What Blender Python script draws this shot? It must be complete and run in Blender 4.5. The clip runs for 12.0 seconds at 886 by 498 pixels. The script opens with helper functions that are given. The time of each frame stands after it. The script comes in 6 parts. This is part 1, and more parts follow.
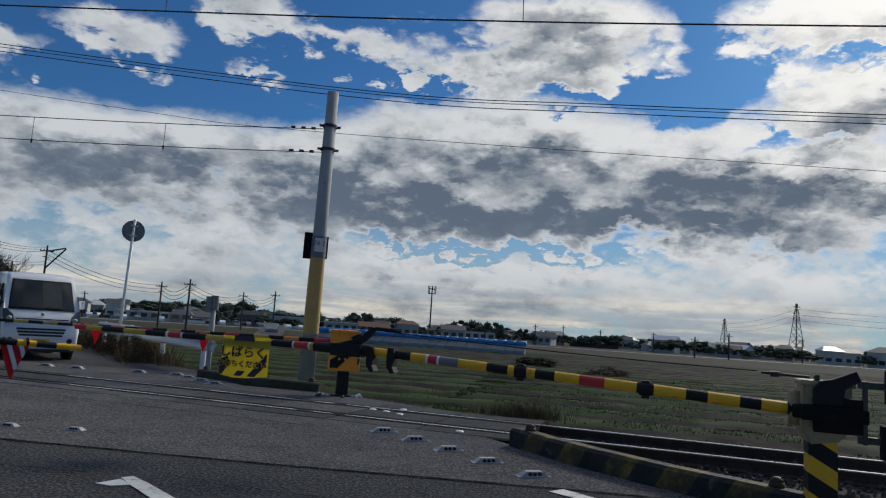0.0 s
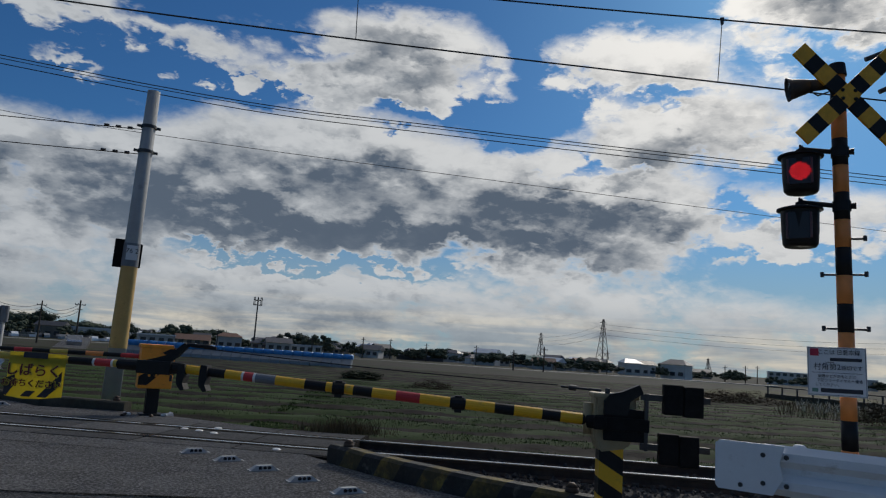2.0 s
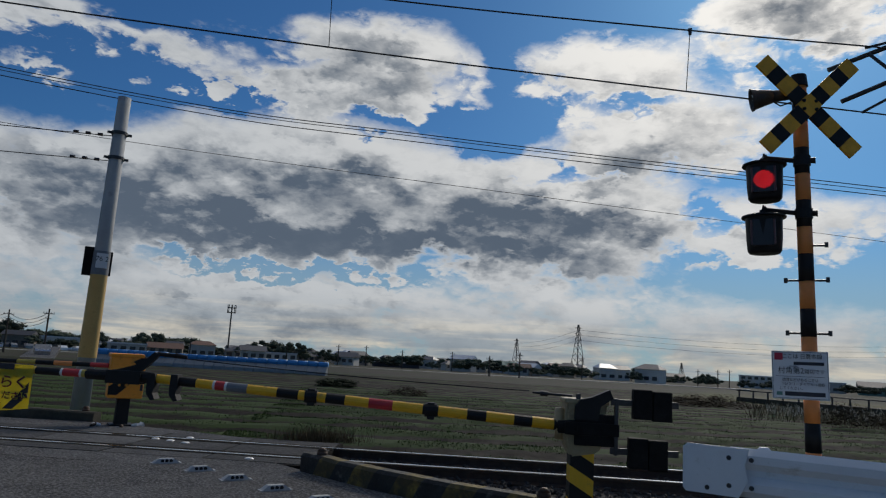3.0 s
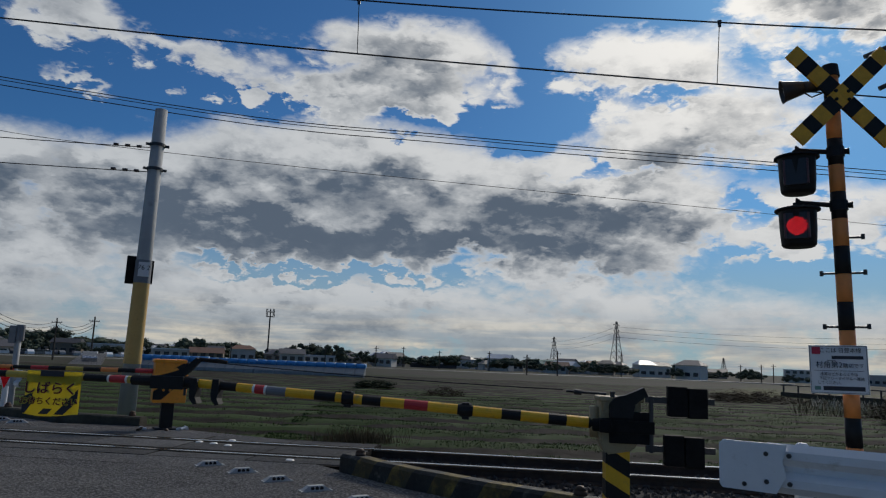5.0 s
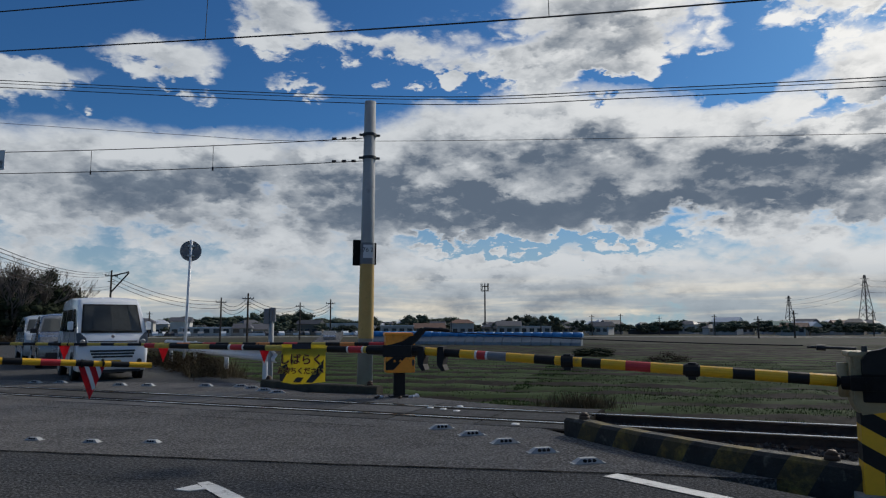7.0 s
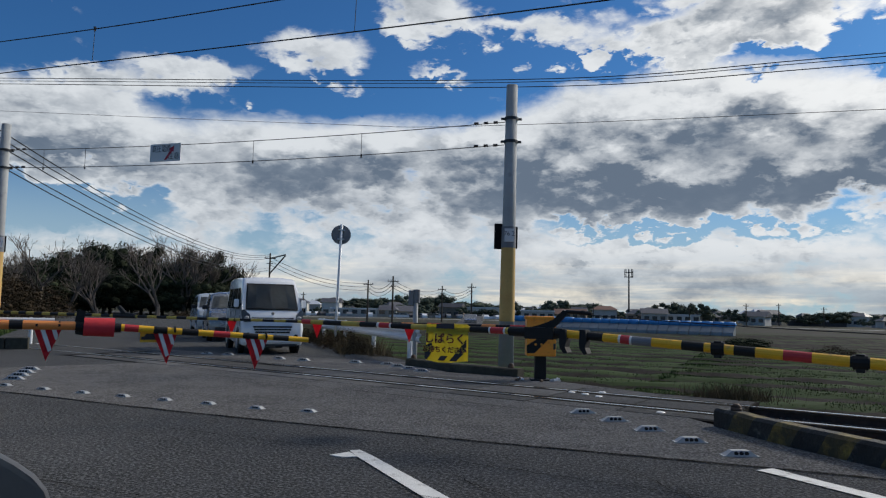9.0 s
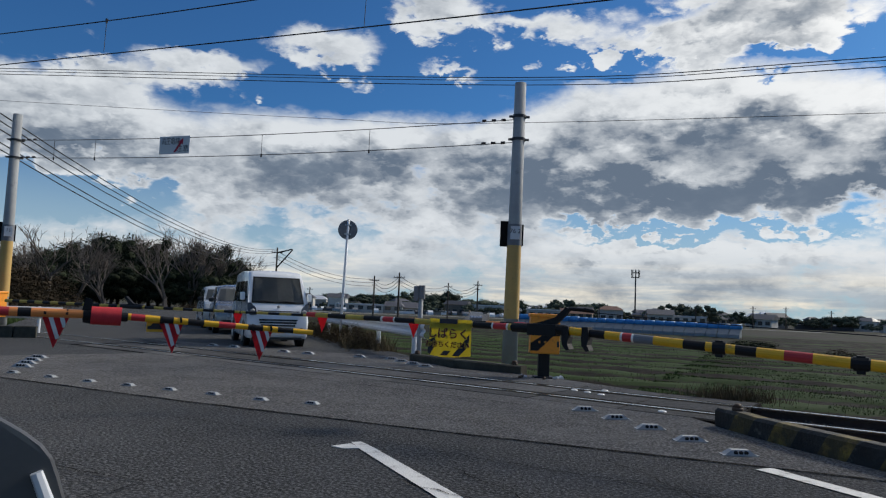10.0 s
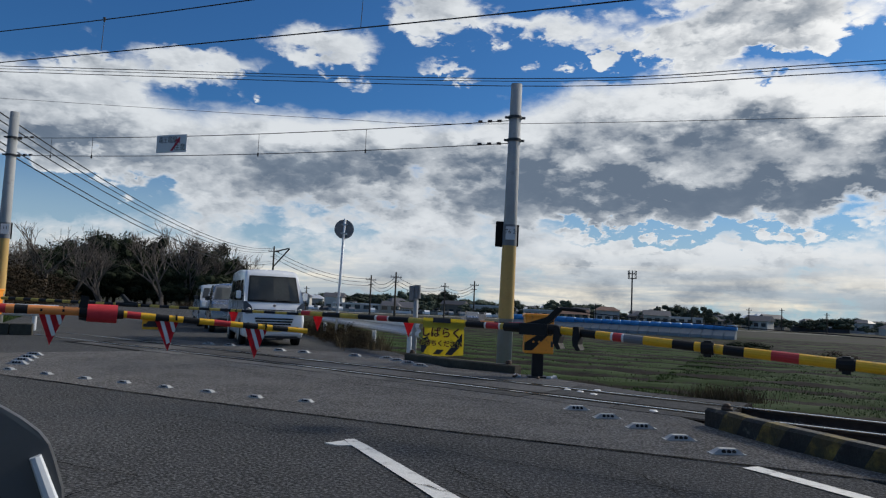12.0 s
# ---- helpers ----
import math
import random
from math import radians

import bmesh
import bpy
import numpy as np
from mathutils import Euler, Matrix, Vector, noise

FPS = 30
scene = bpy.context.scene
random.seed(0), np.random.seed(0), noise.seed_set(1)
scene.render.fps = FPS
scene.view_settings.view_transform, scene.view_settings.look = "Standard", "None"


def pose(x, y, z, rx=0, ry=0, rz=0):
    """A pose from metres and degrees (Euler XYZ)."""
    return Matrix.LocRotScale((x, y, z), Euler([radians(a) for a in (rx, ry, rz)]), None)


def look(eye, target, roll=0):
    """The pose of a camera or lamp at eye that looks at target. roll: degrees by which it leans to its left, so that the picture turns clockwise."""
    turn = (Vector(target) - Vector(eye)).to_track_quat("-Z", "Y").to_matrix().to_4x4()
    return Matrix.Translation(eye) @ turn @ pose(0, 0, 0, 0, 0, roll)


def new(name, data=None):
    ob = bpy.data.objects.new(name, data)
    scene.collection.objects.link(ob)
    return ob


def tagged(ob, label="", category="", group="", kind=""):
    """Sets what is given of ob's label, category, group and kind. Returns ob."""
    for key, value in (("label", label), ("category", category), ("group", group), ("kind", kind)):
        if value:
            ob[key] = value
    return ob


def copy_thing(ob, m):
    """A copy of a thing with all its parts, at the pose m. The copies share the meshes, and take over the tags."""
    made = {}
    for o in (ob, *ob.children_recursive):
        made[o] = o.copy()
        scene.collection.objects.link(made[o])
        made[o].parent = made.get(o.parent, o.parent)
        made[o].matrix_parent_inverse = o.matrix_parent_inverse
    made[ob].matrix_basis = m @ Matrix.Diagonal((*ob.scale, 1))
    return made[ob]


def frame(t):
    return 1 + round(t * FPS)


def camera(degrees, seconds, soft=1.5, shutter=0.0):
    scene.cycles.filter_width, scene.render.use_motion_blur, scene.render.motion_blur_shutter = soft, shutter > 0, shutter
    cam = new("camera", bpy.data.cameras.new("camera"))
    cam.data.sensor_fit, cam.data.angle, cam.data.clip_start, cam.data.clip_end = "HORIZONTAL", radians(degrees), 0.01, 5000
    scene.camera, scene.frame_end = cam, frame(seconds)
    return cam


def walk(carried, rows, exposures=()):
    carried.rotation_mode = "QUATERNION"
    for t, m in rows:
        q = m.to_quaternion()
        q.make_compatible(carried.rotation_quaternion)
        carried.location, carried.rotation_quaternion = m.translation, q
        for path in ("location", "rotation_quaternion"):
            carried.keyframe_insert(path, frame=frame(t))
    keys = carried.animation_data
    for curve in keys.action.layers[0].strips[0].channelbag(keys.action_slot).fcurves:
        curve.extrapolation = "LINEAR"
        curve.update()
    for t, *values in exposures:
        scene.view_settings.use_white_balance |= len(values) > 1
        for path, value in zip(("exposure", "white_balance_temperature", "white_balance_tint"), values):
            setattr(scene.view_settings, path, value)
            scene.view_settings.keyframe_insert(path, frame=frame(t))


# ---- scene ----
cam = camera(64.3, 12.0, soft=1.2)
PATH = [
    (0, (0.267, -1.412, 1.248), (0.288, 0.576, 1.469), 3.7),
    (0.5, (0.294, -1.412, 1.27), (0.487, 0.564, 1.512), 4.1),
    (1, (0.308, -1.44, 1.276), (0.637, 0.516, 1.536), 4.0),
    (1.5, (0.33, -1.466, 1.284), (0.75, 0.47, 1.558), 3.8),
    (2, (0.325, -1.488, 1.283), (0.814, 0.43, 1.571), 3.8),
    (2.5, (0.335, -1.503, 1.285), (0.877, 0.398, 1.587), 3.7),
    (4.5, (0.35, -1.622, 1.298), (0.906, 0.273, 1.619), 2.9),
    (5, (0.354, -1.609, 1.297), (0.813, 0.313, 1.602), 2.3),
    (5.5, (0.352, -1.614, 1.282), (0.686, 0.337, 1.567), 1.7),
    (6, (0.354, -1.588, 1.263), (0.551, 0.385, 1.523), 1.1),
    (6.5, (0.353, -1.603, 1.25), (0.394, 0.383, 1.486), 0.6),
    (7, (0.349, -1.617, 1.243), (0.229, 0.368, 1.455), -0.1),
    (7.5, (0.333, -1.609, 1.236), (0.057, 0.362, 1.433), -0.3),
    (9.5, (0.358, -1.692, 1.204), (-0.176, 0.229, 1.364), 1.7),
    (10, (0.377, -1.705, 1.194), (-0.154, 0.217, 1.351), 2.2),
    (10.5, (0.392, -1.729, 1.195), (-0.135, 0.195, 1.35), 2.3),
    (11, (0.406, -1.72, 1.188), (-0.119, 0.203, 1.343), 2.4),
    (11.5, (0.414, -1.744, 1.182), (-0.109, 0.18, 1.34), 2.5),
    (12, (0.43, -1.765, 1.19), (-0.093, 0.159, 1.347), 2.5),
]
walk(cam, [(t, look(eye, target, roll)) for t, eye, target, roll in PATH],
     [(0.0, -0.05), (1.0, -0.2), (2.5, -0.28), (5.0, -0.26), (6.5, -0.1), (7.5, 0.05), (9.5, 0.25), (12.0, 0.25)])

# ---- sky, sun ----
SUN_AZ, SUN_EL = 44.0, 33.0
world = bpy.data.worlds.new("sky")
scene.world = world
world.use_nodes = True
wn, wl = world.node_tree.nodes, world.node_tree.links
wn.clear()


def wmath(op, a, b=None, c=None, clamp=False):
    """A maths node of the sky, from sockets or numbers."""
    n = wn.new("ShaderNodeMath")
    n.operation, n.use_clamp = op, clamp
    for k, v in enumerate((a, b, c)):
        if v is None:
            continue
        if isinstance(v, (int, float)):
            n.inputs[k].default_value = v
        else:
            wl.new(v, n.inputs[k])
    return n.outputs[0]


def wramp(value, lo, hi):
    n = wn.new("ShaderNodeMapRange")
    n.interpolation_type = "SMOOTHSTEP"
    wl.new(value, n.inputs[0])
    n.inputs[1].default_value, n.inputs[2].default_value = lo, hi
    return n.outputs[0]


def wmix(f, a, b):
    n = wn.new("ShaderNodeMix")
    n.data_type = "RGBA"
    for k, v in ((0, f), (6, a), (7, b)):
        if isinstance(v, tuple):
            n.inputs[k].default_value = (*v, 1)
        elif isinstance(v, (int, float)):
            n.inputs[k].default_value = v
        else:
            wl.new(v, n.inputs[k])
    return n.outputs[2]


def wnoise(vec, scale, detail, rough, distort=0.0):
    n = wn.new("ShaderNodeTexNoise")
    n.inputs["Scale"].default_value, n.inputs["Detail"].default_value = scale, detail
    n.inputs["Roughness"].default_value, n.inputs["Distortion"].default_value = rough, distort
    wl.new(vec, n.inputs["Vector"])
    return n.outputs[0]


def wvec(x, y, z):
    n = wn.new("ShaderNodeCombineXYZ")
    for k, v in enumerate((x, y, z)):
        if isinstance(v, (int, float)):
            n.inputs[k].default_value = v
        else:
            wl.new(v, n.inputs[k])
    return n.outputs[0]


coord = wn.new("ShaderNodeTexCoord").outputs["Generated"]
sep = wn.new("ShaderNodeSeparateXYZ")
wl.new(coord, sep.inputs[0])
dx, dy, dz = sep.outputs
az = wmath("MULTIPLY", wmath("ARCTAN2", dx, dy), 57.2958)
el = wmath("MULTIPLY", wmath("ARCSINE", dz), 57.2958)
BANKS = [
    (10.3, 22.3, 8.6, 3.4, 0.6), (5.5, 19.2, 12.0, 1.2, 0.42), (28.5, 21.7, 8.6, 2.7, 0.58), (34.0, 16.6, 10.0, 3.3, 0.58), (45.5, 26.0, 8.0, 5.0, 0.58),
    (-16.9, 21.7, 3.9, 2.9, 0.6), (-8.0, 20.9, 6.0, 1.2, 0.4), (-16.0, 17.0, 3.4, 0.8, 0.42), (-25.8, 18.0, 5.0, 2.3, 0.6), (-35.4, 15.7, 5.2, 1.6, 0.52),
    (-42.0, 13.8, 3.6, 1.2, 0.46), (-22.0, 8.9, 30.0, 4.8, 0.66), (6.0, 11.3, 17.0, 6.2, 0.66), (27.0, 9.3, 13.0, 4.8, 0.64), (44.0, 10.0, 9.0, 2.5, 0.4),
    (-47.5, 11.0, 7.5, 2.8, 0.52), (10.0, 0.6, 90.0, 4.2, 0.5), (0.0, 75.0, 240.0, 38.0, 0.42),
]
GAPS = [
    (-5.0, 17.9, 6.0, 0.7, -0.3), (20.8, 17.0, 4.2, 1.4, -0.42), (20.2, 24.0, 1.4, 4.0, -0.3), (-44.5, 5.5, 6.0, 1.2, -0.65), (4.0, 4.8, 10.0, 0.5, -0.5),
    (41.6, 6.2, 5.0, 1.2, -0.5), (38.5, 10.2, 4.0, 0.7, -0.42), (12.0, 17.3, 3.0, 0.5, -0.3), (-20.0, 27.4, 26.0, 3.0, -0.4), (-25.0, 14.9, 9.0, 0.6, -0.35),
    (31.5, 19.2, 4.0, 0.7, -0.32), (26.0, 13.6, 5.0, 0.5, -0.25),
]
DARKS = [
    (9.8, 21.9, 6.2, 1.7, 1.6), (35.0, 14.0, 7.0, 1.8, 1.5), (47.5, 25.0, 5.0, 3.6, 1.2), (14.0, 7.6, 18.0, 1.7, 1.7), (28.5, 5.6, 5.5, 0.9, 1.3),
    (8.7, 12.0, 6.5, 1.4, 1.1), (-17.9, 9.8, 12.0, 2.0, 1.4), (-4.0, 8.0, 10.0, 1.6, 1.3), (33.8, 9.7, 3.8, 1.1, 1.6), (23.5, 10.6, 7.5, 1.3, 1.3),
    (-33.0, 9.0, 10.0, 1.7, 1.2), (-43.0, 8.6, 6.0, 1.1, 1.0), (-20.0, 6.0, 22.0, 2.0, 1.0), (5.0, 15.2, 11.0, 1.5, -0.9), (-21.0, 12.6, 15.0, 1.0, -0.8), (28.0, 21.8, 7.0, 2.0, -0.5), (-26.0, 18.5, 6.0, 2.0, -0.6),
]


def cloud_field(rise):
    """Cloud thickness as seen rise degrees higher up: banks and gaps broken up by noise at four scales."""
    tall = wmath("MULTIPLY", wmath("ADD", dz, math.sin(radians(rise))), 2.1)
    plane = wvec(dx, dy, tall)
    big = wmath("ADD", wnoise(plane, 5.0, 9.0, 0.55, 0.2), -0.5)
    fine = wmath("ADD", wnoise(plane, 16.0, 7.0, 0.6, 0.25), -0.5)
    wisp = wmath("ADD", wnoise(plane, 46.0, 5.0, 0.62, 0.3), -0.5)
    vor = wn.new("ShaderNodeTexVoronoi")
    vor.feature = "SMOOTH_F1"
    vor.inputs["Scale"].default_value, vor.inputs["Detail"].default_value, vor.inputs["Roughness"].default_value = 15.0, 3.0, 0.55
    vor.inputs["Smoothness"].default_value = 0.6
    wl.new(wvec(wmath("ADD", dx, wmath("MULTIPLY", fine, 0.05)), dy, wmath("ADD", tall, wmath("MULTIPLY", wisp, 0.06))), vor.inputs["Vector"])
    puff = wmath("ADD", 0.42, wmath("MULTIPLY", vor.outputs["Distance"], -1.0))
    lumps = wmath("ADD", wmath("ADD", wmath("MULTIPLY", big, 0.75), wmath("MULTIPLY", fine, 0.36)), wmath("ADD", wmath("MULTIPLY", wisp, 0.14), wmath("MULTIPLY", puff, 0.3)))
    a = wmath("ADD", az, wmath("MULTIPLY", wmath("ADD", fine, big), 4.5))
    e = wmath("ADD", wmath("ADD", el, rise), wmath("MULTIPLY", wmath("ADD", fine, wmath("ADD", big, puff)), 2.6))

    def total_of(rows):
        total = None
        for a0, e0, wa, we, amp in rows:
            qa = wmath("POWER", wmath("MULTIPLY", wmath("ADD", a, -a0), 1 / wa), 2.0)
            qe = wmath("POWER", wmath("MULTIPLY", wmath("ADD", e, -e0), 1 / we), 2.0)
            g = wmath("MULTIPLY", wmath("EXPONENT", wmath("MULTIPLY", wmath("POWER", wmath("ADD", qa, qe), 1.4), -1.0)), amp)
            total = g if total is None else wmath("ADD", total, g)
        return total
    return wmath("ADD", lumps, wmath("ADD", total_of(BANKS), total_of(GAPS))), lumps, total_of


field, lumps, at_here = cloud_field(0.0)
field_up, lumps_up, _ = cloud_field(1.9)
dens = wramp(field, 0.05, 0.3)
thick = wramp(field, 0.18, 0.6)
above = wramp(field_up, 0.1, 0.55)
# sides of the puffs that turn away from the sun
turned = wmath("MULTIPLY", wmath("ADD", lumps_up, wmath("MULTIPLY", lumps, -1.0)), 1.9)
heavy = wmath("ADD", wmath("MULTIPLY", at_here(DARKS), 0.24), wmath("ADD", turned, wmath("MULTIPLY", wmath("ADD", wmath("MULTIPLY", thick, above), 0.24), 0.5)))
shade = wmath("MULTIPLY", wmath("MULTIPLY", wramp(heavy, -0.2, 1.25), 1.1), wramp(field, 0.1, 0.42), clamp=True)
sunward = wmath("EXPONENT", wmath("MULTIPLY", wmath("ADD", wmath("POWER", wmath("MULTIPLY", wmath("ADD", az, -SUN_AZ), 1 / 34), 2.0),
                wmath("POWER", wmath("MULTIPLY", wmath("ADD", el, -SUN_EL), 1 / 22), 2.0)), -1.0))
bright = wmix(sunward, (0.64, 0.675, 0.71), (1.28, 1.24, 1.17))
low = wramp(el, 5.5, 0.5)
streak = wramp(wnoise(wvec(wmath("MULTIPLY", az, 0.05), wmath("MULTIPLY", el, 0.55), 2.0), 1.6, 7.0, 0.62, 0.5), 0.40, 0.68)
bright = wmix(low, bright, wmix(streak, (0.37, 0.43, 0.48), (0.78, 0.73, 0.62)))
# the grey undersides are lighter where the cloud is thin
murk = wramp(wmath("ADD", lumps, wmath("MULTIPLY", field, -0.25)), -0.37, 0.04)
grey = wmix(murk, wmix(sunward, (0.12, 0.16, 0.22), (0.125, 0.16, 0.21)), wmix(sunward, (0.29, 0.34, 0.4), (0.3, 0.33, 0.37)))
cloud = wmix(shade, bright, grey)
sky = wn.new("ShaderNodeTexSky")
sky.sky_type, sky.sun_disc = "NISHITA", False
sky.sun_elevation, sky.sun_rotation = radians(SUN_EL), radians(SUN_AZ)
sky.air_density, sky.dust_density, sky.ozone_density = 1.0, 0.6, 3.0
skyc = wn.new("ShaderNodeMix")
skyc.data_type, skyc.blend_type = "RGBA", "MULTIPLY"
skyc.inputs[0].default_value = 1.0
wl.new(sky.outputs[0], skyc.inputs[6])
skyc.inputs[7].default_value = (0.022, 0.048, 0.074, 1)
clear = wmix(wmath("MULTIPLY", wramp(el, 13.0, 2.0), 0.75), skyc.outputs[2], (0.36, 0.48, 0.56))
total = wmix(dens, clear, cloud)
bg = wn.new("ShaderNodeBackground")
bg.inputs["Strength"].default_value = 0.92
wl.new(total, bg.inputs["Color"])
wl.new(bg.outputs[0], wn.new("ShaderNodeOutputWorld").inputs["Surface"])

sun = new("sun", bpy.data.lights.new("sun", "SUN"))
sun.data.energy, sun.data.angle, sun.data.color = 3.0, radians(14), (1.0, 0.93, 0.82)
_sd = Vector((math.sin(radians(SUN_AZ)) * math.cos(radians(SUN_EL)), math.cos(radians(SUN_AZ)) * math.cos(radians(SUN_EL)), math.sin(radians(SUN_EL))))
sun.matrix_world = look(_sd * 60, (0, 0, 0))


# ---- materials ----
def mat(name, color, rough=0.7, metal=0.0, var=0.25, scale=6.0, bump=0.0, bump_scale=40.0, stain=None, stain_amt=0.0, stain_scale=1.5, coat=0.0,
        each=0.0, emit=None, speck=0.0, spec=None, dusty=0.0):
    """A surface with grain at two scales, optional stains and relief."""
    m = bpy.data.materials.new(name)
    m.use_nodes = True
    nt = m.node_tree
    b = nt.nodes["Principled BSDF"]
    tc = nt.nodes.new("ShaderNodeTexCoord")

    def nz(s, d=4.0, r=0.6):
        n = nt.nodes.new("ShaderNodeTexNoise")
        n.inputs["Scale"].default_value, n.inputs["Detail"].default_value, n.inputs["Roughness"].default_value = s, d, r
        nt.links.new(tc.outputs["Object"], n.inputs["Vector"])
        return n.outputs[0]

    def rng(v, a, z, lo, hi):
        n = nt.nodes.new("ShaderNodeMapRange")
        nt.links.new(v, n.inputs[0])
        for k, q in enumerate((a, z, lo, hi)):
            n.inputs[k + 1].default_value = q
        return n.outputs[0]

    def mixc(f, a, c, blend="MIX"):
        n = nt.nodes.new("ShaderNodeMix")
        n.data_type, n.blend_type = "RGBA", blend
        for k, v in ((0, f), (6, a), (7, c)):
            if isinstance(v, tuple):
                n.inputs[k].default_value = (*v[:3], 1)
            elif isinstance(v, (int, float)):
                n.inputs[k].default_value = v
            else:
                nt.links.new(v, n.inputs[k])
        return n.outputs[2]

    dk = tuple(c * (1 - var) for c in color)
    lt = tuple(min(1, c * (1 + var)) for c in color)
    col = mixc(rng(nz(scale, 5.0), 0.3, 0.7, 0, 1), dk, lt)
    col = mixc(rng(nz(scale * 9, 3.0), 0.35, 0.65, 0, 0.5), col, tuple(c * (1 - var * 0.8) for c in color))
    if stain:
        col = mixc(rng(nz(stain_scale, 7.0, 0.7), 0.62 - stain_amt * 0.3, 0.72 - stain_amt * 0.15, 0, 0.85), col, stain)
    if speck:
        col = mixc(rng(nz(38.0, 2.0), 0.48, 0.6, 0, speck), col, tuple(min(1, c * 2.6 + 0.03) for c in color))
        col = mixc(rng(nz(34.0, 3.0), 0.5, 0.66, 0, speck), col, tuple(c * 0.35 for c in color))
    if each:
        oi = nt.nodes.new("ShaderNodeObjectInfo")
        hsv = nt.nodes.new("ShaderNodeHueSaturation")
        nt.links.new(rng(oi.outputs["Random"], 0, 1, 1 - each, 1 + each), hsv.inputs["Value"])
        nt.links.new(col, hsv.inputs["Color"])
        col = hsv.outputs[0]
    nt.links.new(col, b.inputs["Base Color"])
    nt.links.new(rng(nz(scale * 3, 3.0), 0.3, 0.7, max(0.03, rough - 0.08), min(1, rough + 0.08)), b.inputs["Roughness"])
    b.inputs["Metallic"].default_value = metal
    b.inputs["Specular IOR Level"].default_value = spec if spec is not None else 0.12 if rough >= 0.9 else 0.3 if rough >= 0.75 else 0.5
    b.inputs["Coat Weight"].default_value = coat
    b.inputs["Diffuse Roughness"].default_value = dusty
    if bump:
        bn = nt.nodes.new("ShaderNodeBump")
        bn.inputs["Strength"].default_value, bn.inputs["Distance"].default_value = min(1, bump), 0.02
        nt.links.new(nz(bump_scale, 5.0), bn.inputs["Height"])
        nt.links.new(bn.outputs[0], b.inputs["Normal"])
    if emit:
        b.inputs["Emission Color"].default_value, b.inputs["Emission Strength"].default_value = (*emit[:3], 1), emit[3]
    return m


M = {}
M["asphalt"] = mat("old asphalt", (0.068, 0.067, 0.065), 0.85, var=0.4, scale=1.1, bump=1.0, bump_scale=30, speck=0.8, stain=(0.085, 0.082, 0.08), stain_amt=0.4, stain_scale=0.5, dusty=1.0, spec=0.08)
M["asphalt_new"] = mat("grey asphalt", (0.14, 0.132, 0.122), 0.82, var=0.4, scale=1.3, bump=1.0, bump_scale=32, speck=0.6, stain=(0.07, 0.067, 0.064), stain_amt=0.5, stain_scale=0.8, dusty=1.0, spec=0.08)
M["panel"] = mat("crossing panel", (0.13, 0.122, 0.112), 0.75, var=0.35, scale=1.5, bump=0.6, bump_scale=50, each=0.32, speck=0.3, dusty=1.0, spec=0.08)
M["crack"] = mat("dark joint dirt", (0.012, 0.011, 0.01), 0.95, var=0.3, scale=6, bump=0.5, bump_scale=25, spec=0.05)
M["paint_white"] = mat("road paint", (0.62, 0.62, 0.6), 0.6, var=0.1, scale=9, bump=0.4, bump_scale=90, stain=(0.16, 0.155, 0.15), stain_amt=0.25, stain_scale=7)
M["concrete"] = mat("concrete", (0.3, 0.29, 0.27), 0.85, var=0.2, scale=3, bump=0.4, bump_scale=60, stain=(0.16, 0.15, 0.13), stain_amt=0.35, stain_scale=2)
M["concrete_pole"] = mat("spun concrete", (0.34, 0.35, 0.35), 0.75, var=0.12, scale=2, bump=0.2, bump_scale=80, stain=(0.24, 0.24, 0.24), stain_amt=0.2, stain_scale=3)
M["yellow_wrap"] = mat("faded yellow wrap", (0.52, 0.33, 0.10), 0.6, var=0.12, scale=3, stain=(0.3, 0.2, 0.06), stain_amt=0.12, stain_scale=6)
M["yellow"] = mat("safety yellow", (0.78, 0.42, 0.01), 0.45, var=0.1, scale=8, stain=(0.3, 0.2, 0.05), stain_amt=0.1, stain_scale=9)
M["yellow_dim"] = mat("weathered yellow", (0.5, 0.37, 0.06), 0.55, var=0.15, scale=9, stain=(0.2, 0.14, 0.05), stain_amt=0.25, stain_scale=8)
M["black"] = mat("black paint", (0.011, 0.011, 0.012), 0.55, var=0.25, scale=8, spec=0.25)
M["black_old"] = mat("weathered black paint", (0.012, 0.012, 0.012), 0.8, var=0.4, scale=9, bump=0.2, spec=0.12)
M["rubber"] = mat("black rubber", (0.015, 0.015, 0.016), 0.75, var=0.3, scale=20)
M["red"] = mat("red tape", (0.5, 0.025, 0.03), 0.45, var=0.15, scale=9)
M["red_cloth"] = mat("red cloth", (0.6, 0.04, 0.05), 0.8, var=0.12, scale=12, bump=0.3, bump_scale=200)
M["white_tape"] = mat("white tape", (0.68, 0.67, 0.65), 0.5, var=0.06)
M["grey_tape"] = mat("grey tape", (0.16, 0.17, 0.19), 0.6, var=0.15)
M["orange"] = mat("orange enamel", (0.85, 0.3, 0.02), 0.42, var=0.12, scale=4, stain=(0.4, 0.13, 0.02), stain_amt=0.15, stain_scale=5)
M["orange_dim"] = mat("orange band", (0.75, 0.25, 0.06), 0.5, var=0.12, scale=6)
M["cream"] = mat("cream enamel", (0.34, 0.27, 0.15), 0.5, var=0.15, scale=4, stain=(0.2, 0.13, 0.06), stain_amt=0.3, stain_scale=6)
M["steel"] = mat("galvanised steel", (0.5, 0.51, 0.52), 0.42, metal=0.85, var=0.12, scale=7)
M["steel_dark"] = mat("dark steel", (0.05, 0.05, 0.052), 0.5, metal=0.5, var=0.3, scale=9)
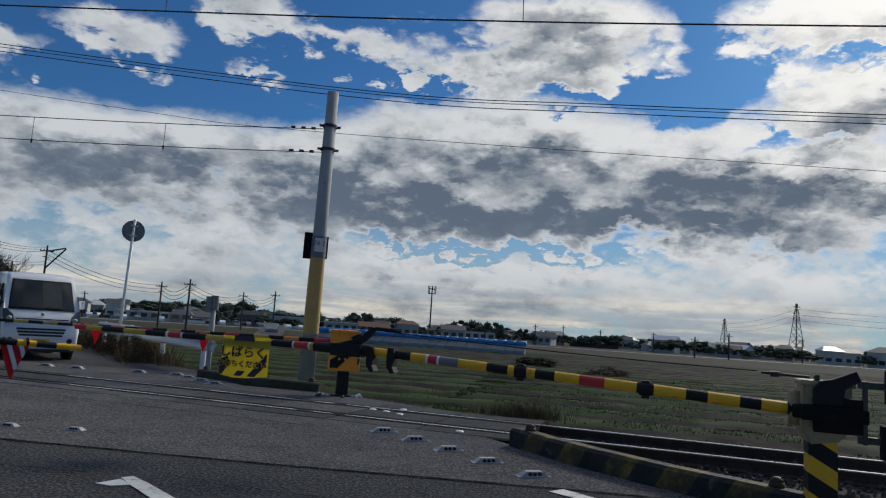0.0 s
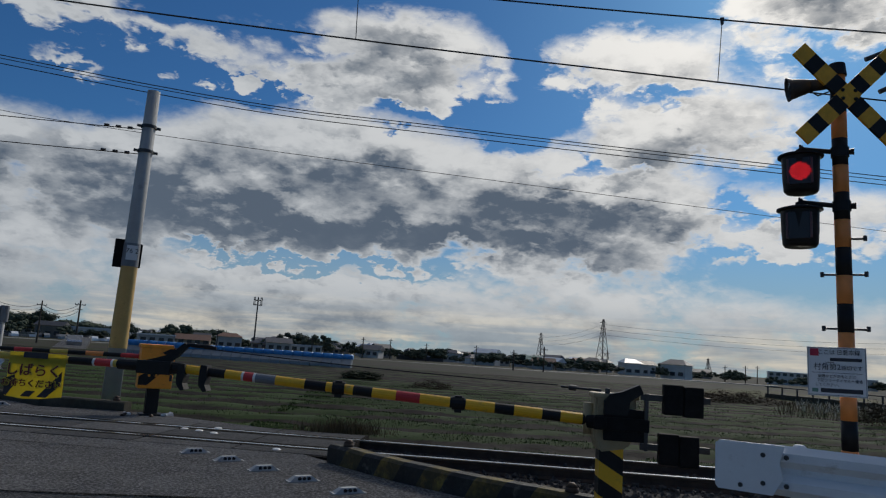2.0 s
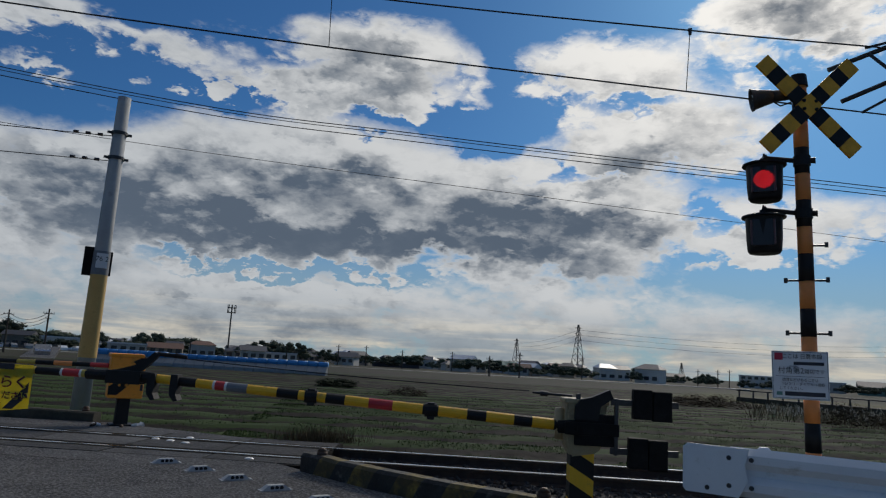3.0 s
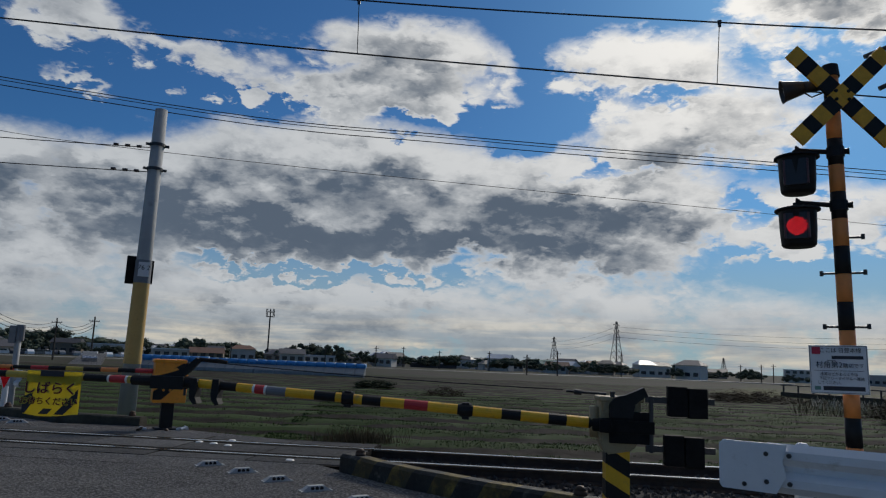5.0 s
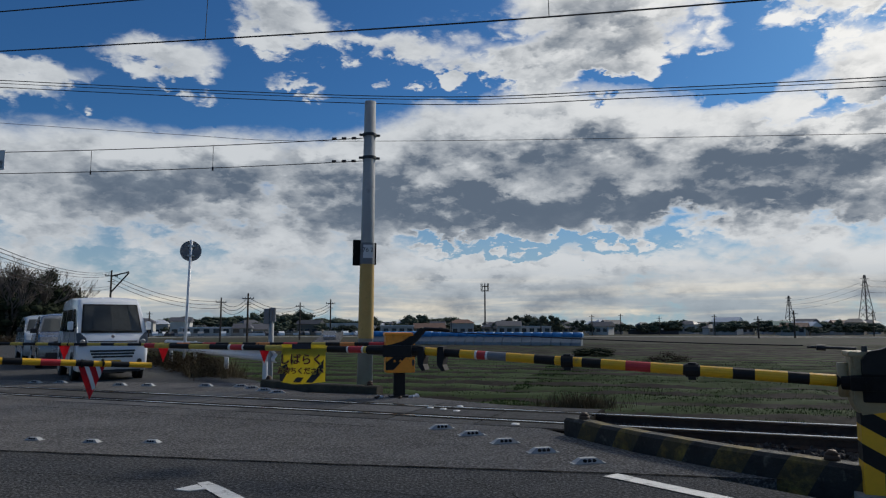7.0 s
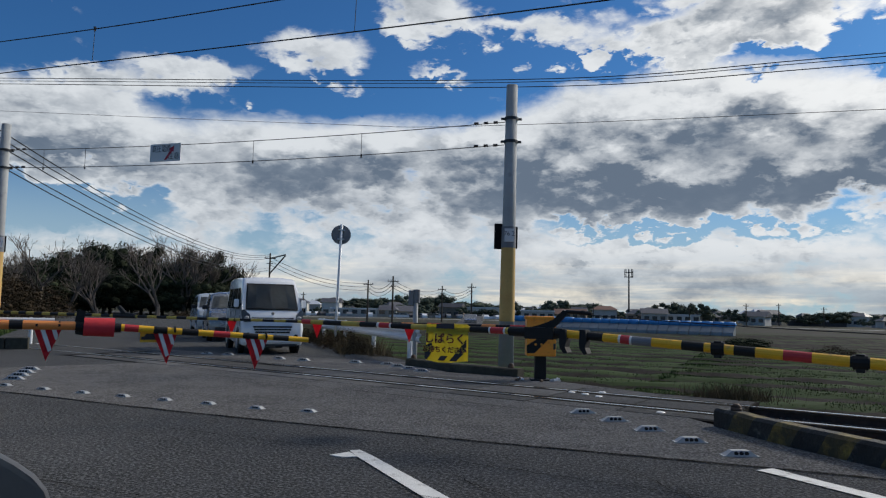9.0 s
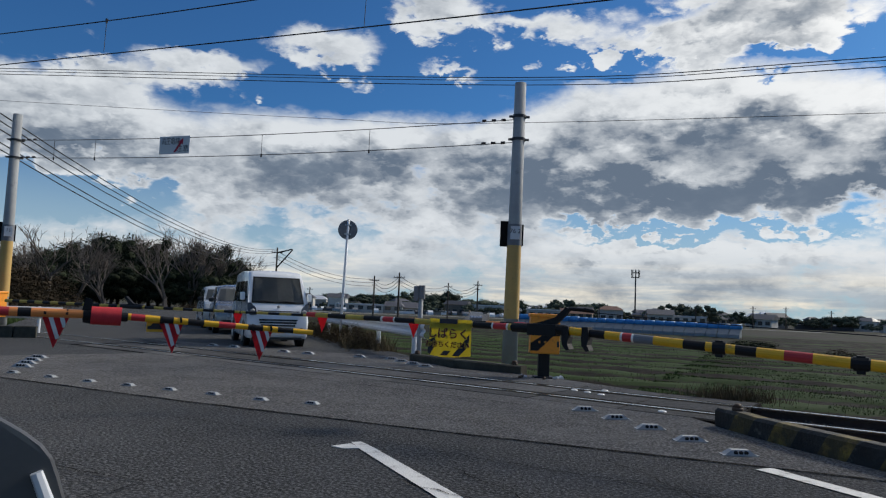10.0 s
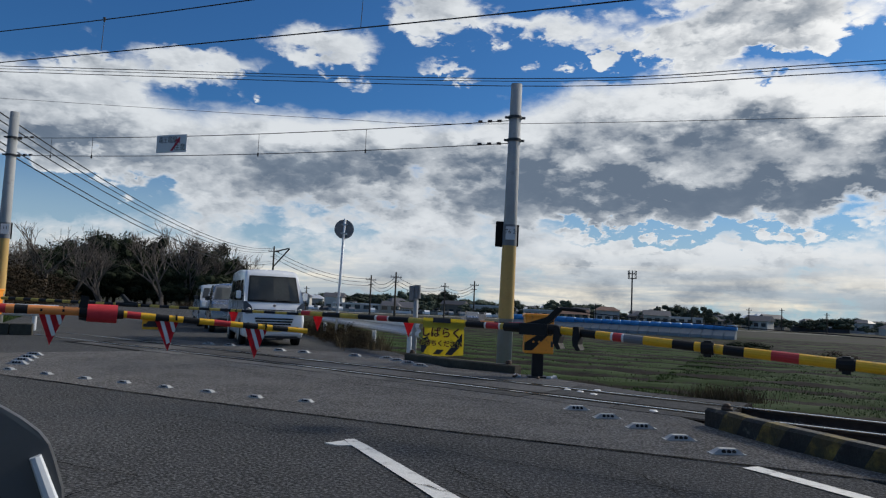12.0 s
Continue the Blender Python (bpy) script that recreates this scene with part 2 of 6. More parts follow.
M["rail"] = mat("rusty rail web", (0.07, 0.045, 0.032), 0.7, metal=0.3, var=0.35, scale=6)
M["railtop"] = mat("polished rail head", (0.62, 0.62, 0.62), 0.22, metal=1.0, var=0.06, scale=20)
M["ballast"] = mat("ballast stone", (0.1, 0.09, 0.082), 0.9, var=0.45, scale=14, bump=0.6, bump_scale=30, dusty=1.0)
M["alu"] = mat("cast aluminium", (0.4, 0.4, 0.39), 0.5, metal=0.4, var=0.15, scale=30)
M["reflector"] = mat("dark reflector", (0.02, 0.02, 0.022), 0.2, var=0.2)
M["white_metal"] = mat("white painted steel", (0.66, 0.68, 0.7), 0.45, var=0.06, scale=3, stain=(0.42, 0.42, 0.4), stain_amt=0.08, stain_scale=4)
M["car_white"] = mat("white car paint", (0.78, 0.79, 0.8), 0.22, var=0.03, scale=2, coat=0.6)
M["car_silver"] = mat("silver car paint", (0.2, 0.21, 0.225), 0.25, metal=0.4, var=0.05, scale=2, coat=0.6)
M["car_grey"] = mat("pale grey car paint", (0.4, 0.43, 0.45), 0.25, var=0.04, scale=2, coat=0.6)
M["glass"] = mat("tinted glass", (0.06, 0.072, 0.076), 0.05, var=0.2, scale=2, coat=1.0)
M["lamp_glass"] = mat("headlamp lens", (0.13, 0.14, 0.15), 0.15, metal=0.1, var=0.15, scale=12, coat=1.0)
M["plastic"] = mat("black plastic", (0.02, 0.02, 0.021), 0.55, var=0.2)
M["tyre"] = mat("tyre", (0.018, 0.018, 0.018), 0.85, var=0.3, scale=20)
M["soil"] = mat("field soil", (0.075, 0.062, 0.042), 0.95, var=0.3, scale=0.35, bump=0.8, bump_scale=6, stain=(0.05, 0.065, 0.022), stain_amt=0.6, stain_scale=0.06, dusty=1.0)
M["stubble"] = mat("stubble field", (0.06, 0.068, 0.028), 0.95, var=0.4, scale=0.5, bump=0.9, bump_scale=8, stain=(0.08, 0.062, 0.038), stain_amt=0.5, stain_scale=0.4)
M["grass"] = mat("winter grass", (0.05, 0.085, 0.016), 0.85, var=0.4, scale=2.0)
M["grass_dry"] = mat("dry grass", (0.12, 0.092, 0.052), 0.9, var=0.3, scale=3.0)
M["bark"] = mat("bark", (0.09, 0.075, 0.06), 0.9, var=0.3, scale=8, bump=0.6, bump_scale=30)
M["leaf_dark"] = mat("evergreen leaves", (0.03, 0.038, 0.02), 0.9, var=0.45, scale=1.2, each=0.25)
# evergreen leaves again, paler: the haze of distance is put into their colour
M["leaf_far"] = mat("far leaves with painted haze", (0.07, 0.085, 0.06), 0.95, var=0.35, scale=1.2, each=0.3)
M["twig"] = mat("bare twigs", (0.16, 0.135, 0.115), 0.9, var=0.25, scale=8)
M["leaf_brown"] = mat("withered leaves", (0.055, 0.04, 0.024), 0.9, var=0.4, scale=1.2)
M["wire"] = mat("wire", (0.02, 0.02, 0.022), 0.6, metal=0.3, var=0.2)
M["insulator"] = mat("insulator", (0.05, 0.04, 0.04), 0.3, var=0.2)
M["blue_sheet"] = mat("blue tarpaulin", (0.04, 0.24, 0.55), 0.5, var=0.15, scale=1.5, bump=0.3, bump_scale=3)
M["vinyl"] = mat("greenhouse vinyl", (0.22, 0.235, 0.24), 0.4, var=0.12, scale=1.0)
M["wall_a"] = mat("pale render", (0.5, 0.49, 0.46), 0.85, var=0.12, scale=0.8, each=0.25)
M["wall_b"] = mat("tan siding", (0.3, 0.26, 0.21), 0.85, var=0.15, scale=0.8, each=0.3)
M["roof"] = mat("dark roof tiles", (0.07, 0.07, 0.08), 0.6, var=0.25, scale=1.5, each=0.35)
M["roof_red"] = mat("brown roof tiles", (0.16, 0.08, 0.055), 0.7, var=0.25, scale=1.5, each=0.3)
M["roof_green"] = mat("green metal roof", (0.1, 0.2, 0.17), 0.6, var=0.2, scale=1.5)
M["window"] = mat("far window glass", (0.04, 0.05, 0.06), 0.1, var=0.2)
M["metal_roof"] = mat("white sheet roof", (0.55, 0.57, 0.6), 0.4, var=0.1, scale=0.5)
M["bumpers"] = mat("unpainted plastic", (0.03, 0.03, 0.032), 0.6, var=0.2)
M["led"] = mat("lit red lamps", (0.5, 0.02, 0.02), 0.4, var=0.0, emit=(1.0, 0.02, 0.025, 1.6))
M["lens_edge"] = mat("dull lens edge", (0.09, 0.03, 0.03), 0.35, var=0.2)
M["lens"] = mat("dark lens", (0.01, 0.006, 0.008), 0.35, var=0.1)
M["print_black"] = mat("black lettering", (0.02, 0.02, 0.03), 0.6, var=0.05)
M["crossbuck"] = mat("weathered orange yellow board", (0.72, 0.36, 0.02), 0.55, var=0.2, scale=9, stain=(0.4, 0.2, 0.03), stain_amt=0.25, stain_scale=3)
M["print_dark"] = mat("dark red lettering", (0.11, 0.012, 0.02), 0.6, var=0.05)
M["print_red"] = mat("red lettering", (0.4, 0.02, 0.05), 0.6, var=0.05)
M["sign_white"] = mat("white sign face", (0.62, 0.63, 0.65), 0.5, var=0.04, scale=4)
M["sign_back"] = mat("grey sign back", (0.2, 0.2, 0.21), 0.5, metal=0.3, var=0.15, scale=5)
M["banner"] = mat("yellow banner cloth", (0.58, 0.5, 0.06), 0.7, var=0.06, scale=6, bump=0.3, bump_scale=15)
M["fender"] = mat("grey car paint", (0.075, 0.078, 0.082), 0.42, metal=0.2, var=0.12, scale=8, coat=0.35)


# ---- mesh helpers ----
def mesh_of(bm, material, smooth=False):
    me = bpy.data.meshes.new("mesh")
    bmesh.ops.recalc_face_normals(bm, faces=bm.faces)
    bm.to_mesh(me)
    bm.free()
    for m in (material if isinstance(material, (list, tuple)) else [material]):
        me.materials.append(M[m] if isinstance(m, str) else m)
    if smooth:
        for p in me.polygons:
            p.use_smooth = True
    return me


def part(name, bm, material, parent, label="", smooth=False, kind=""):
    """Links a bmesh as one mesh object under a thing."""
    ob = new(name, mesh_of(bm, material, smooth))
    ob.parent = parent
    tagged(ob, label, kind=kind)
    return ob


def solid(name, bm, material, label, category, group="", kind="", smooth=False, at=None):
    """A thing that is one mesh."""
    ob = new(name, mesh_of(bm, material, smooth))
    if at is not None:
        ob.matrix_world = at
    return tagged(ob, label, category, group, kind)


def thing(name, at, label, category, group="", kind=""):
    ob = new(name)
    ob.empty_display_size = 0.1
    ob.matrix_world = at
    return tagged(ob, label, category, group, kind)


def box(bm, x0, y0, z0, x1, y1, z1, bevel=0.0, m=None):
    vs = [bm.verts.new((x, y, z)) for z in (z0, z1) for x, y in ((x0, y0), (x1, y0), (x1, y1), (x0, y1))]
    fs = [bm.faces.new([vs[i] for i in f]) for f in ((3, 2, 1, 0), (4, 5, 6, 7), (0, 1, 5, 4), (1, 2, 6, 5), (2, 3, 7, 6), (3, 0, 4, 7))]
    if bevel:
        es = list({e for f in fs for e in f.edges})
        r = bmesh.ops.bevel(bm, geom=es, offset=bevel, segments=2, affect="EDGES", profile=0.6)
        vs = list({v for f in r["faces"] for v in f.verts} | {v for v in vs if v.is_valid})
    if m is not None:
        bmesh.ops.transform(bm, matrix=m, verts=vs)
    return vs


def tube(bm, p0, p1, r0, r1=None, seg=10, caps=True):
    p0, p1 = Vector(p0), Vector(p1)
    r1 = r0 if r1 is None else r1
    q = (p1 - p0).to_track_quat("Z", "Y").to_matrix()
    rings = []
    for p, r in ((p0, r0), (p1, r1)):
        rings.append([bm.verts.new(p + q @ Vector((r * math.cos(2 * math.pi * k / seg), r * math.sin(2 * math.pi * k / seg), 0))) for k in range(seg)])
    for k in range(seg):
        bm.faces.new((rings[0][k], rings[0][(k + 1) % seg], rings[1][(k + 1) % seg], rings[1][k]))
    if caps:
        bm.faces.new(rings[0][::-1])
        bm.faces.new(rings[1])


def prism(bm, pts, y0, y1, axis="y"):
    """A polygon of (a, z) drawn out along an axis."""
    def p(a, z, y):
        return (a, y, z) if axis == "y" else (y, a, z)
    r0, r1 = [bm.verts.new(p(a, z, y0)) for a, z in pts], [bm.verts.new(p(a, z, y1)) for a, z in pts]
    n = len(pts)
    bm.faces.new(r0[::-1])
    bm.faces.new(r1)
    for k in range(n):
        bm.faces.new((r0[k], r0[(k + 1) % n], r1[(k + 1) % n], r1[k]))


def slab(bm, pts, z0, z1):
    """A flat piece with the outline pts of (x, y)."""
    r0, r1 = [bm.verts.new((x, y, z0)) for x, y in pts], [bm.verts.new((x, y, z1)) for x, y in pts]
    n = len(pts)
    bm.faces.new(r0[::-1])
    bm.faces.new(r1)
    for k in range(n):
        bm.faces.new((r0[k], r0[(k + 1) % n], r1[(k + 1) % n], r1[k]))


def B():
    return bmesh.new()


def R(lat, f):
    """The place at a distance to the right of and along the road."""
    return (0.755 * lat - 0.655 * f, 0.655 * lat + 0.755 * f)


def T(s, c):
    """The place along the track and across it."""
    return (0.946 * s + 0.323 * c, -0.323 * s + 0.946 * c)


ROAD_TURN = math.degrees(math.atan2(0.655, 0.755))
TRACK_TURN = -math.degrees(math.atan2(0.323, 0.946))

# ---- ground, road, track ----
LAND = ((0, -0.75), (12, -0.75), (30, -0.75), (70, -0.95), (160, -1.7), (300, -2.9), (500, -4.2), (1000, -7.0), (3000, -16.0))


def gz(r):
    """The height of the farmland, which falls away slowly from the track."""
    for (r0, z0), (r1, z1) in zip(LAND, LAND[1:]):
        if r <= r1:
            return z0 + (z1 - z0) * (r - r0) / (r1 - r0)
    return LAND[-1][1]


bm = B()
prev = None
for r, zr in LAND:
    ring = [bm.verts.new((r * math.cos(2 * math.pi * k / 64), r * math.sin(2 * math.pi * k / 64), zr)) for k in range(64)] if r else [bm.verts.new((0, 0, zr))]
    if prev:
        for k in range(64):
            if len(prev) == 1:
                bm.faces.new((prev[0], ring[k], ring[(k + 1) % 64]))
            else:
                bm.faces.new((prev[k], ring[k], ring[(k + 1) % 64], prev[(k + 1) % 64]))
    prev = ring
solid("ground", bm, "soil", "flat brown winter farmland reaching to the horizon", "ground", kind="structure")

bm = B()
slab(bm, [R(-3.6, -30), R(4.5, -30), R(4.5, 5.2), R(4.9, 8), R(5.6, 14), R(5.2, 90), R(-3.4, 90), R(-3.6, 14)], -0.9, 0.0)
road = solid("road", bm, "asphalt", "cracked dark asphalt road over the level crossing", "road", kind="structure")

# lighter resurfaced asphalt on both sides of the rails
bm = B()
slab(bm, [(-11.4, 6.55), (-7.76, 5.92), (-4.68, 5.31), (-1.23, 4.79), (1.37, 4.51), (2.75, 4.32), (1.22, 6.62), (0.98, 7.05), (-9.0, 10.45)], -0.1, 0.006)
road_near = part("resurfaced_strip", bm, "asphalt_new", road, "grey resurfaced asphalt beside the rails")
bm = B()
slab(bm, [T(-13.5, 9.1), T(-2.3, 9.1), (-1.35, 10.95), (-3.0, 11.3), (-4.4, 13.2), (-8.2, 13.4), (-12.5, 14.4)], -0.1, 0.005)
part("resurfaced_strip", bm, "asphalt_new", road)

# seams and cracks
bm = B()
rnd = random.Random(5)


def crack(bm, pts, w, z=0.0105):
    last = None
    for k, (x, y) in enumerate(pts):
        a = pts[max(0, k - 1)]
        b = pts[min(len(pts) - 1, k + 1)]
        d = Vector((b[0] - a[0], b[1] - a[1])).normalized()
        ww = w * rnd.uniform(0.5, 1.3)
        v = (bm.verts.new((x - d.y * ww, y + d.x * ww, z)), bm.verts.new((x + d.y * ww, y - d.x * ww, z)))
        if last:
            bm.faces.new((last[0], last[1], v[1], v[0]))
        last = v


def wander(a, b, n, amp):
    pts = []
    for k in range(n + 1):
        u = k / n
        pts.append((a[0] + (b[0] - a[0]) * u + rnd.uniform(-amp, amp), a[1] + (b[1] - a[1]) * u + rnd.uniform(-amp, amp)))
    return pts


for a, b in (((-11.4, 6.53), (-7.76, 5.9)), ((-7.76, 5.9), (-4.68, 5.29)), ((-4.68, 5.29), (-1.23, 4.77)), ((-1.23, 4.77), (1.37, 4.49)), ((1.37, 4.49), (2.7, 4.3))):
    crack(bm, wander(a, b, 14, 0.012), 0.014)
for a, b, n, amp, w in (((-3.9, 4.3), (-2.2, 4.0), 16, 0.03, 0.006), ((-1.1, 3.9), (1.0, 3.3), 20, 0.035, 0.006), ((-2.6, 2.2), (-2.7, 1.2), 10, 0.02, 0.007),
                        ((-4.2, 2.4), (-2.6, 2.2), 12, 0.02, 0.006), ((-0.9, 3.4), (-0.2, 2.7), 14, 0.03, 0.006), ((0.2, 4.2), (1.2, 2.6), 18, 0.04, 0.005),
                        ((-6.5, 8.9), (-0.9, 6.98), 34, 0.02, 0.011), ((-1.2, 2.9), (0.4, 2.2), 16, 0.04, 0.005)):
    crack(bm, wander(a, b, n, amp), w, 0.0125)
tagged(part("seam", bm, "crack", road, "dark bitumen seams and cracks"), kind="stuff")

# painted lines
bm = B()
crack(bm, [R(1.18, 4.25), R(1.18, 4.0), R(1.18, 3.4), R(1.18, 2.6), R(1.18, 1.8), R(1.18, 0.5), R(1.18, -3), R(1.18, -12)], 0.085, 0.008)
slab(bm, [R(1.0, 4.02), R(1.12, 4.0), R(1.12, 4.2), R(0.93, 4.14)], 0.002, 0.008)
part("centre_line", bm, "paint_white", road, "worn white centre line with the rest of a stop line")
bm = B()
crack(bm, [R(3.93, 2.45), R(3.93, 2.2), R(3.93, 1.6), R(3.93, 1.0), R(3.93, 0), R(3.93, -4), R(3.93, -12)], 0.075, 0.008)
part("edge_line", bm, "paint_white", road, "worn white edge line")

# ballast bed
bm = B()
S0, S1, NS, NC = -1.0, 46.0, 220, 44
grid = []
for i in range(NS + 1):
    s = S0 + (S1 - S0) * (i / NS) ** 1.6
    row = []
    for j in range(NC + 1):
        c = 3.2 + 7.6 * j / NC
        x, y = T(s, c)
        z = -0.14 - 0.3 * max(0, (c - 9.0)) - 0.03 * max(0, 6.0 - c) + 0.05 * noise.noise((x * 7, y * 7, 0)) + 0.03 * noise.noise((x * 19, y * 19, 3))
        row.append(bm.verts.new((x, y, z)))
    grid.append(row)
for i in range(NS):
    for j in range(NC):
        cx, cy = grid[i][j].co.x, grid[i][j].co.y
        if cx * 0.755 + cy * 0.655 > 4.95 - 0.06 * (cy - 4):
            bm.faces.new((grid[i][j], grid[i + 1][j], grid[i + 1][j + 1], grid[i][j + 1]))
for v in [v for v in bm.verts if not v.link_faces]:
    bm.verts.remove(v)
ballast = solid("ballast_bed", bm, "ballast", "dark crushed stone ballast round the rails", "ballast", kind="structure")
bm = B()
rnd = random.Random(8)
for k in range(9000):
    s, c = -0.8 + 15 * rnd.random() ** 1.6, rnd.uniform(3.3, 9.4)
    x, y = T(s, c)
    if x * 0.755 + y * 0.655 < 5.02:
        continue
    r = rnd.uniform(0.018, 0.045)
    m4 = Matrix.Translation((x, y, -0.13 + rnd.uniform(0, 0.03))) @ Euler((rnd.random() * 6, rnd.random() * 6, rnd.random() * 6)).to_matrix().to_4x4()
    vs = [bm.verts.new(m4 @ Vector(p)) for p in ((r, 0, 0), (-r, r * 0.3, 0), (0, r, r * 0.2), (0, -r * 0.9, 0.1 * r), (0.2 * r, 0, r * 0.8), (0, 0.1 * r, -r * 0.8))]
    for f in ((0, 2, 4), (2, 1, 4), (1, 3, 4), (3, 0, 4), (2, 0, 5), (1, 2, 5), (3, 1, 5), (0, 3, 5)):
        bm.faces.new([vs[i] for i in f])
tagged(part("stone", bm, "ballast", ballast, "loose crushed stones"), kind="stuff")

# rails: web and polished head
for nm, c in (("near", 7.47), ("far", 8.537)):
    rl = thing("rail", pose(0, 0, 0), "steel running rail with polished head set in the crossing", "rail", "rails of the track", kind="structure")
    bm = B()
    for s0, s1 in ((-60, 60),):
        prof = [(-0.06, -0.15), (0.06, -0.15), (0.06, -0.135), (0.012, -0.11), (0.012, -0.04), (0.032, -0.03), (0.032, -0.006), (-0.032, -0.006), (-0.032, -0.03), (-0.012, -0.04), (-0.012, -0.11), (-0.06, -0.135)]
        r0 = [bm.verts.new((*T(s0, c + a), z + 0.012)) for a, z in prof]
        r1 = [bm.verts.new((*T(s1, c + a), z + 0.012)) for a, z in prof]
        for k in range(len(prof)):
            bm.faces.new((r0[k], r0[(k + 1) % 12], r1[(k + 1) % 12], r1[k]))
    part("web", bm, "rail", rl)
    bm = B()
    slab(bm, [T(-60, c - 0.031), T(60, c - 0.031), T(60, c + 0.031), T(-60, c + 0.031)], 0.004, 0.0165)
    part("head", bm, "railtop", rl, "polished rail head")
    # flangeway beside the rail
    bm = B()
    g = 0.095 if nm == "near" else -0.12
    slab(bm, [T(-14.5, c + g - 0.058), T(-0.95, c + g - 0.058), T(-0.95, c + g + 0.085), T(-14.5, c + g + 0.085)], 0.002, 0.0145)
    part("flangeway", bm, "crack", rl, "dark flange groove")
    bm = B()
    g = -0.08 if nm == "near" else 0.08
    slab(bm, [T(-14.5, c + g - 0.045), T(-0.95, c + g - 0.045), T(-0.95, c + g + 0.045), T(-14.5, c + g + 0.045)], 0.002, 0.0145)
    part("joint_seal", bm, "crack", rl, "dark joint beside the rail")

# crossing panels between and beside the rails
deck = thing("crossing_deck", pose(0, 0, 0), "grey concrete level crossing panels between the rails", "crossing deck", kind="structure")
for k in range(11):
    s0 = -14.5 + 1.23 * k
    for c0, c1 in ((7.62, 8.39), (8.63, 9.08), (6.98, 7.38)):
        bm = B()
        slab(bm, [T(s0 + 0.014, c0), T(s0 + 1.216, c0), T(s0 + 1.216, c1), T(s0 + 0.014, c1)], -0.12, 0.0095 + 0.002 * ((k * 7) % 3))
        part("panel", bm, "panel", deck)
bm = B()
slab(bm, [T(-14.8, 6.9), T(-0.95, 6.9), T(-0.95, 9.2), T(-14.8, 9.2)], -0.3, 0.0035)
part("bed", bm, "crack", deck, "dark joints between the panels")


# ---- kerbs ----
def kerb(name, pts, w, h, striped, label):
    """A low concrete kerb along pts; striped ones carry worn yellow and black paint."""
    kb = thing(name, pose(*pts[0], 0), label, "kerb", kind="structure")
    inv = kb.matrix_world.inverted()
    total = sum(math.dist(a, b) for a, b in zip(pts, pts[1:]))
    n = max(2, round(total / 0.3))
    for k in range(n):
        def along(u):
            d = u * total
            for a, b in zip(pts, pts[1:]):
                l = math.dist(a, b)
                if d <= l + 1e-6:
                    q = d / l
                    return Vector((a[0] + (b[0] - a[0]) * q, a[1] + (b[1] - a[1]) * q)), Vector((b[0] - a[0], b[1] - a[1])).normalized()
                d -= l
            return Vector(pts[-1]), Vector((b[0] - a[0], b[1] - a[1])).normalized()
        bm = B()
        ends = []
        sk = 0.12 if striped else 0.0
        for u, q in ((k / n, 0), ((k + 1) / n, 1)):
            p, d = along(u)
            o = Vector((-d.y, d.x))
            ring = []
            hh = h * (1 + 0.05 * noise.noise((u * 9, 1, 0)))
            for a, z in ((-w / 2, -0.25), (-w / 2, hh * 0.85), (-w / 2 + 0.035, hh), (w / 2 - 0.035, hh), (w / 2, hh * 0.85), (w / 2, -0.25)):
                sh = d * sk * (z / h - 0.5) if striped and 0 < u < 1 else Vector((0, 0))
                ring.append(bm.verts.new((*(p + o * a + sh), z)))
            ends.append(ring)
        for j in range(5):
            bm.faces.new((ends[0][j], ends[0][j + 1], ends[1][j + 1], ends[1][j]))
        bm.faces.new(ends[0][::-1])
        bm.faces.new(ends[1])
        bmesh.ops.transform(bm, matrix=inv, verts=bm.verts)
        part("kerb_block", bm, ("kerb_yellow" if k % 2 else "kerb_black") if striped else "concrete_old", kb)
    return kb


M["kerb_yellow"] = mat("worn yellow kerb paint", (0.3, 0.22, 0.05), 0.8, var=0.35, scale=7, bump=0.6, bump_scale=40, stain=(0.03, 0.028, 0.026), stain_amt=1.25, stain_scale=5)
M["kerb_black"] = mat("worn black kerb paint", (0.03, 0.03, 0.028), 0.75, var=0.4, scale=7, bump=0.6, bump_scale=40, stain=(0.12, 0.115, 0.1), stain_amt=0.15, stain_scale=8)
M["concrete_old"] = mat("mossy concrete", (0.075, 0.072, 0.058), 0.9, var=0.35, scale=4, bump=0.7, bump_scale=30, stain=(0.05, 0.05, 0.04), stain_amt=0.5, stain_scale=3)
kerb("striped_kerb", [(1.3, 6.55), (1.85, 5.55), (2.45, 4.72), (3.35, 3.7)], 0.2, 0.2, True, "low concrete kerb with worn black and yellow stripes")
kerb("roadside_kerb", [(-4.1, 12.5), (-3.1, 11.75), (-2.2, 11.35), (-1.55, 11.05)], 0.2, 0.15, False, "old mossy concrete kerb round the pole")
for (x, y, z) in ((1.42, 6.36, 0.2), (3.0, 4.12, 0.2), (-4.0, 12.45, 0.15), (-1.75, 11.2, 0.15)):
    bm = B()
    tube(bm, (0, 0, 0), (0, 0, 0.05), 0.06, 0.055, 12)
    tube(bm, (0, 0, 0.05), (0, 0, 0.085), 0.055, 0.025, 12)
    solid("iron_knob", bm, "rail", "small rusty round knob on a kerb", "knob", "kerb knobs", smooth=True, at=pose(x, y, z - 0.01))


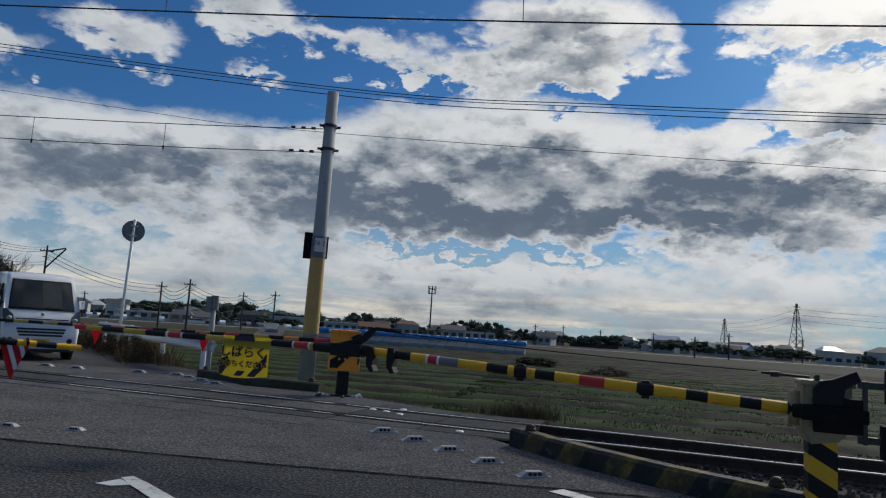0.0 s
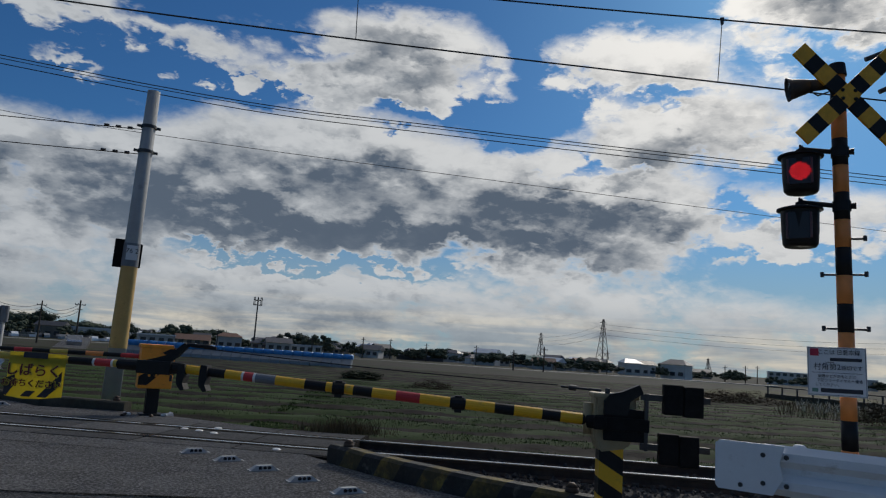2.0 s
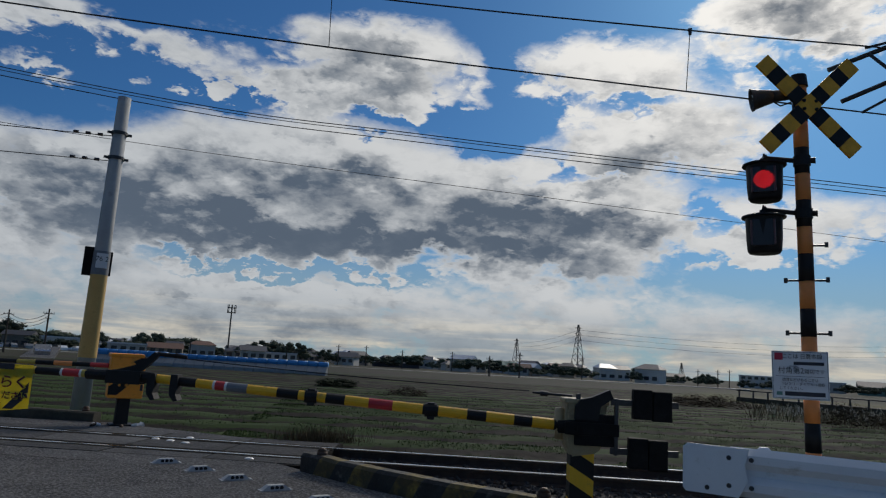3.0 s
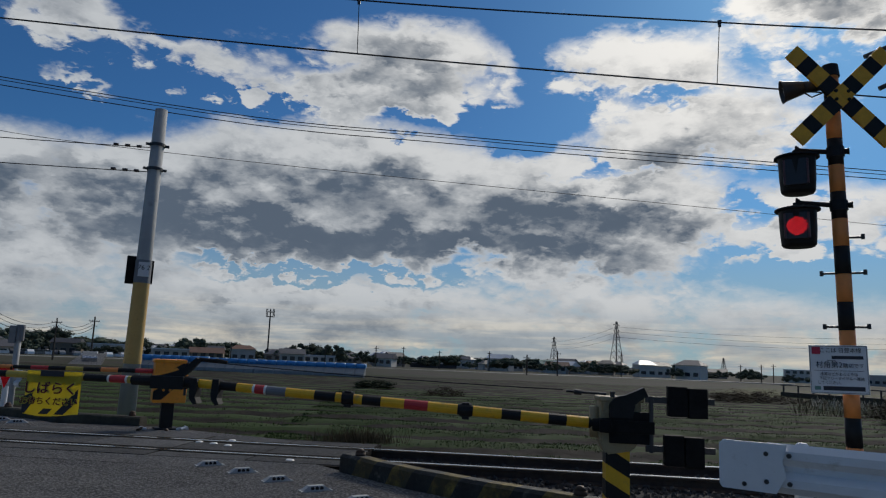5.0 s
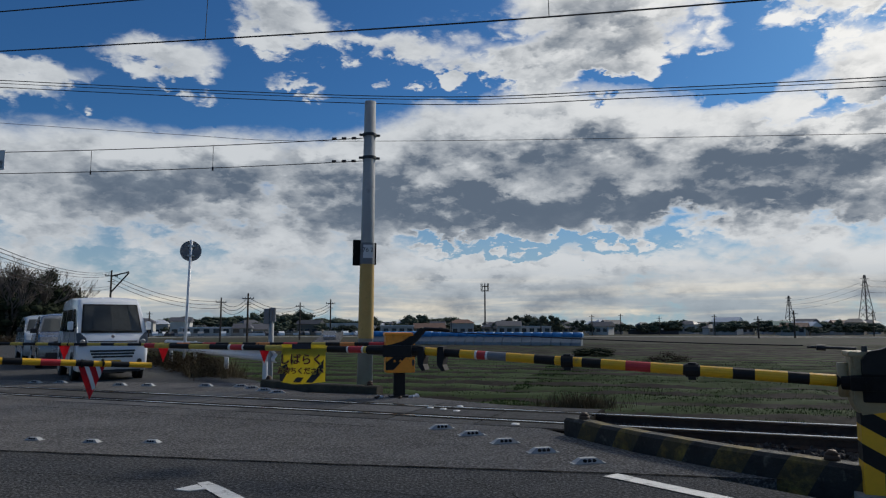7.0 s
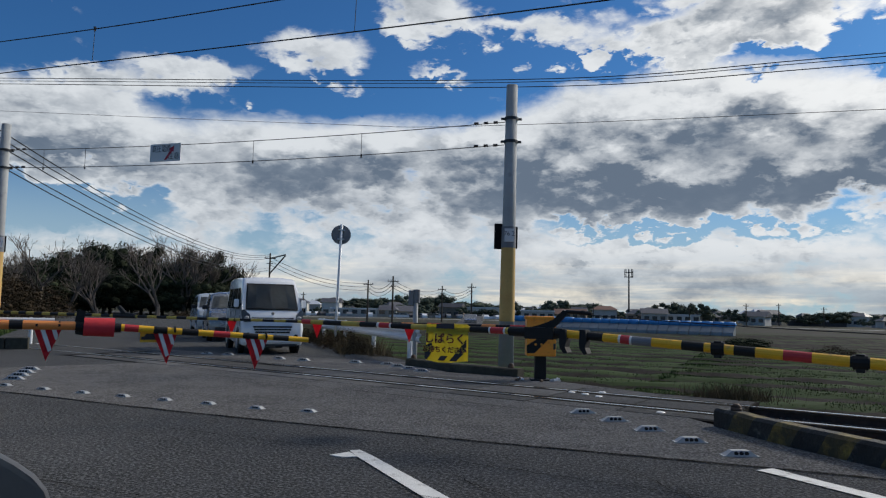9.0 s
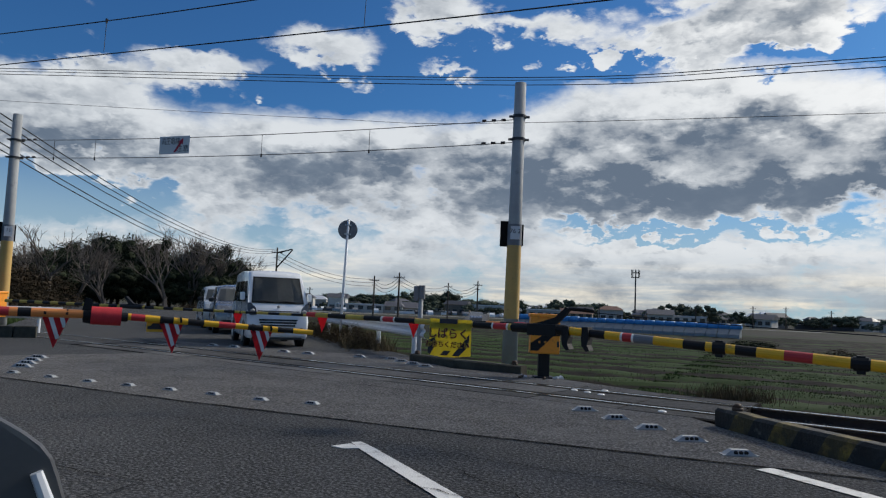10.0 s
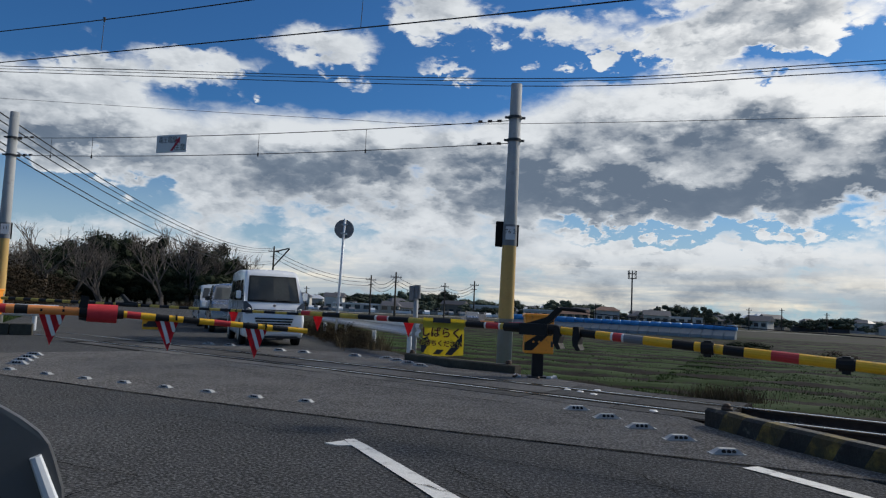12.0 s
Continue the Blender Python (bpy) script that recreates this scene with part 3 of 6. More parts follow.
# ---- raised pavement markers ----
def chatter_bar(at):
    st = thing("road_stud", at, "cast aluminium road stud with three dark reflectors", "road stud", "road studs round the crossing")
    bm = B()
    r0 = [bm.verts.new(p) for p in ((-0.15, -0.05, 0), (0.15, -0.05, 0), (0.15, 0.05, 0), (-0.15, 0.05, 0))]
    r1 = [bm.verts.new(p) for p in ((-0.075, -0.032, 0.05), (0.075, -0.032, 0.05), (0.075, 0.032, 0.05), (-0.075, 0.032, 0.05))]
    bm.faces.new(r0[::-1]), bm.faces.new(r1)
    for k in range(4):
        bm.faces.new((r0[k], r0[(k + 1) % 4], r1[(k + 1) % 4], r1[k]))
    box(bm, -0.155, -0.055, 0, 0.155, 0.055, 0.008)
    part("casting", bm, "alu", st)
    for x in (-0.045, 0, 0.045):
        bm = B()
        tube(bm, (x, -0.048, 0.026), (x, -0.036, 0.03), 0.018, 0.018, 10)
        part("reflector", bm, "reflector", st)
    return st


def stud_at(x, y, turn):
    return pose(x, y, 0.006, 0, 0, turn)


first_stud = chatter_bar(stud_at(-0.19, 6.93, ROAD_TURN - 24))
for x, y in ((0.18, 6.45), (0.535, 5.94), (0.885, 5.42), (1.245, 4.91)):
    copy_thing(first_stud, stud_at(x, y, ROAD_TURN - 24))
for x, y in ((-4.55, 12.4), (-4.2, 12.02), (-3.82, 11.6), (-3.45, 11.2), (-9.6, 8.35), (-9.27, 7.9), (-8.95, 7.48), (-8.6, 7.05)):
    copy_thing(first_stud, stud_at(x, y, ROAD_TURN - 24))
for x, y, in ((-5.3, 12.5), (-6.5, 12.5), (-7.15, 12.62), (-8.7, 13.1), (-9.3, 13.15)):
    copy_thing(first_stud, stud_at(x, y, -8))
for x, y in ((-8.07, 6.4), (-7.29, 6.26), (-6.55, 6.14), (-5.88, 6.07), (-5.2, 5.98), (-4.54, 5.9), (-3.83, 5.79), (-3.18, 5.8)):
    copy_thing(first_stud, stud_at(x, y, -8) @ Matrix.Diagonal((0.64, 0.8, 0.6, 1)))
for x, y in ((-0.48, 8.95), (-0.28, 8.8), (-0.08, 8.6), (-0.05, 9.15), (0.7, 7.3)):
    bm = B()
    tube(bm, (0, 0, 0), (0, 0, 0.012), 0.055, 0.04, 14)
    solid("panel_bolt", bm, "white_tape", "pale round plug in the crossing deck", "plug", "plugs in the deck", at=pose(x, y, 0.0135))


# ---- poles ----
def deck_pole(at, h, number, label, plate_turn):
    p = thing("concrete_pole", at, label, "utility pole", "poles of the crossing gantry")
    bm = B()
    tube(bm, (0, 0, -0.4), (0, 0, h), 0.165, 0.12, 24)
    part("shaft", bm, "concrete_pole", p, smooth=True)
    bm = B()
    tube(bm, (0, 0, 0.95), (0, 0, 2.52), 0.163, 0.151, 24, caps=False)
    part("wrap", bm, "yellow_wrap", p, "faded yellow wrap", smooth=True)
    bm = B()
    tube(bm, (0, 0, 2.5), (0, 0, 2.95), 0.156, 0.152, 24, caps=False)
    part("band", bm, "grey_tape", p, "grey band", smooth=True)
    bm = B()
    box(bm, -0.3, 0.02, 2.48, -0.12, 0.14, 3.02, 0.01)
    box(bm, 0.1, 0.0, 2.5, 0.19, 0.1, 2.96, 0.01)
    part("box", bm, "black_old", p, "dark steel box")
    bm = B()
    box(bm, -0.1, -0.166, 2.62, 0.1, -0.158, 2.9)
    part("plate", bm, "sign_white", p, "white number plate")
    for z in (h - 0.74, h - 1.24):
        bm = B()
        tube(bm, (0, 0, z - 0.03), (0, 0, z + 0.03), 0.15, 0.15, 18)
        box(bm, -0.22, -0.03, z - 0.02, 0.22, 0.03, z + 0.02)
        part("clamp", bm, "steel_dark", p)
    return p


def letters(text, size, at, material, parent=None, name="lettering", depth=0.001, squash=1.0, bold=0.0):
    cu = bpy.data.curves.new("text", "FONT")
    cu.offset = size * bold
    cu.body, cu.size, cu.align_x, cu.align_y, cu.extrude = text, size, "CENTER", "CENTER", depth
    tmp = bpy.data.objects.new("tmp", cu)
    scene.collection.objects.link(tmp)
    bpy.context.view_layer.update()
    me = bpy.data.meshes.new_from_object(tmp.evaluated_get(bpy.context.evaluated_depsgraph_get()))
    bpy.data.objects.remove(tmp)
    me.materials.clear()
    me.materials.append(M[material])
    me.transform(Matrix.Diagonal((squash, 1, 1, 1)))
    ob = new(name, me)
    ob.parent = parent
    ob.matrix_local = at
    return ob


MAIN_POLE = pose(-2.17, 13.08, 0, 0, 0.6, 14)
mp = deck_pole(MAIN_POLE, 6.03, "76 2", "tall concrete pole with a faded yellow wrap beside the crossing", 0)
letters("76 2", 0.13, pose(0, -0.168, 2.79, 90, 0, 0), "print_black", mp)
LEFT_POLE = pose(-16.6, 14.0, 0, 0, 0, 50)
lp = deck_pole(LEFT_POLE, 6.1, "11", "grey concrete pole with yellow wrapped foot beyond the rails", 0)
letters("11", 0.13, pose(0, -0.168, 2.79, 90, 0, 0), "print_black", lp)


# ---- gate arms ----
def arm(name, label, group, root, tip, z0, z1, r0, r1, bands, sag=0.0):
    """A striped boom from root to tip; bands are (end along the boom, material)."""
    a = Vector((*root, z0))
    b = Vector((*tip, z1))
    L = (b - a).length
    d = (b - a).normalized()
    q = d.to_track_quat("X", "Z").to_matrix().to_4x4()
    th = thing("crossing_boom", Matrix.Translation(a) @ q, label, "boom", group)
    s = 0.0
    for end, m in bands:
        bm = B()
        k0, k1 = s / L, min(end, L) / L
        tube(bm, (s, 0, 0), (min(end, L), 0, 0), r0 + (r1 - r0) * k0, r0 + (r1 - r0) * k1, 14, caps=True)
        part("band", bm, m, th, smooth=False)
        s = end
    return th, L


Y, K, RD = "yellow", "black", "red"
near_bands = [(0.11, K), (0.29, Y), (0.44, K), (0.67, Y), (0.83, K), (1.07, Y), (1.2, K), (1.45, Y), (1.65, RD), (1.85, Y), (2.01, K), (2.1, Y), (2.17, K), (2.24, Y), (2.42, K),
              (2.67, Y), (2.84, "grey_tape"), (2.86, "white_tape"), (2.94, RD), (2.96, "white_tape"), (3.1, Y), (3.25, K), (3.52, Y), (4.03, K), (4.06, "yellow_dim"), (4.08, "white_tape"), (4.22, RD),
              (4.24, "white_tape"), (4.45, K), (4.65, "yellow_dim"), (4.88, K), (5.15, "yellow_dim"), (5.41, K), (5.43, "white_tape"), (5.57, RD), (5.6, "white_tape"), (5.83, K), (6.09, "yellow_dim"),
              (6.35, K), (6.54, "yellow_dim"), (6.68, RD)]
NR0, NR1 = (3.08, 3.9), (3.08 - 0.957 * 3.5, 3.9 + 0.29 * 3.5)
boom, _ = arm("gate_arm", "long black and yellow striped crossing boom with red bands", "crossing booms", NR0, NR1, 0.81, 1.0, 0.046, 0.037, [b for b in near_bands if b[0] <= 3.53])
outer = [(e - 3.5, m) for e, m in near_bands if e > 3.53]
NR2 = (3.08 - 0.957 * 6.68, 3.9 + 0.29 * 6.68)
boom2, _ = arm("gate_arm", "thin outer half of the striped boom behind its joint", "crossing booms", NR1, NR2, 1.0, 1.02, 0.034, 0.026, outer)


def frame_on(a, b, z):
    """A pose at a, x towards b, level."""
    return pose(a[0], a[1], z, 0, 0, math.degrees(math.atan2(b[1] - a[1], b[0] - a[0])))


# joint of the near boom: sleeve, king post and two hanging guards
jm = frame_on(NR1, NR2, 1.0)
jt = thing("boom_joint", jm, "black steel folding joint with a raised king post on the boom", "boom joint")
bm = B()
tube(bm, (-0.02, 0, 0), (0.52, 0, 0.003), 0.05, 0.044, 12)
box(bm, 0.05, -0.065, -0.06, 0.34, -0.045, 0.05, 0.006)
box(bm, 0.05, 0.045, -0.06, 0.34, 0.065, 0.05, 0.006)
part("sleeve", bm, "black", jt)
bm = B()
prism(bm, [(0.36, 0.03), (0.1, 0.03), (0.02, 0.09), (-0.07, 0.19), (-0.03, 0.215), (0.08, 0.115), (0.2, 0.075)], -0.02, 0.02)
tube(bm, (-0.05, 0, 0.2), (-0.2, 0, 0.195), 0.018, 0.014, 8)
tube(bm, (-0.2, 0, 0.195), (-0.3, 0, 0.185), 0.022, 0.012, 8)
part("king_post", bm, "black", jt)
for x in (-0.04, -0.23):
    bm = B()
    prism(bm, [(-0.028, 0.06), (0.028, 0.06), (0.034, -0.06), (0.028, -0.11), (-0.012, -0.16), (-0.045, -0.15), (-0.022, -0.1), (-0.034, -0.04)], -0.058, 0.058)
    bmesh.ops.transform(bm, matrix=Matrix.Translation((x, 0, -0.02)), verts=bm.verts)
    part("guard", bm, "rubber", jt, "black rubber guard")
for s in (2.13, 1.13):
    bm = B()
    x = s - 3.5
    tube(bm, (-x - 0.05, 0, -0.19 * (3.5 - s) / 3.5), (-x + 0.05, 0, -0.19 * (3.5 - s) / 3.5), 0.056, 0.056, 12)
    box(bm, -x - 0.03, -0.03, -0.19 * (3.5 - s) / 3.5 - 0.075, -x + 0.03, 0.03, -0.19 * (3.5 - s) / 3.5 + 0.062, 0.004)
    bmesh.ops.transform(bm, matrix=Matrix.Diagonal((-1, 1, 1, 1)), verts=bm.verts)
    part("clamp", bm, "black", jt)


def wire(name, pts, r, label, group="overhead wires", material="wire", ext=0.0):
    """A round wire through pts."""
    cu = bpy.data.curves.new("wire", "CURVE")
    cu.dimensions, cu.bevel_depth, cu.bevel_resolution = "3D", r, 1
    sp = cu.splines.new("POLY")
    sp.points.add(len(pts) - 1)
    for p, q in zip(sp.points, pts):
        p.co = (*q, 1)
    tmp = bpy.data.objects.new("tmp", cu)
    scene.collection.objects.link(tmp)
    bpy.context.view_layer.update()
    me = bpy.data.meshes.new_from_object(tmp.evaluated_get(bpy.context.evaluated_depsgraph_get()))
    bpy.data.objects.remove(tmp)
    me.materials.clear()
    me.materials.append(M[material])
    return tagged(new(name, me), label, "wire", group)


def sagging(a, b, sag, n=14):
    a, b = Vector(a), Vector(b)
    return [a.lerp(b, k / n) - Vector((0, 0, sag * 4 * (k / n) * (1 - k / n))) for k in range(n + 1)]


def glide(pts, n=8):
    """A smooth run through a few places (Catmull-Rom), drawn on at both ends."""
    p = [Vector(q) for q in pts]
    p = [p[0] * 2 - p[1], *p, p[-1] * 2 - p[-2]]
    out = [p[1] + (p[1] - p[2]) * 1.2]
    for i in range(1, len(p) - 2):
        for k in range(n):
            t = k / n
            out.append(0.5 * ((2 * p[i]) + (p[i + 1] - p[i - 1]) * t + (2 * p[i - 1] - 5 * p[i] + 4 * p[i + 1] - p[i + 2]) * t * t + (3 * p[i] - p[i - 1] - 3 * p[i + 1] + p[i + 2]) * t ** 3))
    out.append(p[-2])
    out.append(p[-2] + (p[-2] - p[-3]) * 1.2)
    return out


wire("tension_wire", sagging((*NR1, 1.19), (3.08 - 0.957 * 0.32, 3.9 + 0.29 * 0.32, 1.075), 0.02), 0.005, "thin steel tension wire above the boom", "tension wires")


# ---- gate machines ----
gm = thing("gate_machine", frame_on((3.08, 3.86), NR1, 0) @ pose(-0.1, 0, 0, 0, 0, 180), "cream and black gate machine on a striped yellow and black post", "gate machine", "gate machines")
# in its own space the boom leaves towards -x, the road side is +y
zs = 0.0
for k, (z0, z1) in enumerate(((0, 0.14), (0.14, 0.27), (0.27, 0.4), (0.4, 0.53), (0.53, 0.66))):
    bm = B()
    pts = [(-0.1, 1), (0.1, 1), (0.1, -1), (-0.1, -1)]
    sl = 0.11
    lo = [(-0.095, z0 + (sl if z0 > 0 else 0)), (0.095, z0)]
    hi = [(0.095, z1), (-0.095, z1 + (sl if z1 < 0.6 else 0))]
    prism(bm, lo + hi, -0.085, 0.085)
    part("post_band", bm, "yellow" if k % 2 == 0 else "black", gm)
bm = B()
box(bm, -0.15, -0.14, -0.3, 0.15, 0.14, 0.02, 0.01)
part("foot", bm, "concrete", gm, "concrete footing")
bm = B()
prism(bm, [(-0.14, 1.02), (0.18, 1.02), (0.18, 0.74), (0.12, 0.62), (-0.1, 0.58), (-0.15, 0.7)], -0.13, 0.13)
bmesh.ops.bevel(bm, geom=list(bm.edges), offset=0.018, segments=2, affect="EDGES")
part("case", bm, "cream", gm, "cream enamelled case")
bm = B()
box(bm, -0.16, -0.145, 1.0, 0.2, 0.145, 1.04, 0.012)
part("lid", bm, "cream", gm)
bm = B()
tube(bm, (-0.17, 0.03, 0.7), (-0.17, 0.03, 0.95), 0.04, 0.045, 12)
part("motor_cap", bm, "cream", gm, "pale round cap", smooth=True)
bm = B()
prism(bm, [(-0.08, 0.88), (0.1, 0.88), (0.12, 0.99), (0.22, 1.06), (0.19, 1.125), (0.05, 1.06), (-0.04, 1.04), (-0.08, 0.98)], -0.19, -0.11)
part("crank", bm, "black", gm, "black crank housing")
bm = B()
box(bm, -0.16, -0.2, 0.76, 0.27, -0.15, 0.86, 0.01)
box(bm, -0.08, -0.185, 0.68, 0.24, -0.14, 0.93, 0.008)
tube(bm, (-0.2, -0.1, 0.81), (-0.05, -0.16, 0.82), 0.05, 0.055, 12)
part("bracket", bm, "black_old", gm, "black boom bracket")
for z0, z1, xo in ((0.91, 1.145, -0.1), (0.53, 0.765, -0.13)):
    bm = B()
    box(bm, 0.2, -0.19, (z0 + z1) / 2 - 0.02, 0.74, -0.165, (z0 + z1) / 2 + 0.03, 0.004)
    part("weight_arm", bm, "steel_dark", gm)
    for k in range(2):
        bm = B()
        box(bm, 0.47 + xo + 0.157 * k, -0.23, z0 - 0.01 * k, 0.62 + xo + 0.157 * k, -0.15, z1 - 0.01 * k, 0.01)
        part("counterweight", bm, "black_old", gm, "black cast counterweight")
bm = B()
box(bm, 0.23, -0.195, 0.62, 0.26, -0.16, 1.06, 0.004)
part("weight_post", bm, "steel_dark", gm)
bm = B()
tube(bm, (-0.1, -0.12, 1.06), (-0.42, -0.1, 1.07), 0.012, 0.01, 8)
tube(bm, (-0.3, -0.12, 1.065), (-0.36, -0.12, 1.067), 0.022, 0.022, 8)
tube(bm, (-0.05, -0.12, 1.03), (-0.05, -0.12, 1.08), 0.02, 0.02, 8)
part("tension_rod", bm, "steel_dark", gm)

om = thing("gate_machine", pose(-1.15, 10.62, 0, 0, 0, 14), "orange gate machine with black stripes on a black post", "gate machine", "gate machines")
bm = B()
box(bm, -0.095, -0.08, -0.2, 0.095, 0.08, 0.44, 0.01)
box(bm, -0.17, -0.15, -0.2, 0.17, 0.15, 0.03, 0.01)
part("post", bm, "black", om)
bm = B()
box(bm, -0.25, -0.16, 0.42, 0.25, 0.16, 1.06, 0.02)
part("case", bm, "orange", om)
bm = B()
box(bm, -0.27, -0.18, 1.04, 0.22, 0.18, 1.1, 0.02)
part("lid", bm, "orange", om)
for pts in ([(-0.25, 0.47), (-0.25, 0.6), (0.1, 0.83), (0.16, 0.75), (-0.12, 0.47)], [(0.06, 0.98), (0.2, 1.06), (0.24, 1.06), (0.24, 0.98), (0.14, 0.92)]):
    bm = B()
    prism(bm, pts, -0.1645, -0.1585)
    part("stripe", bm, "black", om)
for x, z in ((-0.1, 0.62), (0.0, 0.62)):
    bm = B()
    tube(bm, (x, -0.16, z), (x, -0.18, z), 0.022, 0.018, 10)
    part("bolt", bm, "orange", om)
bm = B()
box(bm, 0.2, -0.17, 0.54, 0.24, -0.158, 0.64, 0.003)
part("handle", bm, "steel_dark", om)
for k in range(7):
    a = random.Random(k).uniform(-0.6, 0.6)
    b = random.Random(k + 20).uniform(-0.25, 0.1)
    bm = B()
    tube(bm, (0, 0, 0), (0.1, 0.03, 0.03), 0.03, 0.02, 7)
    solid("debris", bm, "rail" if k % 2 else "sign_white", "small scrap lying at the foot of the gate machine", "debris", "scraps by the machine", at=pose(-1.2 + a * 0.7, 10.5 + b, 0.01, 0, 0, k * 50))

# far booms
FO, FM, FL = (-1.42, 10.66), (-6.0, 11.45), (-15.6, 13.2)


def stripes(L, step, order):
    out, s, k = [], 0.0, 0
    while s < L:
        s = min(L, s + step)
        out.append((s, order[k % len(order)]))
        k += 1
    return out


fL = math.dist(FO, FM)
arm("gate_arm", "thin yellow and black boom beyond the rails", "crossing booms", FO, FM, 0.9, 0.88, 0.036, 0.026, stripes(fL, 0.27, ["red", "black", "orange_dim", "black", "yellow_dim", "black"]))
fL2 = math.dist(FL, FM)
arm("gate_arm", "long thin yellow and black boom beyond the rails", "crossing booms", FL, FM, 0.86, 0.87, 0.042, 0.026, stripes(fL2, 0.3, ["yellow_dim", "black"]))
bm = B()
prism(bm, [(-0.3, 0.0), (0.3, 0.0), (0.34, 0.05), (0.05, 0.08), (-0.18, 0.24), (-0.24, 0.22), (-0.1, 0.06)], -0.03, 0.03)
tube(bm, (-0.35, 0, 0), (0.35, 0, 0), 0.05, 0.05, 10)
solid("boom_joint", bm, "black", "black folding joint on the far boom", "boom joint", at=frame_on((-11.0, 12.35), FM, 0.865))
lm = copy_thing(om, pose(-16.1, 13.3, 0, 0, 0, 190))
tagged(lm, "orange gate machine by the far concrete pole")

# near left boom: lies across the lane
NL = 6.2
NLt, NLr = R(1.29, NL), R(-3.4, NL)
LL = 4.69
lat_bands = [(-1.62, "red"), (-1.55, "orange_dim"), (-1.44, "black"), (-0.96, "orange_dim"), (-0.9, "black"), (-0.67, "red"), (-0.57, "yellow"), (-0.44, "red"), (-0.3, "yellow"), (-0.17, "black"), (-0.03, "yellow"),
             (0.13, "black"), (0.28, "yellow"), (0.45, "red"), (0.58, "yellow"), (0.74, "black"), (0.9, "yellow"), (1.07, "black"), (1.29, "yellow")]
NLj = R(-0.8, NL)
arm("gate_arm", "orange and black root half of a boom over the lane", "crossing booms", NLr, NLj, 1.0, 0.965, 0.05, 0.042, [(e + 3.4, m) for e, m in lat_bands if e <= -0.9] + [(2.6, "black")])
arm("gate_arm", "yellow and black boom half hanging over the lane", "crossing booms", NLj, NLt, 0.965, 0.828, 0.037, 0.028, [(e + 0.8, m) for e, m in lat_bands if e > -0.9])
lj = thing("boom_joint", frame_on(NLj, NLt, 0.958), "bright red rolled cover on a folding boom joint", "boom joint")
bm = B()
tube(bm, (-0.13, 0, 0.0), (0.14, 0, -0.006), 0.088, 0.092, 18, caps=False)
tube(bm, (-0.13, 0, 0.0), (0.14, 0, -0.006), 0.082, 0.086, 18, caps=False)
part("cover", bm, "red_cloth", lj, "red cover", smooth=True)
bm = B()
tube(bm, (-0.2, 0, 0.0), (0.2, 0, -0.01), 0.055, 0.045, 12)
prism(bm, [(-0.2, -0.07), (-0.1, -0.09), (-0.13, 0.06), (-0.12, 0.15), (-0.19, 0.17), (-0.21, 0.05)], -0.02, 0.02)
part("hinge", bm, "black", lj)


def pennant(at, w, h, sway, striped, group, hang=0.028):
    fl = thing("warning_flag", at, "red cloth pennant with white diagonal stripes hanging from a boom" if striped else "small red cloth pennant hanging from a boom", "flag", group)
    tip = (sway * w, -h)

    def at_uv(u, v):
        # u along the top edge, v down to the tip, both 0 to 1
        x = (u - 0.5) * w * (1 - v) + tip[0] * v
        return (x, 0.012 * math.sin(7 * u + 4 * v) * v ** 0.5, tip[1] * v)
    bm = B()
    n = 8
    rows = [[bm.verts.new(at_uv(i / (n - j) if j < n else 0, j / n)) for i in range(n - j + 1)] for j in range(n + 1)]
    for j in range(n):
        for i in range(n - j):
            bm.faces.new((rows[j][i], rows[j][i + 1], rows[j + 1][i]))
            if i < n - j - 1:
                bm.faces.new((rows[j][i + 1], rows[j + 1][i + 1], rows[j + 1][i]))
    bmesh.ops.solidify(bm, geom=list(bm.faces), thickness=0.003)
    part("cloth", bm, "red_cloth", fl)
    for s_ in (-0.36, 0.36):
        bm = B()
        tube(bm, (s_ * w - 0.008, hang, 0.004), (s_ * w + 0.008, hang, 0.004), 0.04, 0.04, 12)
        box(bm, s_ * w - 0.01, hang - 0.049, -0.012, s_ * w + 0.01, hang + 0.049, 0.014)
        part("strap", bm, "black", fl)
    if striped:
        for c in (-0.3, 0.06):
            bm = B()
            last = None
            for k in range(13):
                v = k / 12
                lo, hi = -0.5 * w * (1 - v) + tip[0] * v, 0.5 * w * (1 - v) + tip[0] * v
                x0 = c * w + 0.45 * w * v
                x1 = min(hi, x0 + 0.15 * w)
                x0 = max(lo, x0)
                if x1 - x0 < 0.004:
                    break
                yy = 0.012 * math.sin(7 * (x0 / w + 0.5) + 4 * v) * v ** 0.5 - 0.007
                q = (bm.verts.new((x0, yy, tip[1] * v)), bm.verts.new((x1, yy, tip[1] * v)))
                if last:
                    bm.faces.new((last[0], last[1], q[1], q[0]))
                last = q
            part("stripe", bm, "white_tape", fl)
    return fl


def on_left(lat):
    z = 1.0 - 0.0135 * (lat + 3.4) if lat < -0.8 else 0.965 - 0.0655 * (lat + 0.8)
    return frame_on(R(lat, NL), R(5, NL), z)


pennant(on_left(-1.23), 0.26, 0.335, -0.02, True, "boom flags", 0.0)
pennant(on_left(-0.19), 0.25, 0.335, 0.1, True, "boom flags", 0.0)
pennant(on_left(0.73), 0.26, 0.345, -0.05, True, "boom flags", 0.0)


def along(a, b, s):
    l = math.dist(a, b)
    return (a[0] + (b[0] - a[0]) * s / l, a[1] + (b[1] - a[1]) * s / l)


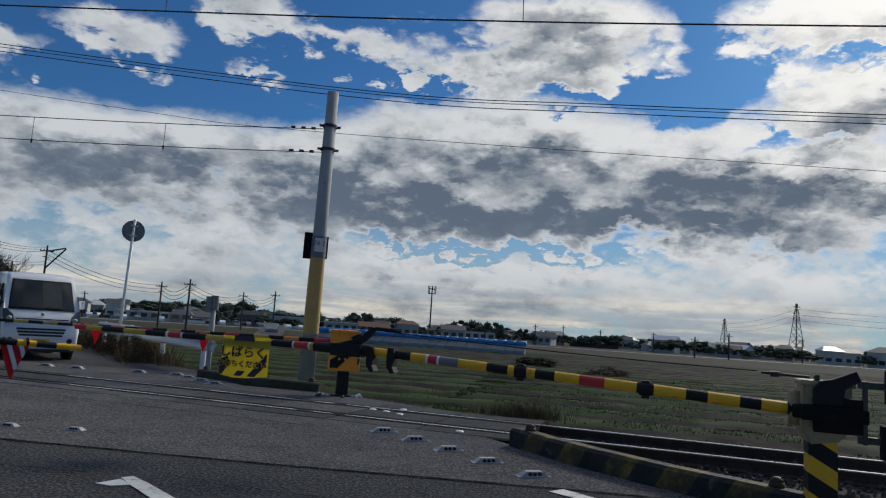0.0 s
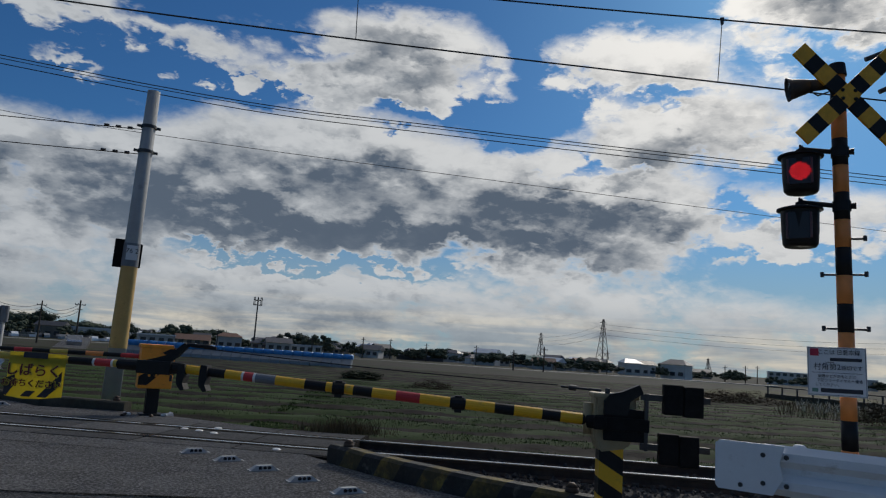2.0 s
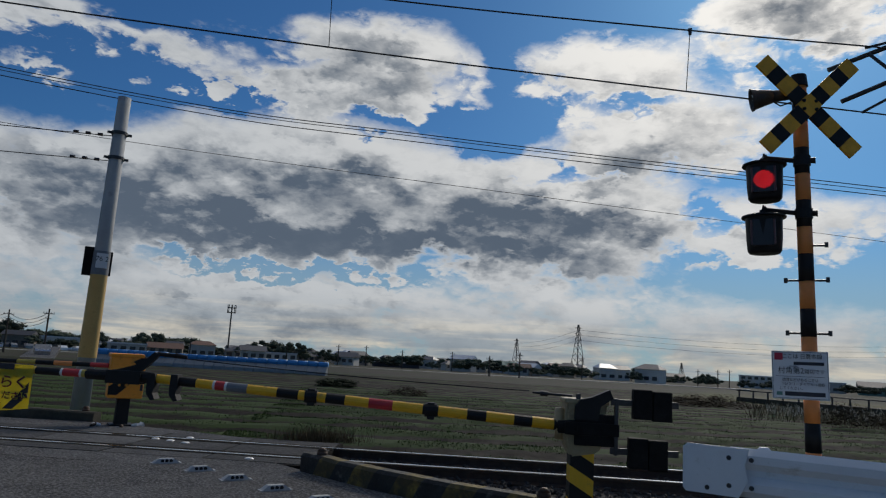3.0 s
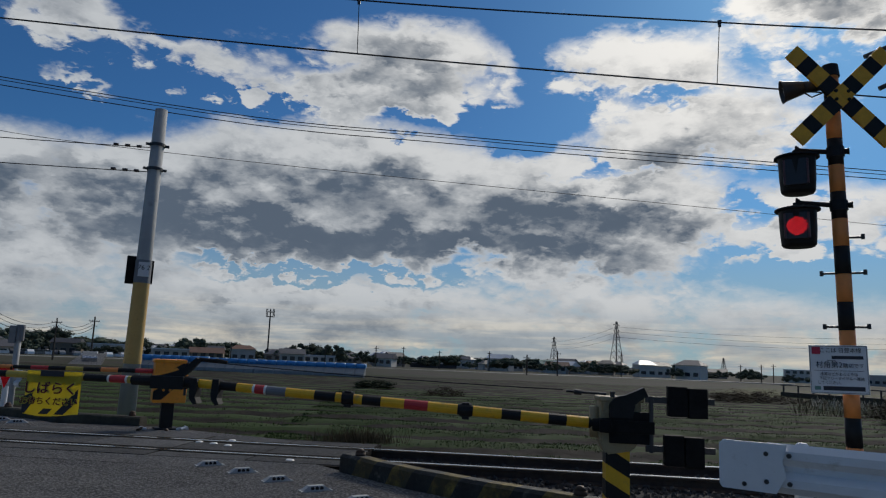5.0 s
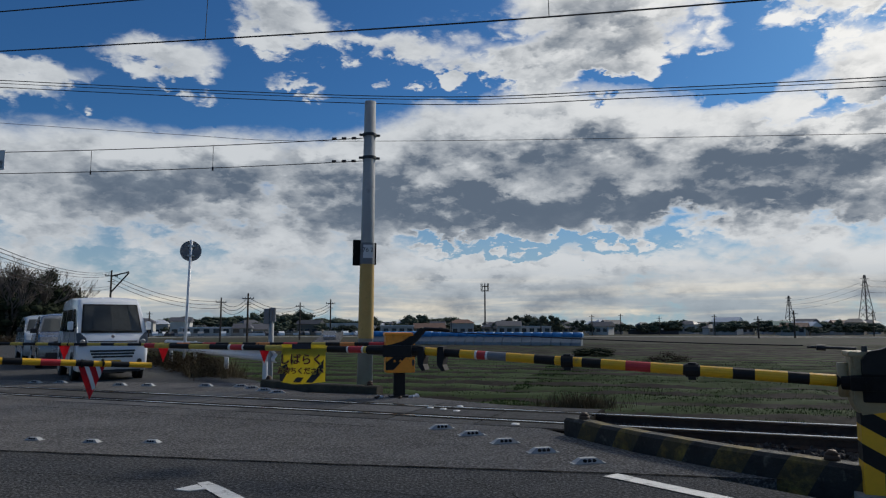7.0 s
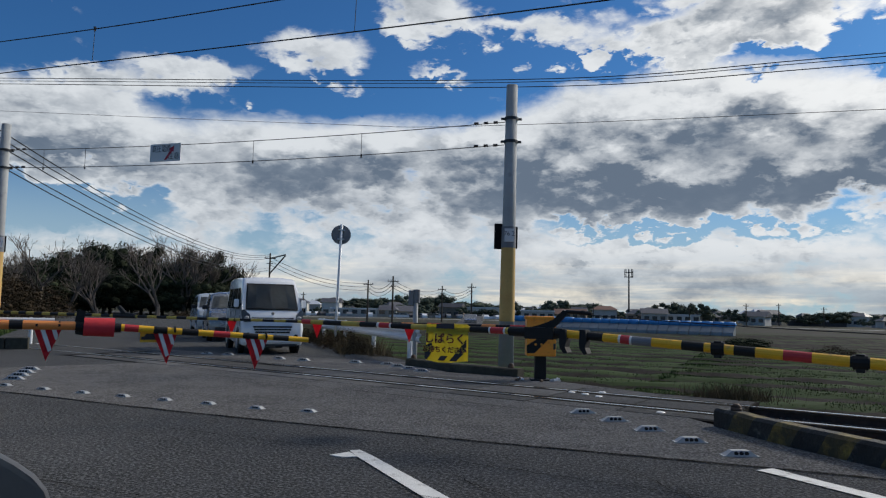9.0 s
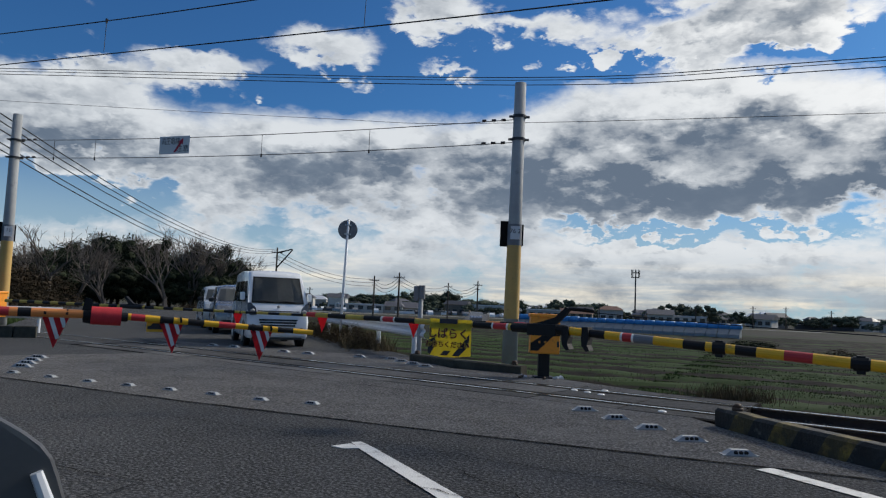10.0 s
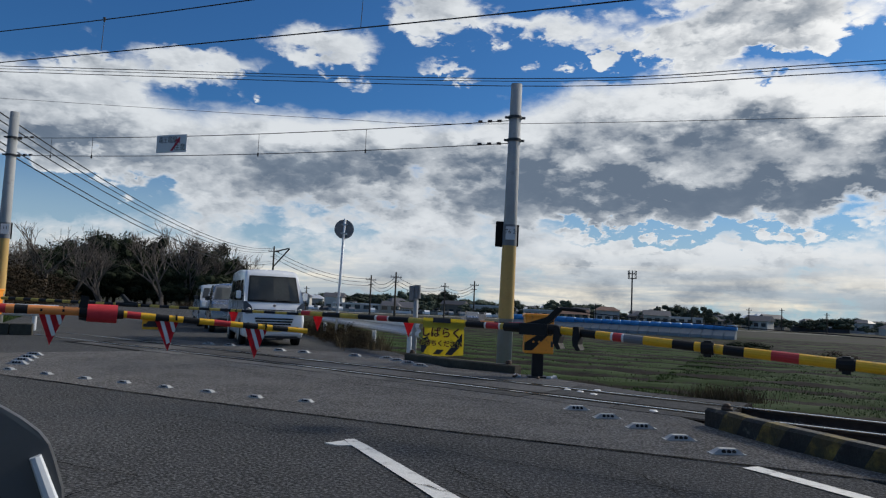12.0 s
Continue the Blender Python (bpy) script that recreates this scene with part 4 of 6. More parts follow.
for s in (2.28, 4.35):
    pennant(frame_on(along(FO, FM, s), FO, 0.87), 0.27, 0.33, 0.05, False, "boom flags", 0.0)
pennant(frame_on(along(FM, FL, 1.9), FM, 0.86), 0.28, 0.33, 0.05, False, "boom flags", 0.0)

# the yellow pictogram plate behind the left boom
bm = B()
box(bm, -0.09, -0.004, -0.115, 0.09, 0.004, 0.0)
yp = solid("car_plate", bm, "yellow", "small yellow plate with a black car sign on the boom", "sign plate", at=frame_on(R(-0.33, NL + 0.05), R(5, NL + 0.05), 0.92))
bm = B()
prism(bm, [(-0.08, -0.09), (-0.08, -0.06), (-0.05, -0.055), (-0.035, -0.03), (0.035, -0.03), (0.05, -0.055), (0.08, -0.06), (0.08, -0.09)], -0.008, -0.005)
part("pictogram", bm, "print_black", yp)

# banner on the outer boom
bn = thing("warning_banner", frame_on(along(NR1, NR2, 1.45), NR1, 1.02) @ Matrix.Diagonal((0.88, 1, 0.8, 1)), "yellow cloth banner with black stripes asking drivers to wait", "banner")
BW, BH = 0.56, 0.46
bm = B()
nx, nz_ = 16, 12
gv = [[bm.verts.new((BW * i / nx, -0.036 + 0.012 * math.sin(5 * i / nx * 3.1) * (j / nz_) + (-0.004 if 0 < i < nx else 0.0), 0.035 - (BH + 0.02 * math.sin(i / nx * 4)) * j / nz_)) for i in range(nx + 1)] for j in range(nz_ + 1)]
for j in range(nz_):
    for i in range(nx):
        f = bm.faces.new((gv[j][i], gv[j][i + 1], gv[j + 1][i + 1], gv[j + 1][i]))
bmesh.ops.solidify(bm, geom=list(bm.faces), thickness=0.003)
part("cloth", bm, "banner", bn)
for pts in ([(0.15, 0.04), (0.39, 0.04), (0.39, -0.02), (0.15, -0.02)], [(0.0, -0.24), (0.0, -0.4), (0.03, -0.42), (0.1, -0.3), (0.09, -0.2)], [(0.17, -0.42), (0.26, -0.42), (0.31, -0.36), (0.22, -0.36)],
            [(0.33, -0.42), (0.42, -0.42), (0.55, -0.28), (0.55, -0.14), (0.46, -0.26)]):
    bm = B()
    prism(bm, pts, -0.058, -0.0545)
    part("stripe", bm, "print_black", bn)
letters("しばらく", 0.14, pose(0.28, -0.074, -0.15, 90, 0, 0), "banner", bn, bold=0.07)
letters("しばらく", 0.14, pose(0.28, -0.08, -0.15, 90, 0, 0), "print_dark", bn, bold=0.015)
letters("お待ちください", 0.085, pose(0.275, -0.074, -0.285, 90, 0, 0), "banner", bn, bold=0.07)
letters("お待ちください", 0.085, pose(0.275, -0.08, -0.285, 90, 0, 0), "print_dark", bn, bold=0.015)

# ---- crossing mast ----
VM = pose(4.71, 2.965, 0, 0, -0.9, -44.8)
ms = thing("crossing_mast", VM, "black and orange banded crossing signal mast", "signal mast")
zs = [0.22 * k - 0.13 for k in range(18)] + [3.7]
for k, (z0, z1) in enumerate(zip(zs, zs[1:])):
    bm = B()
    tube(bm, (0, 0, z0 if k else -0.3), (0, 0, z1), 0.057, 0.057, 18)
    part("mast_band", bm, "orange_dim" if k % 2 else "black", ms, smooth=True)
bm = B()
tube(bm, (0, 0, 3.7), (0, 0, 3.8), 0.07, 0.06, 16)
part("cap", bm, "black", ms)
for a in (45, -45):
    for s0, s1, m in ((-0.53, -0.41, "crossbuck"), (-0.41, -0.3, "black"), (-0.3, -0.18, "crossbuck"), (-0.18, -0.075, "black"), (-0.075, 0.075, "crossbuck"), (0.075, 0.18, "black"), (0.18, 0.3, "crossbuck"), (0.3, 0.41, "black"), (0.41, 0.53, "crossbuck")):
        bm = B()
        box(bm, s0, -0.012, -0.068, s1, 0.012 + (0.003 if a > 0 else 0), 0.068)
        bmesh.ops.transform(bm, matrix=pose(0, 0, 0, 0, 0, 30) @ pose(0.02, -0.085 - (0.008 if a > 0 else 0.026), 3.5, 0, a, 0), verts=bm.verts)
        part("crossbuck_board", bm, m, ms)
for x, z in ((-0.03, 3.535), (0.07, 3.535), (-0.03, 3.465), (0.07, 3.465)):
    bm = B()
    tube(bm, (x, -0.12, z), (x, -0.135, z), 0.016, 0.012, 8)
    bmesh.ops.transform(bm, matrix=pose(0, 0, 0, 0, 0, 30), verts=bm.verts)
    part("bolt", bm, "black", ms)
bm = B()
tube(bm, (-0.06, -0.02, 3.64), (-0.2, -0.05, 3.63), 0.045, 0.05, 14)
tube(bm, (-0.2, -0.05, 3.63), (-0.33, -0.08, 3.61), 0.055, 0.085, 16, caps=False)
tube(bm, (-0.33, -0.08, 3.61), (-0.36, -0.087, 3.605), 0.085, 0.1, 16, caps=False)
tube(bm, (-0.22, -0.055, 3.627), (-0.335, -0.081, 3.609), 0.03, 0.025, 10)
part("horn_speaker", bm, "steel_dark", ms, "grey horn loudspeaker", smooth=True)
bm = B()
tube(bm, (-0.2, -0.08, 3.58), (-0.14, -0.07, 3.53), 0.006, 0.006, 6)
tube(bm, (-0.14, -0.07, 3.53), (-0.06, -0.05, 3.56), 0.006, 0.006, 6)
part("cable", bm, "wire", ms)
LEDS = []


def visor_case(bm, z, xo):
    """A lamp case, round in plan, that narrows to a rounded foot."""
    rows = []
    for dz_, r in ((-0.135, 0.075), (-0.13, 0.115), (-0.11, 0.13), (0.0, 0.138), (0.16, 0.142), (0.175, 0.145)):
        rows.append([bm.verts.new((xo + r * math.cos(2 * math.pi * k / 24), -0.03 + r * math.sin(2 * math.pi * k / 24), z + dz_)) for k in range(24)])
    for a, b in zip(rows, rows[1:]):
        for k in range(24):
            bm.faces.new((a[k], a[(k + 1) % 24], b[(k + 1) % 24], b[k]))
    bm.faces.new(rows[0][::-1])
    bm.faces.new(rows[-1])
    return bm


for z, xo in ((2.87, -0.28), (2.43, -0.295)):
    bm = B()
    tube(bm, (0, 0, z + 0.19), (xo + 0.02, -0.03, z + 0.235), 0.02, 0.018, 10)
    tube(bm, (xo + 0.03, -0.03, z + 0.238), (xo, -0.03, z + 0.225), 0.034, 0.03, 10)
    tube(bm, (xo, -0.03, z + 0.18), (xo, -0.03, z + 0.235), 0.036, 0.03, 12)
    tube(bm, (xo, -0.03, z + 0.235), (xo, -0.03, z + 0.275), 0.012, 0.008, 8)
    tube(bm, (0.0, 0, z + 0.15), (0.0, 0, z + 0.23), 0.066, 0.066, 14)
    tube(bm, (0.06, 0, z + 0.19), (0.1, 0, z + 0.19), 0.022, 0.028, 8)
    part("lamp_bracket", bm, "black", ms)
    part("lamp_case", visor_case(B(), z, xo), "black", ms, "black lamp case", smooth=True)
    bm = B()
    tube(bm, (xo, -0.035, z + 0.165), (xo, -0.035, z + 0.178), 0.172, 0.17, 24)
    tube(bm, (xo, -0.035, z + 0.178), (xo, -0.035, z + 0.192), 0.17, 0.12, 24)
    part("rim", bm, "black", ms)
    for sx in (-1, 1):
        bm = B()
        box(bm, xo + sx * 0.085 - 0.008, -0.165, z - 0.075, xo + sx * 0.085 + 0.008, -0.14, z + 0.13, 0.003)
        part("louvre", bm, "lens_edge", ms, "dull reddish lens edge")
    bm = B()
    box(bm, xo - 0.077, -0.168, z - 0.085, xo + 0.077, -0.14, z + 0.135, 0.006)
    part("lens", bm, "lens", ms, "dark lamp lens")
    # lamp cluster on a slim carrier that turns edge-on when dark
    bm = B()
    for i in range(-6, 7):
        for j in range(-6, 7):
            if i * i + j * j < 38:
                x, zz = i * 0.0122 + (0.006 if j % 2 else 0), j * 0.0118
                tube(bm, (x, 0.0, zz), (x, -0.003, zz), 0.0034, 0.003, 6)
    ledo = new("led_cluster", mesh_of(bm, "led"))
    ledo.parent = ms
    tagged(ledo, "glowing red lamp cluster")
    LEDS.append((ledo, xo, z + 0.02))
for z in (1.66, 2.08, 2.36):
    bm = B()
    tube(bm, (-0.15 if z < 2.2 else 0.0, 0.0, z), (0.15, 0.0, z - 0.005), 0.009, 0.009, 8)
    tube(bm, (0.15, 0, z - 0.02), (0.15, 0, z + 0.02), 0.014, 0.014, 8)
    if z < 2.2:
        tube(bm, (-0.15, 0, z - 0.02), (-0.15, 0, z + 0.02), 0.014, 0.014, 8)
    part("step_peg", bm, "steel_dark", ms)
bs = thing("notice_board", VM @ pose(-0.07, -0.075, 1.33) @ Matrix.Diagonal((0.84, 1, 0.92, 1)), "white railway notice board with dark Japanese writing", "notice board")
bm = B()
box(bm, -0.235, -0.008, -0.2, 0.235, 0.008, 0.2, 0.003)
part("board", bm, "sign_white", bs)
bm = B()
for x0, z0, x1, z1 in ((-0.228, -0.193, 0.228, -0.19), (-0.228, 0.19, 0.228, 0.193), (-0.228, -0.19, -0.225, 0.19), (0.225, -0.19, 0.228, 0.19), (-0.2, -0.012, 0.2, -0.009)):
    box(bm, x0, -0.0105, z0, x1, -0.0085, z1)
part("rule", bm, "print_black", bs)
letters("ここは 日豊本線", 0.046, pose(0.02, -0.0105, 0.155, 90, 0, 0), "print_black", bs)
letters("村角第2", 0.062, pose(-0.075, -0.0105, 0.035, 90, 0, 0), "print_black", bs)
letters("踏切です", 0.042, pose(0.12, -0.0105, 0.03, 90, 0, 0), "print_black", bs)
letters("故障などがあるときは", 0.03, pose(0.0, -0.0105, -0.04, 90, 0, 0), "print_black", bs)
letters("下記フリーダイヤルへ連絡", 0.03, pose(0.02, -0.0105, -0.075, 90, 0, 0), "print_black", bs)
letters("してください。", 0.03, pose(-0.07, -0.0105, -0.11, 90, 0, 0), "print_black", bs)
for x0, z0, x1, z1, m in ((-0.21, 0.125, -0.14, 0.185, "print_red"), (-0.05, 0.085, 0.2, 0.112, "print_black"), (-0.13, -0.172, 0.2, -0.137, "print_black"), (-0.2, -0.17, -0.15, -0.14, "roof_green"), (-0.09, 0.072, -0.02, 0.077, "print_black")):
    bm = B()
    box(bm, x0, -0.0105, z0, x1, -0.0085, z1)
    part("print_bar", bm, m, bs)

# left mast of the crossing, seen at the edge
lm2 = thing("crossing_mast", pose(-15.4, 11.75, 0, 0, 0, 48), "banded crossing mast with boards seen from behind beyond the far pole", "signal mast")
for k in range(17):
    bm = B()
    tube(bm, (0, 0, 0.22 * k - (0.3 if k == 0 else 0)), (0, 0, 0.22 * (k + 1)), 0.057, 0.057, 12)
    part("mast_band", bm, "orange_dim" if k % 2 else "black", lm2)
for a in (45, -45):
    bm = B()
    box(bm, -0.55, -0.1, -0.07, 0.55, -0.08 if a > 0 else -0.076, 0.07)
    bmesh.ops.transform(bm, matrix=pose(0, 0, 3.5, 0, a, 0), verts=bm.verts)
    part("crossbuck_board", bm, "yellow_dim", lm2)
for z in (2.85, 2.4):
    bm = B()
    tube(bm, (0.3, -0.1, z - 0.15), (0.3, -0.1, z + 0.15), 0.15, 0.16, 14)
    box(bm, 0.0, -0.03, z + 0.1, 0.3, 0.03, z + 0.14)
    part("lamp_case", bm, "black", lm2)


# ---- guard rails ----
def beam_profile(h=0.32):
    return [(0.0, -h / 2), (0.045, -h * 0.36), (0.045, -h * 0.2), (0.0, -h * 0.06), (0.0, h * 0.06), (0.045, h * 0.2), (0.045, h * 0.36), (0.0, h / 2)]


def guard_rail(name, a, b, z, posts, label, post_r=0.057, end_plate=False):
    """A W-beam from a to b; x runs along it and -y faces the road."""
    g = thing(name, frame_on(a, b, 0), label, "guard rail", "guard rails")
    L = math.dist(a, b)
    bm = B()
    pr = beam_profile()
    r = [[bm.verts.new((x, -y - d, z + zz)) for y, zz in pr] for x, d in ((0.0 if not end_plate else 0.3, 0), (L, 0))]
    r2 = [[bm.verts.new((x, -y + 0.004, z + zz)) for y, zz in pr] for x in (0.0 if not end_plate else 0.3, L)]
    for k in range(len(pr) - 1):
        bm.faces.new((r[0][k], r[0][k + 1], r[1][k + 1], r[1][k]))
        bm.faces.new((r2[0][k + 1], r2[0][k], r2[1][k], r2[1][k + 1]))
    part("beam", bm, "white_metal", g)
    if end_plate:
        bm = B()
        prism(bm, [(0.0, z - 0.135), (0.02, z - 0.16), (0.36, z - 0.16), (0.42, z - 0.05), (0.4, z + 0.05), (0.43, z + 0.16), (0.03, z + 0.16), (0.0, z + 0.135)], -0.062, -0.05)
        part("end_plate", bm, "white_metal", g, "rounded white end plate")
        for x, zz in ((0.3, 0.09), (0.3, -0.09), (0.44, 0.09), (0.44, -0.09), (0.16, -0.12)):
            bm = B()
            tube(bm, (x, -0.06, z + zz), (x, -0.074, z + zz), 0.017, 0.013, 10)
            part("bolt", bm, "steel_dark", g)
    for x in posts:
        bm = B()
        tube(bm, (x, 0.075, -0.8), (x, 0.075, z + 0.14), post_r, post_r, 14)
        tube(bm, (x, 0.075, z + 0.14), (x, 0.075, z + 0.17), post_r, post_r * 0.5, 14)
        part("post", bm, "white_metal", g, smooth=False)
    return g


guard_rail("guard_rail", R(4.5, -0.12), R(4.5, -12), 0.66, (0.5, 2.5, 4.5, 6.5, 8.5), "white W-beam guard rail beside the near lane", end_plate=True)
guard_rail("guard_rail", (-9.9, 20.6), (-4.05, 13.15), 0.6, (0.4, 3.1, 5.9, 8.6), "white W-beam guard rail along the far road edge")
guard_rail("guard_rail", (-17.4, 12.6), (-14.9, 14.4), 0.55, (0.1, 1.3, 2.5), "white guard rail end beside the far pole")
bm = B()
for k in range(2):
    box(bm, -0.5 + 0.5 * k, -0.15, -0.1, -0.02 + 0.5 * k, 0.15, 0.28, 0.02)
solid("kerb_block", bm, "concrete_old", "old concrete block at the road edge", "block", at=pose(-14.2, 12.2, 0, 0, 0, 40))

# small post with a box
sp = thing("signal_post", pose(-4.25, 13.35, 0), "grey steel post carrying a small box", "post")
bm = B()
tube(bm, (0, 0, -0.5), (0, 0, 1.5), 0.055, 0.055, 14)
part("post", bm, "concrete_pole", sp, smooth=True)
bm = B()
box(bm, -0.15, -0.08, 1.25, -0.03, 0.08, 1.58, 0.015)
tube(bm, (0.02, 0, 1.3), (0.02, 0, 1.6), 0.08, 0.075, 12)
part("box", bm, "sign_back", sp)

# round sign seen from behind
rs = thing("round_sign", pose(-8.3, 18.3, 0, 0, 1.5, 26), "round road sign on a white pole seen from behind", "road sign")
bm = B()
tube(bm, (0, 0, -0.5), (0, 0, 3.7), 0.04, 0.04, 12)
part("pole", bm, "white_metal", rs, smooth=True)
bm = B()
tube(bm, (0, 0.06, 3.38), (0, 0.045, 3.38), 0.3, 0.3, 32)
part("disc", bm, "sign_back", rs, "grey back of a round sign")
bm = B()
for z in (3.24, 3.52):
    box(bm, -0.1, -0.045, z - 0.02, 0.1, 0.05, z + 0.02)
part("bracket", bm, "steel", rs)


# ---- vehicles ----
def wheel(parent, x, y, r, w):
    wl_ = part("wheel", (lambda b: (tube(b, (x - w / 2, y, r), (x + w / 2, y, r), r, r, 20), b)[1])(B()), "tyre", parent)
    bm = B()
    s = 1 if x > 0 else -1
    tube(bm, (x + s * w / 2, y, r), (x + s * (w / 2 + 0.01), y, r), r * 0.62, r * 0.58, 16)
    part("rim", bm, "steel", wl_, "grey steel rim")


def body_shell(profile, half, tuck, top, waist=0.95, nose=0.05):
    """A body from its side profile (y, z): the plan bows at nose and tail, the sides lean in above the waist and every long edge is rounded."""
    bm = B()
    n = len(profile)
    rows = []
    for u in (-1, -0.88, -0.55, 0, 0.55, 0.88, 1):
        row = []
        for y, z in profile:
            lean = max(0.0, (z - waist) / (top - waist)) * tuck
            pull = nose * (1 - abs(u) ** 2.5)
            yy = y + (pull if y > 0.6 else -pull * 0.5 if y < -1.0 else 0)
            zz = z + (pull * 0.8 if z > top - 0.2 else 0)
            row.append(bm.verts.new((u * (half - lean), yy, zz)))
        rows.append(row)
    for a, b in zip(rows, rows[1:]):
        for k in range(n):
            bm.faces.new((a[k], a[(k + 1) % n], b[(k + 1) % n], b[k]))
    caps = [bm.faces.new(rows[0]), bm.faces.new(rows[-1][::-1])]
    rim = list({e for f in caps for e in f.edges})
    bmesh.ops.bevel(bm, geom=rim, offset=0.065, segments=4, affect="EDGES", profile=0.5, clamp_overlap=True)
    return bm


def shell_part(bm, material, parent):
    """The painted body, smooth but for its real creases."""
    ob = part("body", bm, material, parent, smooth=True)
    ob.data.set_sharp_from_angle(angle=radians(28))
    return ob


def quad(bm, pts, t=0.006):
    """A thin plate with four or more corners, thickened towards its back."""
    vs = [bm.verts.new(p) for p in pts]
    f = bm.faces.new(vs)
    bmesh.ops.solidify(bm, geom=[f], thickness=t)


def screen(line, w0, w1, lift):
    """A bowed windscreen between two heights, following the bulge of the body."""
    bm = B()
    rows = []
    for (y, z), w in zip(line, (w0, w1)):
        rows.append([bm.verts.new((u * w, y + lift + p, z)) for u, p in ((-1, 0.03), (-0.66, 0.052), (0, 0.062), (0.66, 0.052), (1, 0.03))])
    fs = [bm.faces.new((rows[0][k], rows[0][k + 1], rows[1][k + 1], rows[1][k])) for k in range(4)]
    bmesh.ops.solidify(bm, geom=fs, thickness=-0.008)
    return bm


def van(at):
    v = thing("van", at, "white boxy kei van waiting at the crossing", "van", "waiting vehicles")
    prof = [(1.62, 0.22), (1.68, 0.3), (1.7, 0.5), (1.69, 0.62), (1.66, 0.8), (1.6, 0.95), (1.5, 1.06), (1.28, 1.42), (1.1, 1.7), (1.0, 1.79), (0.84, 1.84), (-0.3, 1.87), (-1.45, 1.85), (-1.6, 1.78), (-1.66, 1.6), (-1.7, 0.9), (-1.68, 0.28), (-1.6, 0.22)]
    shell_part(body_shell(prof, 0.735, 0.085, 1.86), "car_white", v)
    part("windscreen_seal", screen(((1.5, 1.065), (1.105, 1.71)), 0.635, 0.575, 0.006), "plastic", v, "black seal round the windscreen")
    part("windscreen", screen(((1.478, 1.105), (1.13, 1.672)), 0.6, 0.54, 0.016), "glass", v, "dark windscreen")
    for x0, x1 in ((-0.54, -0.06), (0.02, 0.5)):
        bm = B()
        tube(bm, (x0, 1.575, 1.09), (x1, 1.565, 1.135), 0.012, 0.008, 6)
        part("wiper", bm, "plastic", v)
    for s in (-1, 1):
        bm = B()
        pts = [(s * 0.52, 1.75, 0.78), (s * 0.68, 1.735, 0.77), (s * 0.735, 1.68, 0.88), (s * 0.74, 1.615, 1.06), (s * 0.67, 1.64, 1.07), (s * 0.55, 1.71, 0.95)]
        quad(bm, pts if s > 0 else pts[::-1], -0.06)
        hl = part("headlight", bm, "lamp_glass", v, "clear headlight")
        bm = B()
        tube(bm, (s * 0.62, 1.72, 0.87), (s * 0.62, 1.752, 0.86), 0.055, 0.045, 14)
        part("reflector_bowl", bm, "steel", hl)
        bm = B()
        box(bm, s * 0.82 - 0.06, 1.2, 1.12, s * 0.82 + 0.06, 1.3, 1.32, 0.035)
        part("door_mirror", bm, "car_white", v)
        bm = B()
        box(bm, min(s * 0.69, s * 0.79), 1.24, 1.17, max(s * 0.69, s * 0.79), 1.27, 1.21)
        part("mirror_arm", bm, "plastic", v)
        for y0, y1 in ((0.45, 1.2), (-0.55, 0.38), (-1.5, -0.62)):
            bm = B()
            yt = y1 - (0.33 if y1 > 1 else 0.02)
            pts = [(s * 0.733, y0, 1.08), (s * 0.733, y1, 1.08), (s * 0.672, yt, 1.6), (s * 0.672, y0 + 0.02, 1.6)]
            quad(bm, pts if s > 0 else pts[::-1], -0.008)
            part("side_window", bm, "glass", v, "dark side window")
        for y in (0.4, -0.6, 1.33):
            bm = B()
            box(bm, s * 0.7355 - 0.003, y - 0.005, 0.4, s * 0.7355 + 0.003, y + 0.005, 1.06)
            part("door_gap", bm, "plastic", v)
        bm = B()
        tube(bm, (s * 0.56, 1.7, 0.43), (s * 0.56, 1.738, 0.43), 0.06, 0.05, 14)
        part("fog_lamp", bm, "plastic", v)
        for y in (1.02, -1.15):
            bm = B()
            tube(bm, (s * 0.69, y, 0.3), (s * 0.7385, y, 0.3), 0.34, 0.34, 24)
            part("wheel_arch", bm, "plastic", v)
    bm = B()
    box(bm, -0.5, 1.69, 0.862, 0.5, 1.728, 0.884, 0.004)
    part("grille", bm, "plastic", v, "thin dark grille slot")
    bm = B()
    box(bm, -0.5, 1.7, 0.835, 0.5, 1.733, 0.852, 0.004)
    part("chrome_strip", bm, "steel", v)
    bm = B()
    tube(bm, (0, 1.655, 0.985), (0, 1.672, 0.98), 0.04, 0.034, 14)
    part("badge", bm, "steel", v)
    for z, w in ((0.665, 0.46), (0.6, 0.44), (0.535, 0.41)):
        bm = B()
        box(bm, -w, 1.7, z - 0.02, w, 1.757, z + 0.02, 0.008)
        part("lower_grille", bm, "plastic", v)
    bm = B()
    box(bm, -0.165, 1.74, 0.36, 0.165, 1.764, 0.46, 0.004)
    pl = part("number_plate", bm, "yellow", v, "yellow number plate with plain bars")
    bm = B()
    box(bm, -0.11, 1.7645, 0.385, 0.11, 1.766, 0.425)
    part("print_bar", bm, "print_black", pl)
    bm = B()
    box(bm, -0.6, 1.6, 0.19, 0.6, 1.71, 0.25, 0.01)
    part("valance", bm, "plastic", v)
    for x in (-0.665, 0.665):
        for y in (1.02, -1.15):
            wheel(v, x, y, 0.275, 0.16)
    return v


